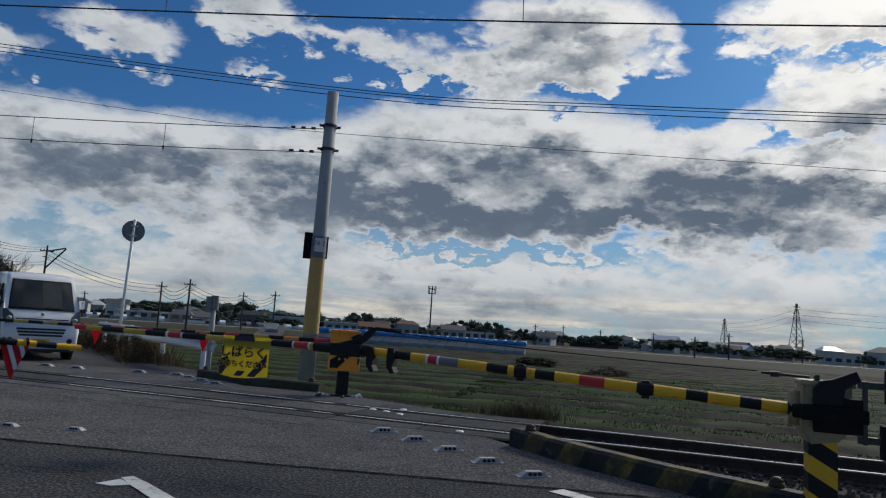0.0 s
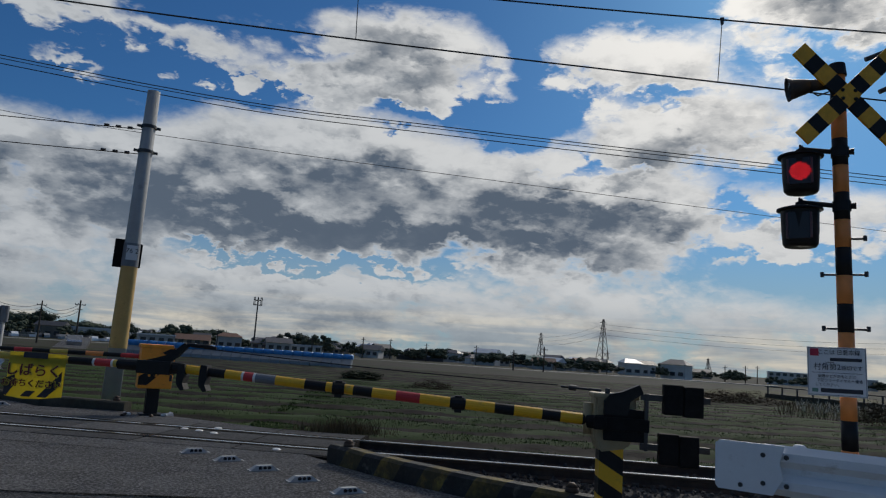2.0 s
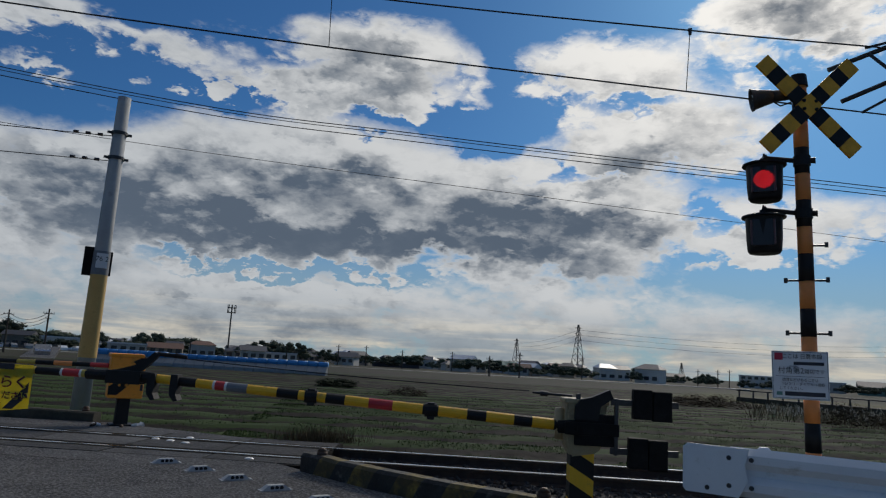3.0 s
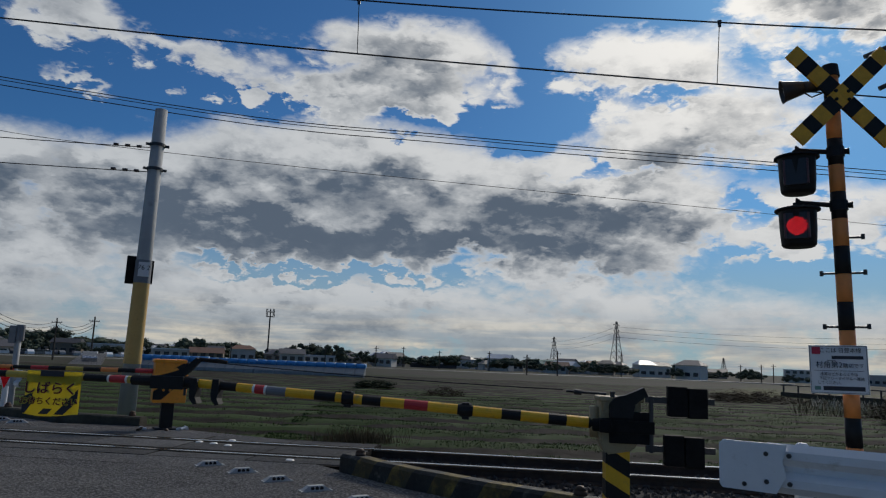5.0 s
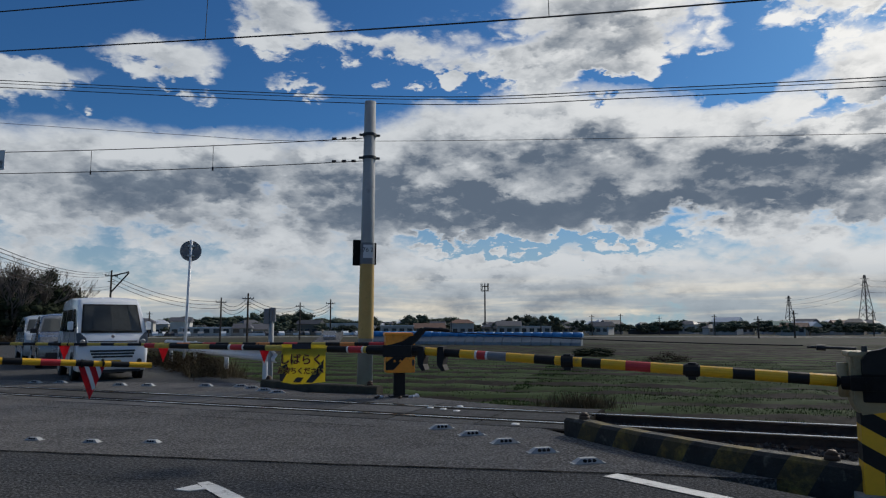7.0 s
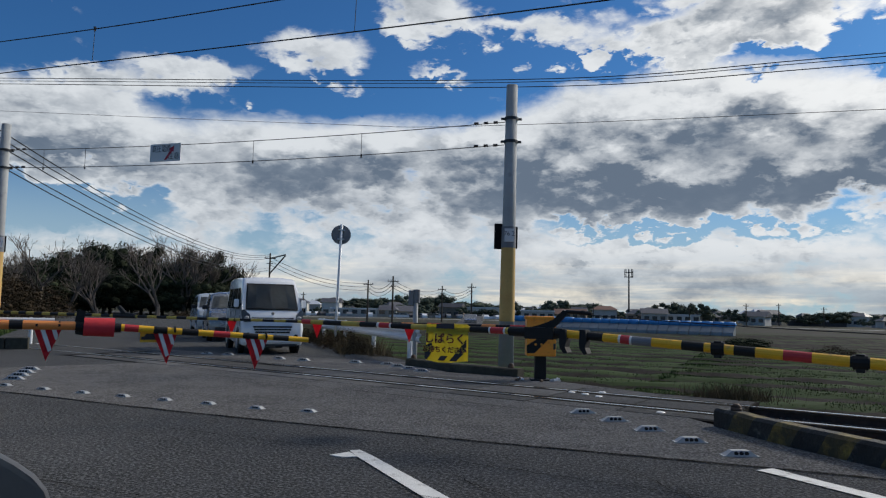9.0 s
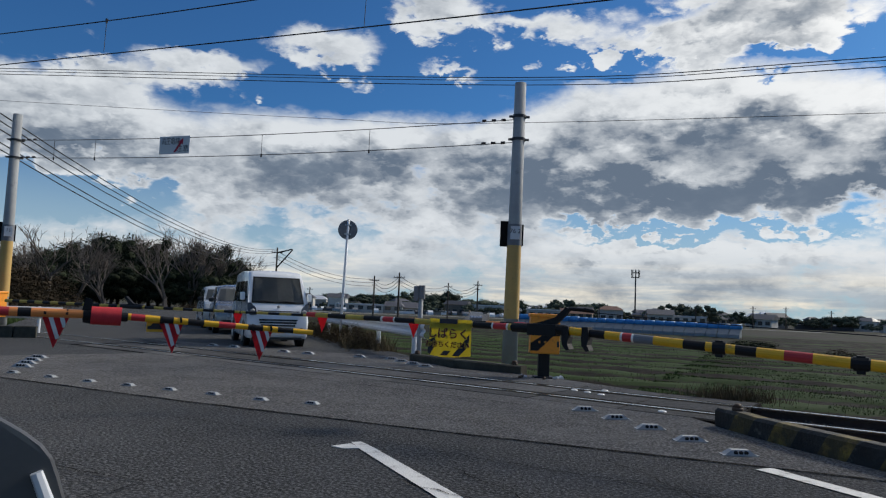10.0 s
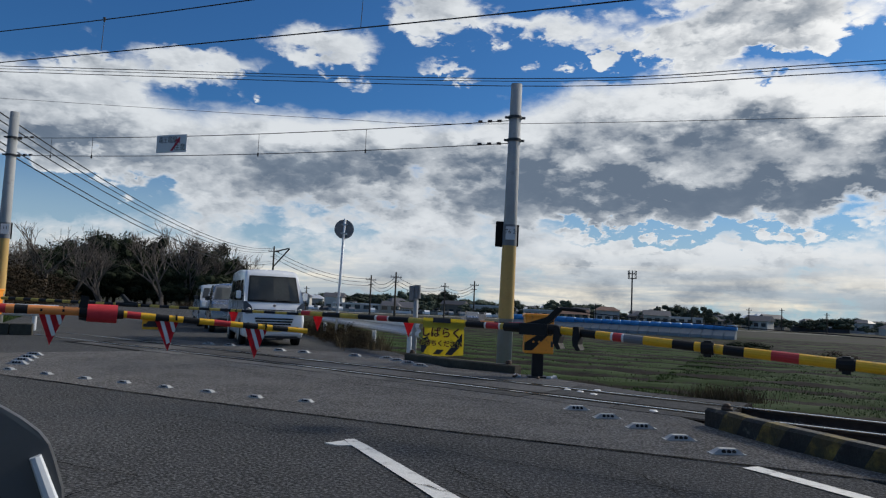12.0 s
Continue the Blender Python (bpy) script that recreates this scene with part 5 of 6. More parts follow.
def suv(at, paint, label):
    v = thing("car", at, label, "car", "waiting vehicles")
    prof = [(1.6, 0.22), (1.69, 0.35), (1.7, 0.55), (1.66, 0.75), (1.52, 0.9), (1.2, 0.98), (0.85, 1.03), (0.55, 1.27), (0.3, 1.44), (0.0, 1.52), (-0.9, 1.51), (-1.35, 1.44), (-1.6, 1.1), (-1.7, 0.8), (-1.68, 0.3)]
    shell_part(body_shell(prof, 0.745, 0.15, 1.52, 0.85, 0.09), paint, v)
    part("windscreen", screen(((0.84, 1.05), (0.32, 1.435)), 0.63, 0.53, 0.035), "glass", v, "dark windscreen")
    for s in (-1, 1):
        for y0, y1, t0, t1 in ((-0.25, 0.62, -0.22, 0.22), (-1.3, -0.32, -1.1, -0.29)):
            bm = B()
            pts = [(s * 0.722, y0, 1.0), (s * 0.722, y1, 1.0), (s * 0.628, t1, 1.4), (s * 0.628, t0, 1.4)]
            quad(bm, pts if s > 0 else pts[::-1], -0.01)
            part("side_window", bm, "glass", v)
        bm = B()
        pts = [(s * 0.4, 1.735, 0.7), (s * 0.68, 1.66, 0.68), (s * 0.735, 1.5, 0.86), (s * 0.66, 1.52, 0.9), (s * 0.42, 1.68, 0.79)]
        quad(bm, pts if s > 0 else pts[::-1], -0.06)
        part("headlight", bm, "lamp_glass", v)
        bm = B()
        box(bm, s * 0.82 - 0.08, 0.58, 1.0, s * 0.82 + 0.08, 0.69, 1.14, 0.035)
        part("door_mirror", bm, "plastic", v)
    bm = B()
    box(bm, -0.36, 1.7, 0.66, 0.36, 1.77, 0.78, 0.02)
    part("grille", bm, "plastic", v, "dark grille")
    bm = B()
    box(bm, -0.55, 1.68, 0.28, 0.55, 1.775, 0.46, 0.02)
    part("lower_grille", bm, "plastic", v)
    bm = B()
    box(bm, -0.165, 1.775, 0.5, 0.165, 1.79, 0.6, 0.004)
    part("number_plate", bm, "yellow", v)
    for x in (-0.66, 0.66):
        for y in (1.05, -1.1):
            wheel(v, x, y, 0.29, 0.17)
    return v


FACE = -139.1
van(pose(-9.03, 15.16, 0.0, 0, 0, FACE - 3))
x, y = -12.75, 19.6
suv(pose(x, y, 0, 0, 0, FACE - 4), "car_silver", "silver kei car waiting behind the van")
x, y = -15.25, 22.6
suv(pose(x, y, 0, 0, 0, FACE - 2), "car_grey", "pale kei car third in the queue")

# ---- overhead lines ----
wire("contact_wire", glide([(-13.52, 10.6, 6.2), (-4.04, 8.81, 5.7), (1.24, 7.66, 5.4), (6.15, 6.57, 5.2), (9.12, 5.91, 5.1)]), 0.011, "black contact wire above the track")
wire("messenger_wire", glide([(-13.78, 10.76, 7.0), (-10.33, 10.13, 6.8), (-6.53, 9.37, 6.6), (1.02, 7.71, 6.2), (6.09, 6.45, 6.05), (8.47, 5.82, 6.0)]), 0.011, "black messenger wire above the track")
for a, b in (((-10.3, 10.1, 6.8), (-10.2, 9.97, 6.08)), ((-4.02, 8.86, 6.49), (-4.02, 8.8, 5.7)), ((1.22, 7.66, 6.19), (1.24, 7.66, 5.4)), ((6.1, 6.46, 6.05), (6.12, 6.57, 5.2))):
    dr = thing("dropper", pose(0, 0, 0), "thin dropper wire with a clamp above the track", "dropper", "droppers of the overhead line")
    bm = B()
    tube(bm, a, b, 0.006, 0.006, 6)
    part("rod", bm, "wire", dr)
    bm = B()
    tube(bm, Vector(a) + Vector((0, 0, 0.03)), Vector(a) - Vector((0, 0, 0.06)), 0.03, 0.02, 8)
    part("clamp", bm, "insulator", dr)
wire("feeder_wire", glide([(-20.22, 16.55, 8.5), (-2.91, 16.16, 7.2), (4.61, 14.58, 6.7), (15.94, 11.88, 6.2)]), 0.011, "black feeder wire running beside the track")
wire("feeder_wire", glide([(-20.2, 16.6, 8.42), (-2.9, 16.2, 7.14), (4.63, 14.62, 6.64), (16.1, 12.0, 6.15)]), 0.009, "black feeder wire running beside the track")
wire("feeder_wire", glide([(-20.18, 16.54, 8.3), (-2.93, 16.32, 7.05), (4.65, 14.7, 6.53), (16.29, 12.19, 6.1)]), 0.011, "black feeder wire running beside the track")
wire("telephone_wire", glide([(-20.44, 16.86, 7.5), (-8.37, 16.18, 6.3), (-2.16, 14.0, 5.4), (13.27, 12.22, 4.9)]), 0.006, "thin line wire past the concrete pole")
LPx, LPy, MPx, MPy = -16.6, 14.0, -2.17, 13.08
for zl, zm, hang in ((5.36, 5.23, (0.2, 0.31, 0.38, 0.5, 0.62, 0.73)), (4.86, 4.73, ())):
    pts = sagging((LPx, LPy, zl), (MPx, MPy, zm), 0.12, 20)
    wire("span_wire", pts, 0.009, "black span wire between the two concrete poles", "span wires")
    for u in (0.02, 0.035, 0.05, 0.95, 0.965, 0.98):
        bm = B()
        q = Vector((LPx, LPy, zl)).lerp(Vector((MPx, MPy, zm)), u)
        tube(bm, q - Vector((0.045, 0, 0)), q + Vector((0.045, 0, 0)), 0.03, 0.03, 8)
        solid("line_insulator", bm, "insulator", "dark strain insulator on a span wire", "insulator", "insulators of the span wires")
for u in (0.1, 0.2, 0.56, 0.76):
    q = Vector((LPx, LPy, 0)).lerp(Vector((MPx, MPy, 0)), u)
    dz = 0.12 * 4 * u * (1 - u)
    bm = B()
    tube(bm, (0, 0, 5.36 - 0.13 * u - dz), (0, 0, 4.86 - 0.13 * u - dz - 0.05), 0.006, 0.006, 6)
    tube(bm, (0, 0, 4.86 - 0.13 * u - dz - 0.06), (0, 0, 4.86 - 0.13 * u - dz + 0.02), 0.02, 0.02, 6)
    solid("hanger", bm, "wire", "thin hanger between the span wires", "hanger", "hangers of the span wires", at=pose(q.x, q.y, 0))
u = 0.38
q = Vector((LPx, LPy, 0)).lerp(Vector((MPx, MPy, 0)), u)
hv = thing("warning_sign", frame_on((q.x, q.y), (MPx, MPy), 5.02 - 0.0 * u), "grey white hanging sign warning of high voltage wires", "warning sign")
bm = B()
box(bm, -0.47, -0.012, -0.24, 0.47, 0.012, 0.22, 0.005)
part("board", bm, "sign_grey" if "sign_grey" in M else "sign_white", hv)
letters("高圧電線", 0.2, pose(-0.12, -0.0135, 0.08, 90, 0, 0), "print_black", hv, squash=0.72)
letters("注意", 0.19, pose(0.26, -0.0135, -0.12, 90, 0, 0), "print_black", hv)
bm = B()
prism(bm, [(-0.02, -0.2), (0.16, 0.04), (0.12, 0.07), (0.27, 0.16), (0.26, -0.01), (0.22, 0.02), (0.05, -0.2)], -0.0185, -0.0145)
part("arrow", bm, "print_red", hv)

# bracket of the overhead line, its mast out of sight
cb = thing("line_mast", pose(15.0, 9.4, 0), "steel mast with pipe brackets holding the overhead wires", "line mast")
bm = B()
tube(bm, (0, 0, -1.0), (0, 0, 7.4), 0.17, 0.14, 16)
part("shaft", bm, "concrete_pole", cb)
O = Vector((15.0, 9.4, 0))
for a, b, r in (((8.55, 6.5, 5.92), (10.3, 5.6, 6.75), 0.035), ((8.7, 6.42, 5.42), (10.2, 5.5, 6.2), 0.035), ((8.88, 6.24, 5.22), (9.6, 5.7, 5.72), 0.02), ((8.95, 6.16, 6.12), (9.1, 5.9, 5.75), 0.025), ((8.95, 6.2, 6.22), (9.5, 6.1, 6.42), 0.02)):
    bm = B()
    tube(bm, Vector(a) - O, Vector(b) - O, r, r, 10)
    part("bracket_pipe", bm, "steel_dark", cb)
bm = B()
for a, b in (((10.3, 5.6, 6.75), (15.0, 9.4, 6.9)), ((10.2, 5.5, 6.2), (15.0, 9.4, 5.9)), ((9.6, 5.7, 5.72), (10.2, 5.5, 6.2)), ((9.5, 6.1, 6.42), (10.3, 5.6, 6.75))):
    tube(bm, Vector(a) - O, Vector(b) - O, 0.03, 0.03, 8)
part("stay", bm, "steel_dark", cb)

# ---- fields ----
M["rows"] = mat("field rows", (0.055, 0.043, 0.03), 0.95, var=0.45, scale=0.9, bump=1.0, bump_scale=7, stain=(0.035, 0.03, 0.022), stain_amt=0.5, stain_scale=0.5, dusty=1.0)
_nt = M["rows"].node_tree
_tc = next(q for q in _nt.nodes if q.bl_idname == "ShaderNodeTexCoord")
_b = _nt.nodes["Principled BSDF"]


def _node(kind, **inputs):
    n = _nt.nodes.new(kind)
    for k, v in inputs.items():
        if isinstance(v, (int, float, tuple)):
            n.inputs[k].default_value = v
        else:
            _nt.links.new(v, n.inputs[k])
    return n


def _m(op, a, b=0.0):
    n = _nt.nodes.new("ShaderNodeMath")
    n.operation = op
    for k, v in enumerate((a, b)):
        if isinstance(v, (int, float)):
            n.inputs[k].default_value = v
        else:
            _nt.links.new(v, n.inputs[k])
    return n.outputs[0]


ROW_STEP = 2.2
_y = _node("ShaderNodeSeparateXYZ", Vector=_tc.outputs["Object"]).outputs[1]
_long = _node("ShaderNodeMapping", Vector=_tc.outputs["Object"], Scale=(0.3, 1.6, 1.0)).outputs[0]
_n1 = _node("ShaderNodeTexNoise", Vector=_long, Scale=0.8, Detail=6.0, Roughness=0.65).outputs[0]
_n2 = _node("ShaderNodeTexNoise", Vector=_tc.outputs["Object"], Scale=5.0, Detail=5.0, Roughness=0.7).outputs[0]
_s = _m("SINE", _m("MULTIPLY", _m("ADD", _y, _m("MULTIPLY", _m("ADD", _n1, -0.5), 0.9)), 2 * math.pi / ROW_STEP))
_far = _node("ShaderNodeMapRange", Value=_m("ADD", _y, _m("MULTIPLY", _n1, 14.0)), **{"From Min": 36.0, "From Max": 48.0}).outputs[0]
_sum = _m("ADD", _m("ADD", _m("MULTIPLY", _s, 0.95), _m("MULTIPLY", _n1, 0.8)), _m("MULTIPLY", _n2, 0.7))
_g = _node("ShaderNodeMapRange", Value=_m("SUBTRACT", _sum, _m("MULTIPLY", _far, 0.75)), **{"From Min": 0.72, "From Max": 1.1}).outputs[0]
_mix = _nt.nodes.new("ShaderNodeMix")
_mix.data_type = "RGBA"
_nt.links.new(_g, _mix.inputs[0])
_nt.links.new(_b.inputs["Base Color"].links[0].from_socket, _mix.inputs[6])
_mix.inputs[7].default_value = (0.062, 0.1, 0.024, 1)
_nt.links.new(_mix.outputs[2], _b.inputs["Base Color"])
ROW = -10.0
fieldm = pose(0, 0, 0, 0, 0, ROW)
inv = fieldm.inverted()


def field_z(x, y):
    """Ridges and furrows along local x, falling from the track bank."""
    w = fieldm @ Vector((x, y, 0))
    c = 0.323 * w.x + 0.946 * w.y
    r = math.hypot(w.x, w.y)
    base = -0.1 - 0.42 * min(1.0, max(0.0, (c - 9.3) / 1.6))
    base += (gz(r) + 0.28 - -0.47) * min(1, max(0, (r - 14) / 40)) if r > 14 else 0
    ph = y + 0.25 * noise.noise((x * 0.12, y * 0.3, 0))
    amp = 0.07 * min(1.0, max(0.0, (c - 10.6) / 1.0))
    wv = math.sin(ph * 2 * math.pi / ROW_STEP)
    return base + amp * (abs(wv) ** 0.6 * (1 if wv > 0 else -1)) + 0.06 * noise.noise((x * 0.9, y * 2.2, 7)) + 0.03 * noise.noise((x * 3.1, y * 5, 2))


bm = B()
NX, NY = 260, 280
gv = {}
for i in range(NX + 1):
    x = (-45 + 44 * (i / 60) ** 0.6) if i < 60 else -1 + 87 * ((i - 60) / (NX - 60)) ** 1.5
    for j in range(NY + 1):
        y = 7.0 + 62 * (j / NY) ** 1.35
        gv[i, j] = (x, y)
cache = {}


def fv(i, j):
    if (i, j) not in cache:
        x, y = gv[i, j]
        cache[i, j] = bm.verts.new((x, y, field_z(x, y)))
    return cache[i, j]


for i in range(NX):
    for j in range(NY):
        x, y = gv[i, j]
        w = fieldm @ Vector((x, y, 0))
        c, lat = 0.323 * w.x + 0.946 * w.y, 0.755 * w.x + 0.655 * w.y
        if c > 9.12 and lat > 5.75:
            bm.faces.new((fv(i, j), fv(i + 1, j), fv(i + 1, j + 1), fv(i, j + 1)))
fld = solid("field", bm, "rows", "harvested field with green weeds along its furrows", "field", kind="structure", smooth=True, at=fieldm)

rnd = random.Random(11)


def blades(name, count, place, h, w, material, label, parent=None):
    """Many thin blades, each one bent triangle pair, at places that place() gives."""
    verts, faces = [], []
    for _ in range(count):
        p = place()
        if p is None:
            continue
        x, y, z, k = p
        a = rnd.uniform(0, 6.28)
        hh, ww = h * k * rnd.uniform(0.5, 1.3), w * rnd.uniform(0.7, 1.3)
        lx, ly = rnd.uniform(-0.5, 0.5) * hh, rnd.uniform(-0.5, 0.5) * hh
        n = len(verts)
        verts += [(x - ww * math.cos(a), y - ww * math.sin(a), z), (x + ww * math.cos(a), y + ww * math.sin(a), z), (x + lx, y + ly, z + hh)]
        faces.append((n, n + 1, n + 2))
    me = bpy.data.meshes.new("blades")
    me.from_pydata(verts, [], faces)
    me.materials.append(M[material])
    return tagged(new(name, me), label, "grass", kind="stuff")


def in_field():
    x, y = rnd.uniform(-14, -1) if rnd.random() < 0.2 else -2 + 24 * rnd.random() ** 1.4, 7.5 + 26 * rnd.random() ** 1.5
    w = fieldm @ Vector((x, y, 0))
    c, lat = 0.323 * w.x + 0.946 * w.y, 0.755 * w.x + 0.655 * w.y
    if c < 9.3 or lat < 5.9 or noise.noise((x * 0.55, y * 1.3, 9)) < -0.12:
        return None
    k = math.sin((y + 0.25 * noise.noise((x * 0.12, y * 0.3, 0))) * 2 * math.pi / ROW_STEP)
    if k < 0.1 + 0.5 * noise.noise((x * 0.3, y * 0.8, 4)) and rnd.random() < 0.96:
        return None
    return w.x, w.y, field_z(x, y) - 0.01, 1.0


blades("field_grass", 260000, in_field, 0.05, 0.009, "grass", "low green winter grass on the field ridges")


def on_bank():
    s, c = rnd.uniform(-2.5, 20), rnd.uniform(9.55, 10.7)
    x, y = T(s, c)
    if 0.755 * x + 0.655 * y < 5.75 or (noise.noise((x * 0.7, y * 0.7, 2)) < 0.0):
        return None
    q = inv @ Vector((x, y, 0))
    return x, y, field_z(q.x, q.y) - 0.01, 1.0


blades("bank_grass", 9000, on_bank, 0.09, 0.007, "grass_dry", "dry grass along the track bank")


def far_verge():
    f, l = rnd.uniform(14.5, 24), rnd.uniform(5.3, 6.6)
    x, y = R(l - 0.25 * max(0, 18 - f), f)
    if noise.noise((x * 0.9, y * 0.9, 5)) < -0.25:
        return None
    return x, y, -0.12, rnd.uniform(0.5, 1.6)


blades("verge_grass", 7000, far_verge, 0.38, 0.006, "grass_dry", "tall dry weeds under the far guard rail")


def left_verge():
    x, y = R(rnd.uniform(-5.4, -3.5), rnd.uniform(12, 32))
    return x, y, -0.15, rnd.uniform(0.5, 1.4)


blades("verge_grass", 7000, left_verge, 0.35, 0.008, "grass", "green verge weeds beside the far road")


def heap():
    x, y = 1.75 + rnd.gauss(0, 0.3), 9.35 + rnd.gauss(0, 0.12)
    return x, y, -0.02, 1.0


blades("dry_straw", 900, heap, 0.2, 0.006, "grass_dry", "small heap of dry straw beside the rail")
bm = B()
slab(bm, [(-20, 52), (-40, 40), (-75, 62), (-38, 78)], -1.35, -1.02)
M["green"] = mat("young crop", (0.11, 0.2, 0.045), 0.9, var=0.3, scale=0.4, bump=0.8, bump_scale=6)
solid("crop_field", bm, "green", "bright green young crop beyond the road", "field", kind="structure")
bm = B()
slab(bm, [R(-3.5, 10), R(-3.5, 60), R(-40, 60), R(-30, 6)], -0.9, -0.28)
solid("verge", bm, "stubble", "weedy ground beside the far road", "verge", kind="structure")
bm = B()
for x0, x1, y in ((10.5, 15.5, 38), (17, 21, 37.2), (12.5, 17, 40)):
    slab(bm, [(x0, y), (x1, y - 0.5), (x1, y), (x0 + 0.4, y + 0.8)], -1.0, -0.62)
M["water"] = mat("standing water", (0.05, 0.055, 0.06), 0.04, var=0.1)
solid("puddle", bm, "water", "shallow water standing in the field", "puddle", kind="structure")


# ---- trees ----
def leaf_ball(bm_verts, bm_faces, c, rad, n, size, seed, flat=0.8):
    r = random.Random(seed)
    for _ in range(n):
        u, a = r.uniform(-1, 1), r.uniform(0, 6.283)
        d = rad * r.uniform(0.8, 1.06) * (1 + 0.25 * noise.noise((u * 3 + seed, a * 1.5, seed)))
        s = math.sqrt(1 - u * u)
        p = Vector((c[0] + d * s * math.cos(a), c[1] + d * s * math.sin(a), c[2] + d * u * flat))
        q = Euler((r.uniform(0, 6.3), r.uniform(0, 6.3), 0)).to_matrix()
        w = size * r.uniform(0.6, 1.4)
        k = len(bm_verts)
        for v in ((-w, -w * 0.6, 0), (w, -w * 0.5, 0), (w * 0.4, w * 0.7, w * 0.2)):
            bm_verts.append(tuple(p + q @ Vector(v)))
        bm_faces.append((k, k + 1, k + 2))


def crown_mesh(seed, h, w, clumps, per, size, material, core_r=0.075):
    r = random.Random(seed)
    vs, fs = [], []
    for _ in range(clumps):
        a, d = r.uniform(0, 6.28), w * 0.5 * math.sqrt(r.random())
        z = h * (0.3 + 0.62 * r.random() * (1 - 0.55 * d / (w * 0.5)))
        leaf_ball(vs, fs, (d * math.cos(a), d * math.sin(a), z), w * r.uniform(0.09, 0.17), per, size, r.randrange(999))
        core = bmesh.new()
        bmesh.ops.create_icosphere(core, subdivisions=2, radius=1.0)
        core.verts.ensure_lookup_table()
        n0, rr, cz = len(vs), w * core_r, z
        for v in core.verts:
            k = rr * (1 + 0.3 * noise.noise(v.co * 2.3 + Vector((d, a, z)) * 9))
            vs.append((d * math.cos(a) + v.co.x * k, d * math.sin(a) + v.co.y * k, cz + v.co.z * k * 0.8))
        fs += [tuple(n0 + v.index for v in f.verts) for f in core.faces]
        core.free()
    me = bpy.data.meshes.new("crown")
    me.from_pydata(vs, [], fs)
    me.materials.append(M[material])
    return me


def branch_mesh(seed, h, spread, levels):
    r = random.Random(seed)
    bm = B()

    def grow(p, d, l, rad, lev):
        q = p + d * l
        tube(bm, p, q, rad, rad * 0.62, 5 if lev > 1 else 4, caps=False)
        if lev <= 0:
            return
        for _ in range(r.choice((2, 3, 3))):
            nd = (d + Vector((r.uniform(-1, 1), r.uniform(-1, 1), r.uniform(-0.15, 0.7))) * spread).normalized()
            grow(p.lerp(q, r.uniform(0.6, 1)), nd, l * r.uniform(0.6, 0.85), rad * 0.58, lev - 1)
    grow(Vector((0, 0, -0.05)), Vector((r.uniform(-0.1, 0.1), r.uniform(-0.1, 0.1), 1)).normalized(), h * 0.3, h * 0.028, levels)
    return mesh_of(bm, "twig")


def trunk_mesh(seed, h):
    bm = B()
    r = random.Random(seed)
    tube(bm, (0, 0, -0.5), (0.05 * h * r.uniform(-1, 1), 0, h * 0.5), h * 0.03, h * 0.017, 7)
    for k in range(4):
        a = r.uniform(0, 6.3)
        tube(bm, (0, 0, h * r.uniform(0.2, 0.4)), (math.cos(a) * h * 0.2, math.sin(a) * h * 0.2, h * r.uniform(0.5, 0.75)), h * 0.012, h * 0.005, 5)
    return mesh_of(bm, "bark")


CROWNS = [crown_mesh(s, 1.0, 0.95, 62, 230, 0.0105, "leaf_dark") for s in (1, 2, 3)]
# crowns for the town trees, in the leaf colour with haze painted in
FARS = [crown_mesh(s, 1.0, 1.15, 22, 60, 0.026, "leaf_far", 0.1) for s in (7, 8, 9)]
TRUNKS = [trunk_mesh(s, 1.0) for s in (1, 2)]
BARE = [branch_mesh(s, 1.0, 0.62, 6) for s in (1, 2, 3)]
BROWN = crown_mesh(21, 1.0, 1.3, 50, 150, 0.011, "leaf_brown", 0.03)


def polar(az_, d):
    return 0.35 + d * math.sin(radians(az_)), -1.6 + d * math.cos(radians(az_))


def tree(name, x, y, h, crown, label, group, wide=1.0, trunk=True):
    r = random.Random(int(x * 13 + y * 7))
    z = gz(math.hypot(x, y)) - 0.05
    tr = thing(name, pose(x, y, z, 0, 0, r.uniform(0, 360)), label, "tree", group)
    tr.scale = (h * wide, h * wide, h)
    if trunk:
        o = new("trunk", r.choice(TRUNKS))
        o.parent = tr
    c = new("crown", crown)
    c.parent = tr
    return tr


rnd = random.Random(3)
for az_, d, h, w in ((-44.6, 72, 7.4, 1.1), (-43.0, 76, 8.0, 1.1), (-41.2, 74, 7.8, 1.0), (-39.9, 70, 9.4, 0.75), (-38.6, 78, 8.2, 0.9), (-37.2, 72, 8.8, 0.75), (-35.6, 75, 7.8, 0.9), (-34.2, 70, 8.2, 0.8), (-33.0, 72, 8.4, 0.75),
                     (-32.1, 74, 7.2, 0.7), (-40.5, 66, 5.6, 1.2), (-36.4, 66, 5.4, 1.2), (-33.8, 65, 5.2, 1.1), (-43.5, 66, 5.0, 1.2), (-42.0, 68, 6.6, 1.1), (-38.0, 68, 6.4, 1.1)):
    tree("evergreen_tree", *polar(az_, d), h, rnd.choice(CROWNS), "dark evergreen tree in the roadside grove", "grove trees", w)
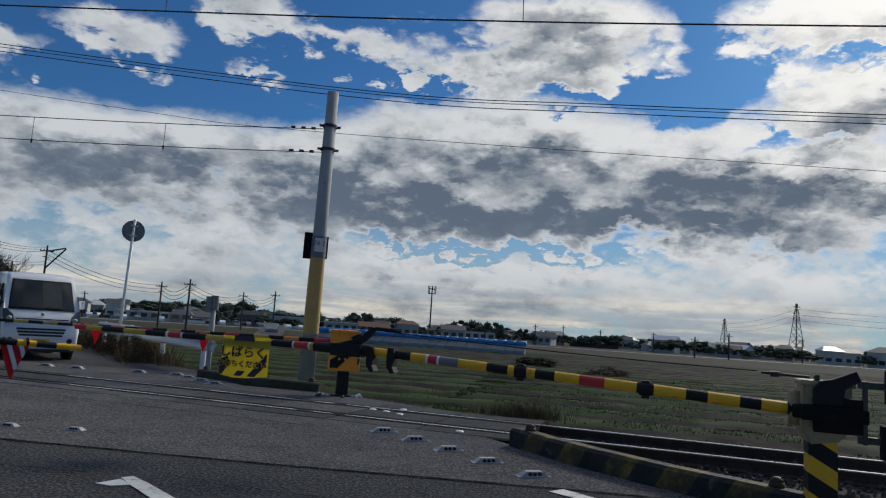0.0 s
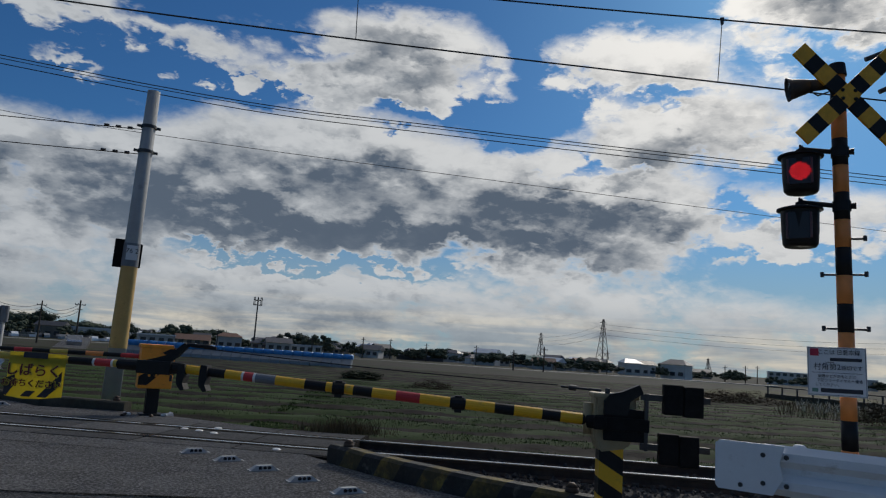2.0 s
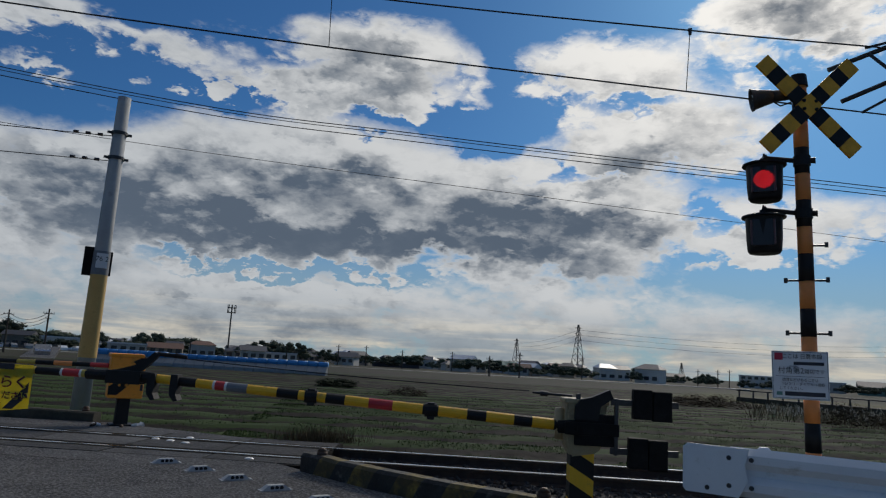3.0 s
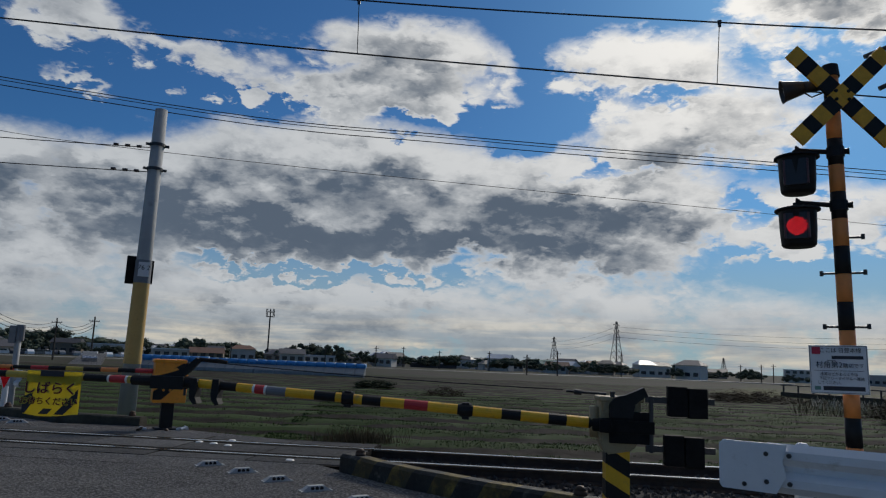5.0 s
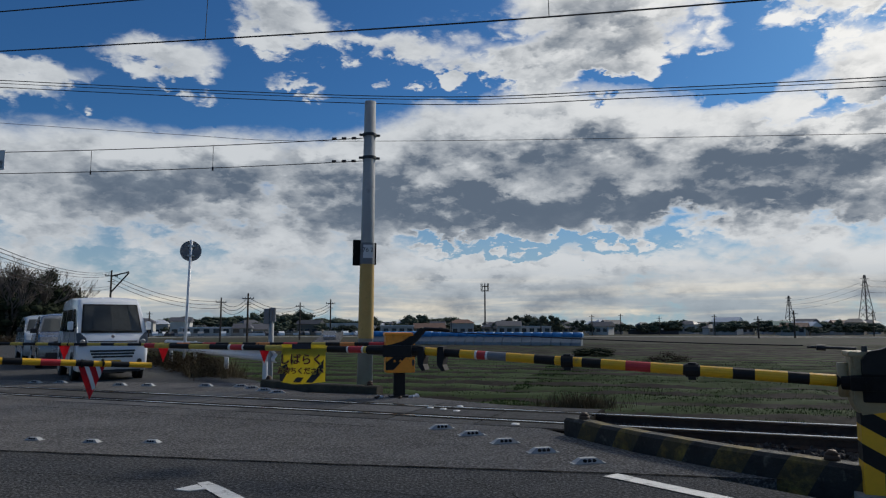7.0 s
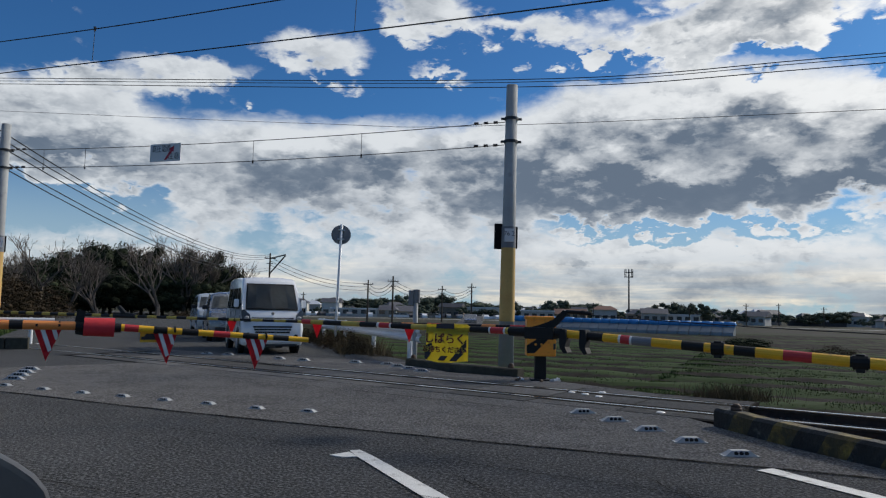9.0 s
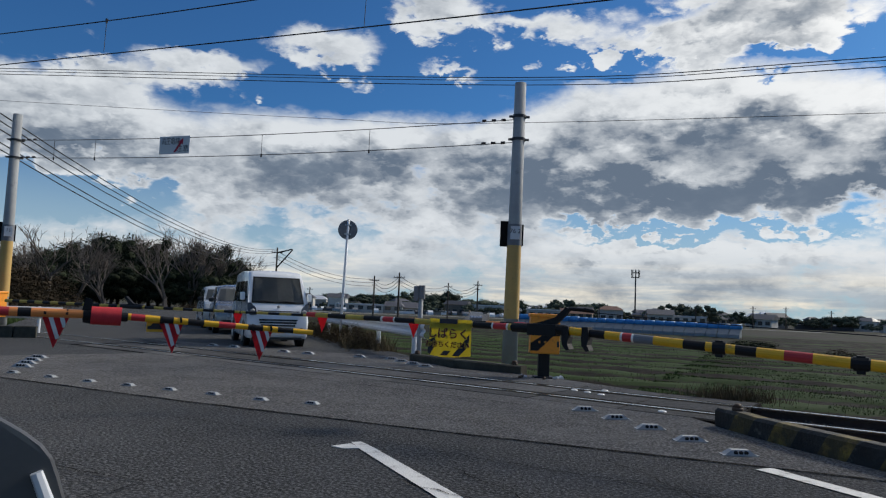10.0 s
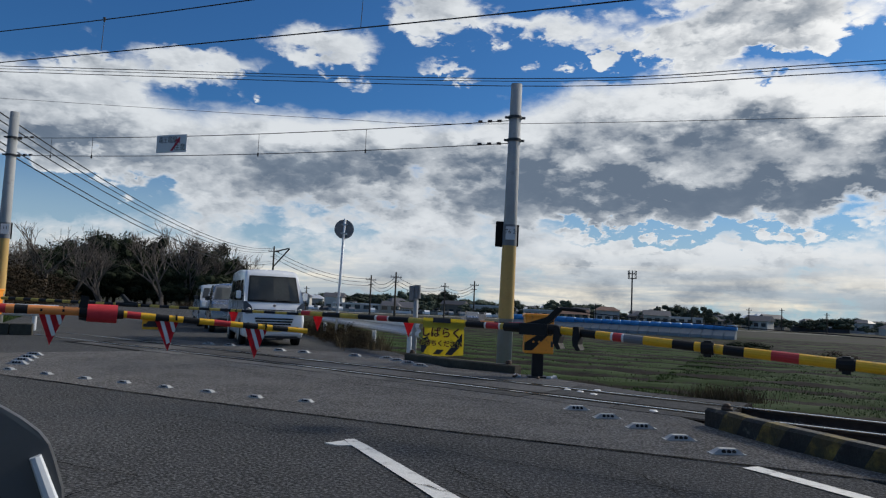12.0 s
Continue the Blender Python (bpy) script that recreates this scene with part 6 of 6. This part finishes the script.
for az_, d, h, k in ((-44.5, 58, 8.0, 0), (-42.5, 62, 7.6, 1), (-46.6, 60, 6.8, 2), (-36.8, 61, 7.9, 1), (-35.0, 64, 8.6, 2), (-38.9, 68, 9.2, 0), (-33.6, 66, 8.2, 0), (-31.8, 70, 6.8, 1), (-47.8, 64, 7.0, 1), (-34.6, 70, 9.4, 1), (-41.0, 60, 6.5, 2)):
    x, y = polar(az_, d)
    tr = thing("bare_tree", pose(x, y, gz(d), 0, 0, az_ * 37 % 360), "leafless winter tree before the grove", "tree", "bare trees")
    tr.scale = (h * 1.15, h * 1.15, h * 0.95)
    o = new("branchwork", BARE[k])
    o.parent = tr
for az_, d, h, w in ((-47.5, 52, 4.2, 1.2), (-46.0, 58, 4.0, 1.3), (-49.5, 50, 4.6, 1.2), (-45.0, 54, 2.2, 1.8), (-32.6, 60, 2.4, 1.6), (-34.0, 60, 1.8, 1.8)):
    tree("withered_bush", *polar(az_, d), h, BROWN, "withered brown bush at the edge of the grove", "withered bushes", w, trunk=False)

# ---- town ----
rnd = random.Random(17)
TOWN = []


def house(x, y, turn, w, d, h, wallm, roofm, hip=False, flat=False):
    z = gz(math.hypot(x, y))
    hs = thing("house" if not flat else "flat_building", pose(x, y, z, 0, 0, turn), ("pale flat-roofed building at the edge of town" if flat else "small house with a tiled roof at the edge of town"), "building", "town buildings")
    bm = B()
    box(bm, -w / 2, -d / 2, -0.5, w / 2, d / 2, h)
    part("wall", bm, wallm, hs)
    bm = B()
    if flat:
        box(bm, -w / 2 - 0.15, -d / 2 - 0.15, h, w / 2 + 0.15, d / 2 + 0.15, h + 0.35)
    else:
        e, k, rh = 0.5, (w * 0.28 if hip else -0.01), d * 0.28
        base = [bm.verts.new(p) for p in ((-w / 2 - e, -d / 2 - e, h), (w / 2 + e, -d / 2 - e, h), (w / 2 + e, d / 2 + e, h), (-w / 2 - e, d / 2 + e, h))]
        top = [bm.verts.new((-w / 2 - e + k + 0.01, 0, h + rh)), bm.verts.new((w / 2 + e - k - 0.01, 0, h + rh))]
        for f in ((base[0], base[1], top[1], top[0]), (base[2], base[3], top[0], top[1]), (base[3], base[0], top[0]), (base[1], base[2], top[1]), tuple(base[::-1])):
            bm.faces.new(f)
    part("roof", bm, roofm, hs)
    n = max(2, round(w / 2.6))
    for lvl in range(max(1, round(h / 2.8))):
        for k in range(n):
            bm = B()
            cx, cz = -w / 2 + w * (k + 0.5) / n, 1.0 + 2.7 * lvl
            if cz + 1.2 > h:
                continue
            box(bm, cx - w / n * 0.3, -d / 2 - 0.05, cz, cx + w / n * 0.3, -d / 2 + 0.02, cz + 1.15)
            part("window", bm, "window", hs)
    return hs


def facing(az_):
    return -az_ + rnd.uniform(-35, 35)


for k in range(95):
    az_ = rnd.uniform(-31, 33)
    d = rnd.uniform(225, 430)
    x, y = polar(az_, d)
    two = rnd.random() < 0.45
    house(x, y, facing(az_), rnd.uniform(5, 8.5), rnd.uniform(4.5, 6), rnd.uniform(3.8, 4.6) if two else rnd.uniform(2.3, 2.8), rnd.choice(("wall_a", "wall_b", "wall_a")), rnd.choice(("roof", "metal_roof", "roof", "roof_red", "roof")), rnd.random() < 0.5)
for az_, d, w, dd, h, wm, rm in ((-22.0, 150, 20, 10, 3.6, "wall_a", "metal_roof"), (-18.5, 158, 16, 10, 3.0, "wall_b", "roof"), (-11.4, 170, 18, 12, 5.6, "wall_a", "metal_roof"), (-7.2, 150, 14, 10, 4.2, "wall_a", "metal_roof"), (-4.6, 160, 14, 9, 3.4, "wall_b", "roof_red"),
                                (1.8, 150, 10, 8, 4.4, "wall_a", "roof"), (3.9, 155, 14, 8, 3.8, "wall_a", "metal_roof"), (13.0, 190, 26, 8, 2.6, "roof", "metal_roof"), (22.2, 190, 9, 8, 5.0, "wall_a", "roof_green"), (24.5, 200, 12, 8, 3.4, "wall_a", "roof"),
                                (34.5, 260, 18, 9, 4.5, "wall_b", "roof"), (40.8, 230, 26, 10, 7.6, "wall_a", "metal_roof"), (45.2, 240, 16, 10, 6.4, "wall_a", "metal_roof"), (47.8, 230, 16, 12, 5.0, "roof_green", "roof")):
    x, y = polar(az_, d * 1.45)
    house(x, y, -az_ + 6, w * 0.68, dd * 0.65, h * 0.66, wm, rm, flat=rm == "metal_roof")
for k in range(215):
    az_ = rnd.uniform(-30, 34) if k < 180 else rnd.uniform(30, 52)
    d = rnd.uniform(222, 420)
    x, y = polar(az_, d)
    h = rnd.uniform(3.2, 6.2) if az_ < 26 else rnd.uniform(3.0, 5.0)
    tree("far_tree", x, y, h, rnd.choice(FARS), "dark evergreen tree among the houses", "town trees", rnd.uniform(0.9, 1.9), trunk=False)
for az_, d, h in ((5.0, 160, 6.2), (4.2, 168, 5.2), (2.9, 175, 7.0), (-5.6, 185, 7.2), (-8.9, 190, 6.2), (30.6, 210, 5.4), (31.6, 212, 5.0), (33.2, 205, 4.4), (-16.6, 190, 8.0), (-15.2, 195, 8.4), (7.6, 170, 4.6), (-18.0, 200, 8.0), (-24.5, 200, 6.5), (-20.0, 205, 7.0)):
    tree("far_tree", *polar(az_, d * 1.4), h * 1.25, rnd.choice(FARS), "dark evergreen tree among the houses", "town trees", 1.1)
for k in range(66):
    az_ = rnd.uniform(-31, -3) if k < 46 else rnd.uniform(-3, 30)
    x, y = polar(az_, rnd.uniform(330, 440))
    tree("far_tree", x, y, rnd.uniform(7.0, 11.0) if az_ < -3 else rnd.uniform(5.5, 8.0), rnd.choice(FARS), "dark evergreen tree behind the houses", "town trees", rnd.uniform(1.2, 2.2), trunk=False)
# parked cars before the town
bm = B()
prof = [(1.9, 0.2), (1.95, 0.7), (1.1, 0.95), (0.5, 1.45), (-1.3, 1.45), (-1.9, 0.9), (-1.95, 0.25)]
prism(bm, prof, -0.8, 0.8, axis="x")
car_me = {}
for m in ("car_white", "car_silver", "roof"):
    b2 = bm.copy()
    car_me[m] = mesh_of(b2, m)
bm.free()
bm = B()
prism(bm, [(1.0, 0.98), (0.5, 1.4), (-1.25, 1.4), (-1.6, 0.98)], -0.82, 0.82, axis="x")
win_me = mesh_of(bm, "glass")
for k in range(44):
    az_ = rnd.uniform(-26, -9.5) if k < 36 else rnd.uniform(-31, -25)
    d = rnd.uniform(205, 232)
    x, y = polar(az_, d)
    c = tagged(new("parked_car", car_me[rnd.choice(("car_white", "car_white", "car_silver", "roof"))]), "small car parked before the town", "car", "parked cars")
    c.matrix_world = pose(x, y, gz(d), 0, 0, rnd.choice((0, 90, 20)) - az_)
    o = new("windows", win_me)
    o.parent = c
car_on_road = tagged(new("parked_car", car_me["car_silver"]), "silver car standing on the farm road", "car", "parked cars")
car_on_road.matrix_world = pose(*polar(-12.6, 96), gz(96) + 0.1, 0, 0, 195)
o = new("windows", win_me)
o.parent = car_on_road
bm = B()
slab(bm, [polar(-30, 186), polar(-9, 182), polar(40, 205), polar(40, 212), polar(-9, 189), polar(-30, 193)], -2.6, gz(190) + 0.12)
solid("far_road", bm, "concrete", "pale concrete road along the edge of town", "road", kind="structure")
bm = B()
slab(bm, [polar(-14.5, 60), polar(-12, 58), polar(-11.5, 182), polar(-13, 182)], -1.9, -0.8)
solid("farm_road", bm, "asphalt_new", "grey farm road across the fields", "road", kind="structure")

# blue sheeted greenhouse row
gh = thing("greenhouse_row", pose(0, 0, 0), "long low vinyl greenhouse row under blue sheeting", "greenhouse")
P0, P1 = polar(-9.6, 70), polar(7.7, 62)
steps = 24
for k in range(steps):
    a, b = along(P0, P1, math.dist(P0, P1) * k / steps), along(P0, P1, math.dist(P0, P1) * (k + 1) / steps - 0.04)
    fr = frame_on(a, b, 0)
    l = math.dist(a, b)
    z = gz(68)
    bm = B()
    prism(bm, [(-0.9, z - 0.3), (-0.75, z + 0.6), (0.0, z + 1.2), (0.0, z - 0.3)], 0, l, axis="x")
    bmesh.ops.transform(bm, matrix=fr, verts=bm.verts)
    part("vinyl_bay", bm, "vinyl", gh)
    bm = B()
    hgt = 0.5 if k < 8 else 0.4
    tube(bm, (0, 0.0, z + 1.22), (l, 0.0, z + 1.22), hgt * 0.62, hgt * 0.62, 10)
    bmesh.ops.transform(bm, matrix=fr, verts=bm.verts)
    part("blue_sheet", bm, "blue_sheet", gh, smooth=True)


# ---- towers and poles far off ----
def lattice(x, y, z, h, w, arms, label, thick=1.0):
    t = thing("pylon", pose(x, y, z, 0, 0, 20), label, "pylon", "power pylons")
    bm = B()

    def half(u):
        return w / 2 * (1 - u) ** 1.15 + w * 0.045
    n = 9
    lv = [1 - (1 - k / n) ** 1.15 for k in range(n + 1)]
    for a in range(4):
        sx, sy = ((1, 1), (-1, 1), (-1, -1), (1, -1))[a]
        tx, ty = ((1, 1), (-1, 1), (-1, -1), (1, -1))[(a + 1) % 4]
        for u, v in zip(lv, lv[1:]):
            p, q = half(u), half(v)
            tube(bm, (sx * p, sy * p, u * h), (sx * q, sy * q, v * h), 0.22 * thick, 0.2 * thick, 4)
            tube(bm, (sx * p, sy * p, u * h), (tx * q, ty * q, v * h), 0.13 * thick, 0.13 * thick, 4)
            tube(bm, (tx * p, ty * p, u * h), (sx * q, sy * q, v * h), 0.13 * thick, 0.13 * thick, 4)
    part("lattice", bm, "steel_dark", t)
    for u in arms:
        bm = B()
        for s in (-1, 1):
            tube(bm, (0, 0, u * h), (s * w * 0.48, 0, u * h), 0.25 * thick, 0.12 * thick, 4)
            tube(bm, (0, 0, u * h + h * 0.03), (s * w * 0.48, 0, u * h), 0.15 * thick, 0.1 * thick, 4)
        part("cross_arm", bm, "steel_dark", t)


lattice(260.8, 500, -5.5, 40, 8.5, (0.72, 0.82, 0.93), "grey steel lattice pylon far across the fields")
lattice(292.6, 700, -7, 35, 8, (0.72, 0.82, 0.93), "grey steel lattice pylon far across the fields", 1.1)
lattice(510, 720, -8, 22, 7, (0.72, 0.82, 0.93), "grey steel lattice pylon far across the fields", 1.0)
for z0 in (30.5, 26.5, 22.5):
    wire("power_line", sagging((260.8, 500, z0), (560, 420, z0 + 6), 6), 0.09, "far power line from pylon to pylon", "power lines")
    wire("power_line", sagging((260.8, 500, z0), (292.6, 700, z0 - 7), 3), 0.07, "far power line from pylon to pylon", "power lines")
tw = thing("radio_tower", pose(0, 280, -3.2), "slim mobile phone mast with a head frame", "radio mast")
bm = B()
tube(bm, (0, 0, 0), (0, 0, 20.4), 0.34, 0.24, 8)
part("shaft", bm, "steel_dark", tw)
bm = B()
for z in (17.6, 19.4):
    for k in range(8):
        a, b = k * math.pi / 4, (k + 1) * math.pi / 4
        tube(bm, (1.5 * math.cos(a), 1.5 * math.sin(a), z), (1.5 * math.cos(b), 1.5 * math.sin(b), z), 0.12, 0.12, 4)
for k in range(8):
    a = k * math.pi / 4
    tube(bm, (1.5 * math.cos(a), 1.5 * math.sin(a), 17.4), (1.5 * math.cos(a), 1.5 * math.sin(a), 20.6), 0.14, 0.14, 4)
part("head_frame", bm, "steel_dark", tw)


def utility_pole(az_, d, top_el, arms=True, r=0.17):
    x, y = polar(az_, d)
    z = gz(d)
    ht = 1.2 + d * math.tan(radians(top_el)) - z
    p = thing("utility_pole", pose(x, y, z, 0, 0, -az_ + 20), "dark utility pole with cross arms along the far road", "utility pole", "utility poles")
    bm = B()
    tube(bm, (0, 0, -0.5), (0, 0, ht), r * 1.2, r * 0.8, 8)
    part("shaft", bm, "bark", p)
    if arms:
        bm = B()
        box(bm, -0.75, -0.05, ht - 0.72, 0.75, 0.05, ht - 0.62)
        box(bm, -0.4, -0.05, ht - 1.4, 0.4, 0.05, ht - 1.32)
        part("cross_arm", bm, "steel_dark", p)
        for xx in (-0.68, -0.3, 0.3, 0.68):
            bm = B()
            tube(bm, (xx, 0, ht - 0.6), (xx, 0, ht - 0.45), 0.05, 0.035, 6)
            part("insulator", bm, "insulator", p)
    return Vector((x, y, z + ht - 0.5))


tops = [utility_pole(a, d, e, r=0.13) for a, d, e in ((-28.7, 95, 4.0), (-20.9, 105, 2.1), (-18.9, 92, 2.45), (-14.9, 125, 1.75), (-12.5, 115, 2.0))]
utility_pole(-30.7, 130, 2.7, False)
for a, d, e in ((-26.0, 190, 1.0), (-9.6, 200, 1.0), (8.4, 210, 0.75), (10.6, 240, 0.8), (13.5, 230, 0.6), (17.5, 220, 0.7), (20.5, 150, 0.55), (22.9, 160, 0.95), (27.8, 220, 0.9), (32.5, 240, 0.5), (36.4, 250, 0.4), (37.8, 240, 0.45), (38.6, 260, 0.5), (-2.8, 220, 0.6), (4.4, 200, 0.5)):
    utility_pole(a, d, e, True, 0.16)
for u, v in zip(tops, tops[1:]):
    for dz in (0, -0.5, -1.0):
        wire("service_line", sagging(u + Vector((0, 0, dz)), v + Vector((0, 0, dz)), 1.0), 0.03, "service wires along the far road", "service lines")
# strut on the near road pole
bm = B()
tube(bm, tops[0] + Vector((0, 0, -0.2)), tops[0] + Vector((2.2, 0, 0.3)), 0.09, 0.09, 6)
tube(bm, tops[0] + Vector((0, 0, -2.2)), tops[0] + Vector((2.2, 0, 0.2)), 0.09, 0.09, 6)
solid("pole_strut", bm, "steel_dark", "steel strut arm of the road pole", "strut")
for el_, z in ((11.8, 0.3), (11.3, 0.1), (10.75, -0.15), (9.9, -1.4), (9.45, -1.7)):
    x, y = polar(-48.2, 30)
    e = Vector((x, y, 1.2 + 30 * math.tan(radians(el_))))
    pts = sagging(tops[0] + Vector((0, 0, z)), e, 1.6)
    pts.append(e + (e - pts[-2]) * 3)
    wire("service_line", pts, 0.022, "service wires sweeping over the road", "service lines")

# ---- levee and bridge far right ----
bm = B()
nl = 30
rows_ = []
for i in range(nl + 1):
    az_ = 31 + 24 * i / nl
    row = []
    for d, z in ((50, -1.1), (57, -0.75), (66, 0.05), (72, 0.05), (80, -1.2)):
        x, y = polar(az_, d - (az_ - 31) * 0.35)
        k = min(1, i / 8)
        row.append(bm.verts.new((x, y, -1.1 + (z + 1.1) * k * 0.75 + 0.06 * noise.noise((x * 0.3, y * 0.3, 0)))))
    rows_.append(row)
for a, b in zip(rows_, rows_[1:]):
    for k in range(4):
        bm.faces.new((a[k], b[k], b[k + 1], a[k + 1]))
solid("levee", bm, "stubble", "low grassy levee at the end of the field", "levee", kind="structure", smooth=True)
br = thing("footbridge", frame_on(polar(39.6, 60), polar(54, 52), 0), "grey concrete bridge over the ditch by the levee", "bridge")
bm = B()
box(bm, 0, -1.0, -0.62, 16, 1.0, -0.2, 0.03)
part("deck", bm, "concrete_old", br)
bm = B()
for k in range(14):
    box(bm, 0.2 + 1.2 * k, -1.0, -0.2, 0.3 + 1.2 * k, -0.93, 0.28)
box(bm, 0, -1.0, 0.26, 16, -0.93, 0.33)
part("railing", bm, "steel_dark", br)
bm = B()
prism(bm, [(0.5, -0.62), (3.4, -1.4), (0.4, -1.4), (-1.0, -0.62)], -1.6, -0.9)
part("abutment", bm, "concrete", br)
for az_, d, h, w in ((36.3, 44, 1.2, 2.2), (38.0, 46, 1.2, 2.0), (46.2, 33, 1.5, 1.2), (49.5, 36, 1.3, 1.5), (34.8, 46, 0.9, 2.4), (14.0, 34, 0.9, 1.6)):
    tree("withered_bush", *polar(az_, d), h, BROWN, "withered brown bush at the field edge", "withered bushes", w, trunk=False)
for f_, l_, h_ in ((15.6, 5.15, 0.75), (16.6, 5.45, 0.9), (17.8, 5.6, 1.0), (19.0, 5.7, 0.85), (20.4, 5.8, 0.9), (22.0, 5.9, 1.0)):
    wb = tree("withered_bush", *R(l_, f_), h_, BROWN, "tangled withered bush under the far guard rail", "withered bushes", 1.0, trunk=False)
    wb.location.z = -0.32
tree("withered_bush", *polar(8.5, 40), 1.0, CROWNS[0], "low dark green bush in the field", "field bushes", 2.2, trunk=False)


def reeds():
    az_, d = rnd.uniform(40, 52), rnd.uniform(34, 52)
    x, y = polar(az_, d)
    return x, y, -1.0, rnd.uniform(0.6, 1.2)


M["plume"] = mat("pampas plumes", (0.6, 0.52, 0.4), 0.9, var=0.2)
blades("pampas_grass", 5000, reeds, 0.8, 0.03, "grass_dry", "dry pampas reeds by the levee")


def plumes():
    az_, d = rnd.uniform(41, 52), rnd.uniform(38, 48)
    x, y = polar(az_, d)
    return x, y, -0.35 + rnd.uniform(-0.3, 0.15), rnd.uniform(0.6, 1.2)


blades("pampas_plumes", 700, plumes, 0.22, 0.045, "plume", "pale pampas plumes by the levee")

# ---- own car: corner mirror at the near side ----
def sight(az_, el_, d):
    return Vector((0.39 + d * math.sin(radians(az_)), -1.73 + d * math.cos(radians(az_)), 1.195 + d * math.tan(radians(el_))))


fo = sight(-47, -14, 1.3)
fm = thing("fender_mirror", Matrix.Translation(fo), "dark grey fender mirror of the waiting car", "car mirror")
outline = ((-54, -6.6), (-50, -7.3), (-47.6, -8.1), (-46.2, -8.9), (-45.0, -9.7), (-43.9, -10.6), (-43.2, -11.5), (-42.7, -12.8), (-42.1, -14.6), (-41.6, -18.5), (-54, -19))
bm = B()
fr_, bk_ = [bm.verts.new(sight(a_, e_, 1.27) - fo) for a_, e_ in outline], [bm.verts.new(sight(a_ - 1.0, e_ - 0.3, 1.42) - fo) for a_, e_ in outline]
mid_ = [bm.verts.new(sight(a_ + 0.15, e_ + 0.12, 1.34) - fo) for a_, e_ in outline]
bm.faces.new(fr_)
bm.faces.new(bk_[::-1])
for r0_, r1_ in ((fr_, mid_), (mid_, bk_)):
    for k in range(len(outline)):
        bm.faces.new((r0_[k], r1_[k], r1_[(k + 1) % len(outline)], r0_[(k + 1) % len(outline)]))
part("housing", bm, "fender", fm, "dark glossy housing", smooth=False)
bm = B()
tube(bm, sight(-43.95, -12.3, 1.262) - fo, sight(-42.6, -15.6, 1.262) - fo, 0.009, 0.011, 8)
part("trim", bm, "white_metal", fm, "bright trim strip")
bm = B()
quad(bm, [sight(a_, e_, 1.265) - fo for a_, e_ in ((-54, -9.5), (-47.4, -11.0), (-44.6, -18), (-54, -18.5))], 0.003)
part("glass", bm, "plastic", fm, "black inner face")
bm = B()
tube(bm, (-0.08, 0, -0.95 + 0.05), (-0.08, 0, -0.1), 0.09, 0.06, 12)
part("fender_corner", bm, "fender", fm)


# ---- what moves ----
def motions():
    """The two crossing lamps flash in turn: the lit cluster faces the road while on and stands edge-on while off."""
    turns = [0.2, 0.82, 1.44, 2.05, 2.72, 3.33, 3.94, 4.55, 5.16, 5.77, 6.38, 6.99, 7.6, 8.21, 8.82, 9.43, 10.04, 10.65, 11.26, 11.87]
    for which, (led, xo, z) in enumerate(LEDS):
        def at(on):
            return pose(xo, -0.176, z, 0, 0, 0) if on else pose(xo, -0.045, z, 0, 0, 88)
        on = which == 1
        rows = [(0.0, at(on))]
        for t in turns:
            rows.append((t - 0.034, at(on)))
            on = not on
            rows.append((t, at(on)))
        rows.append((12.0, at(on)))
        walk(led, rows)


motions()
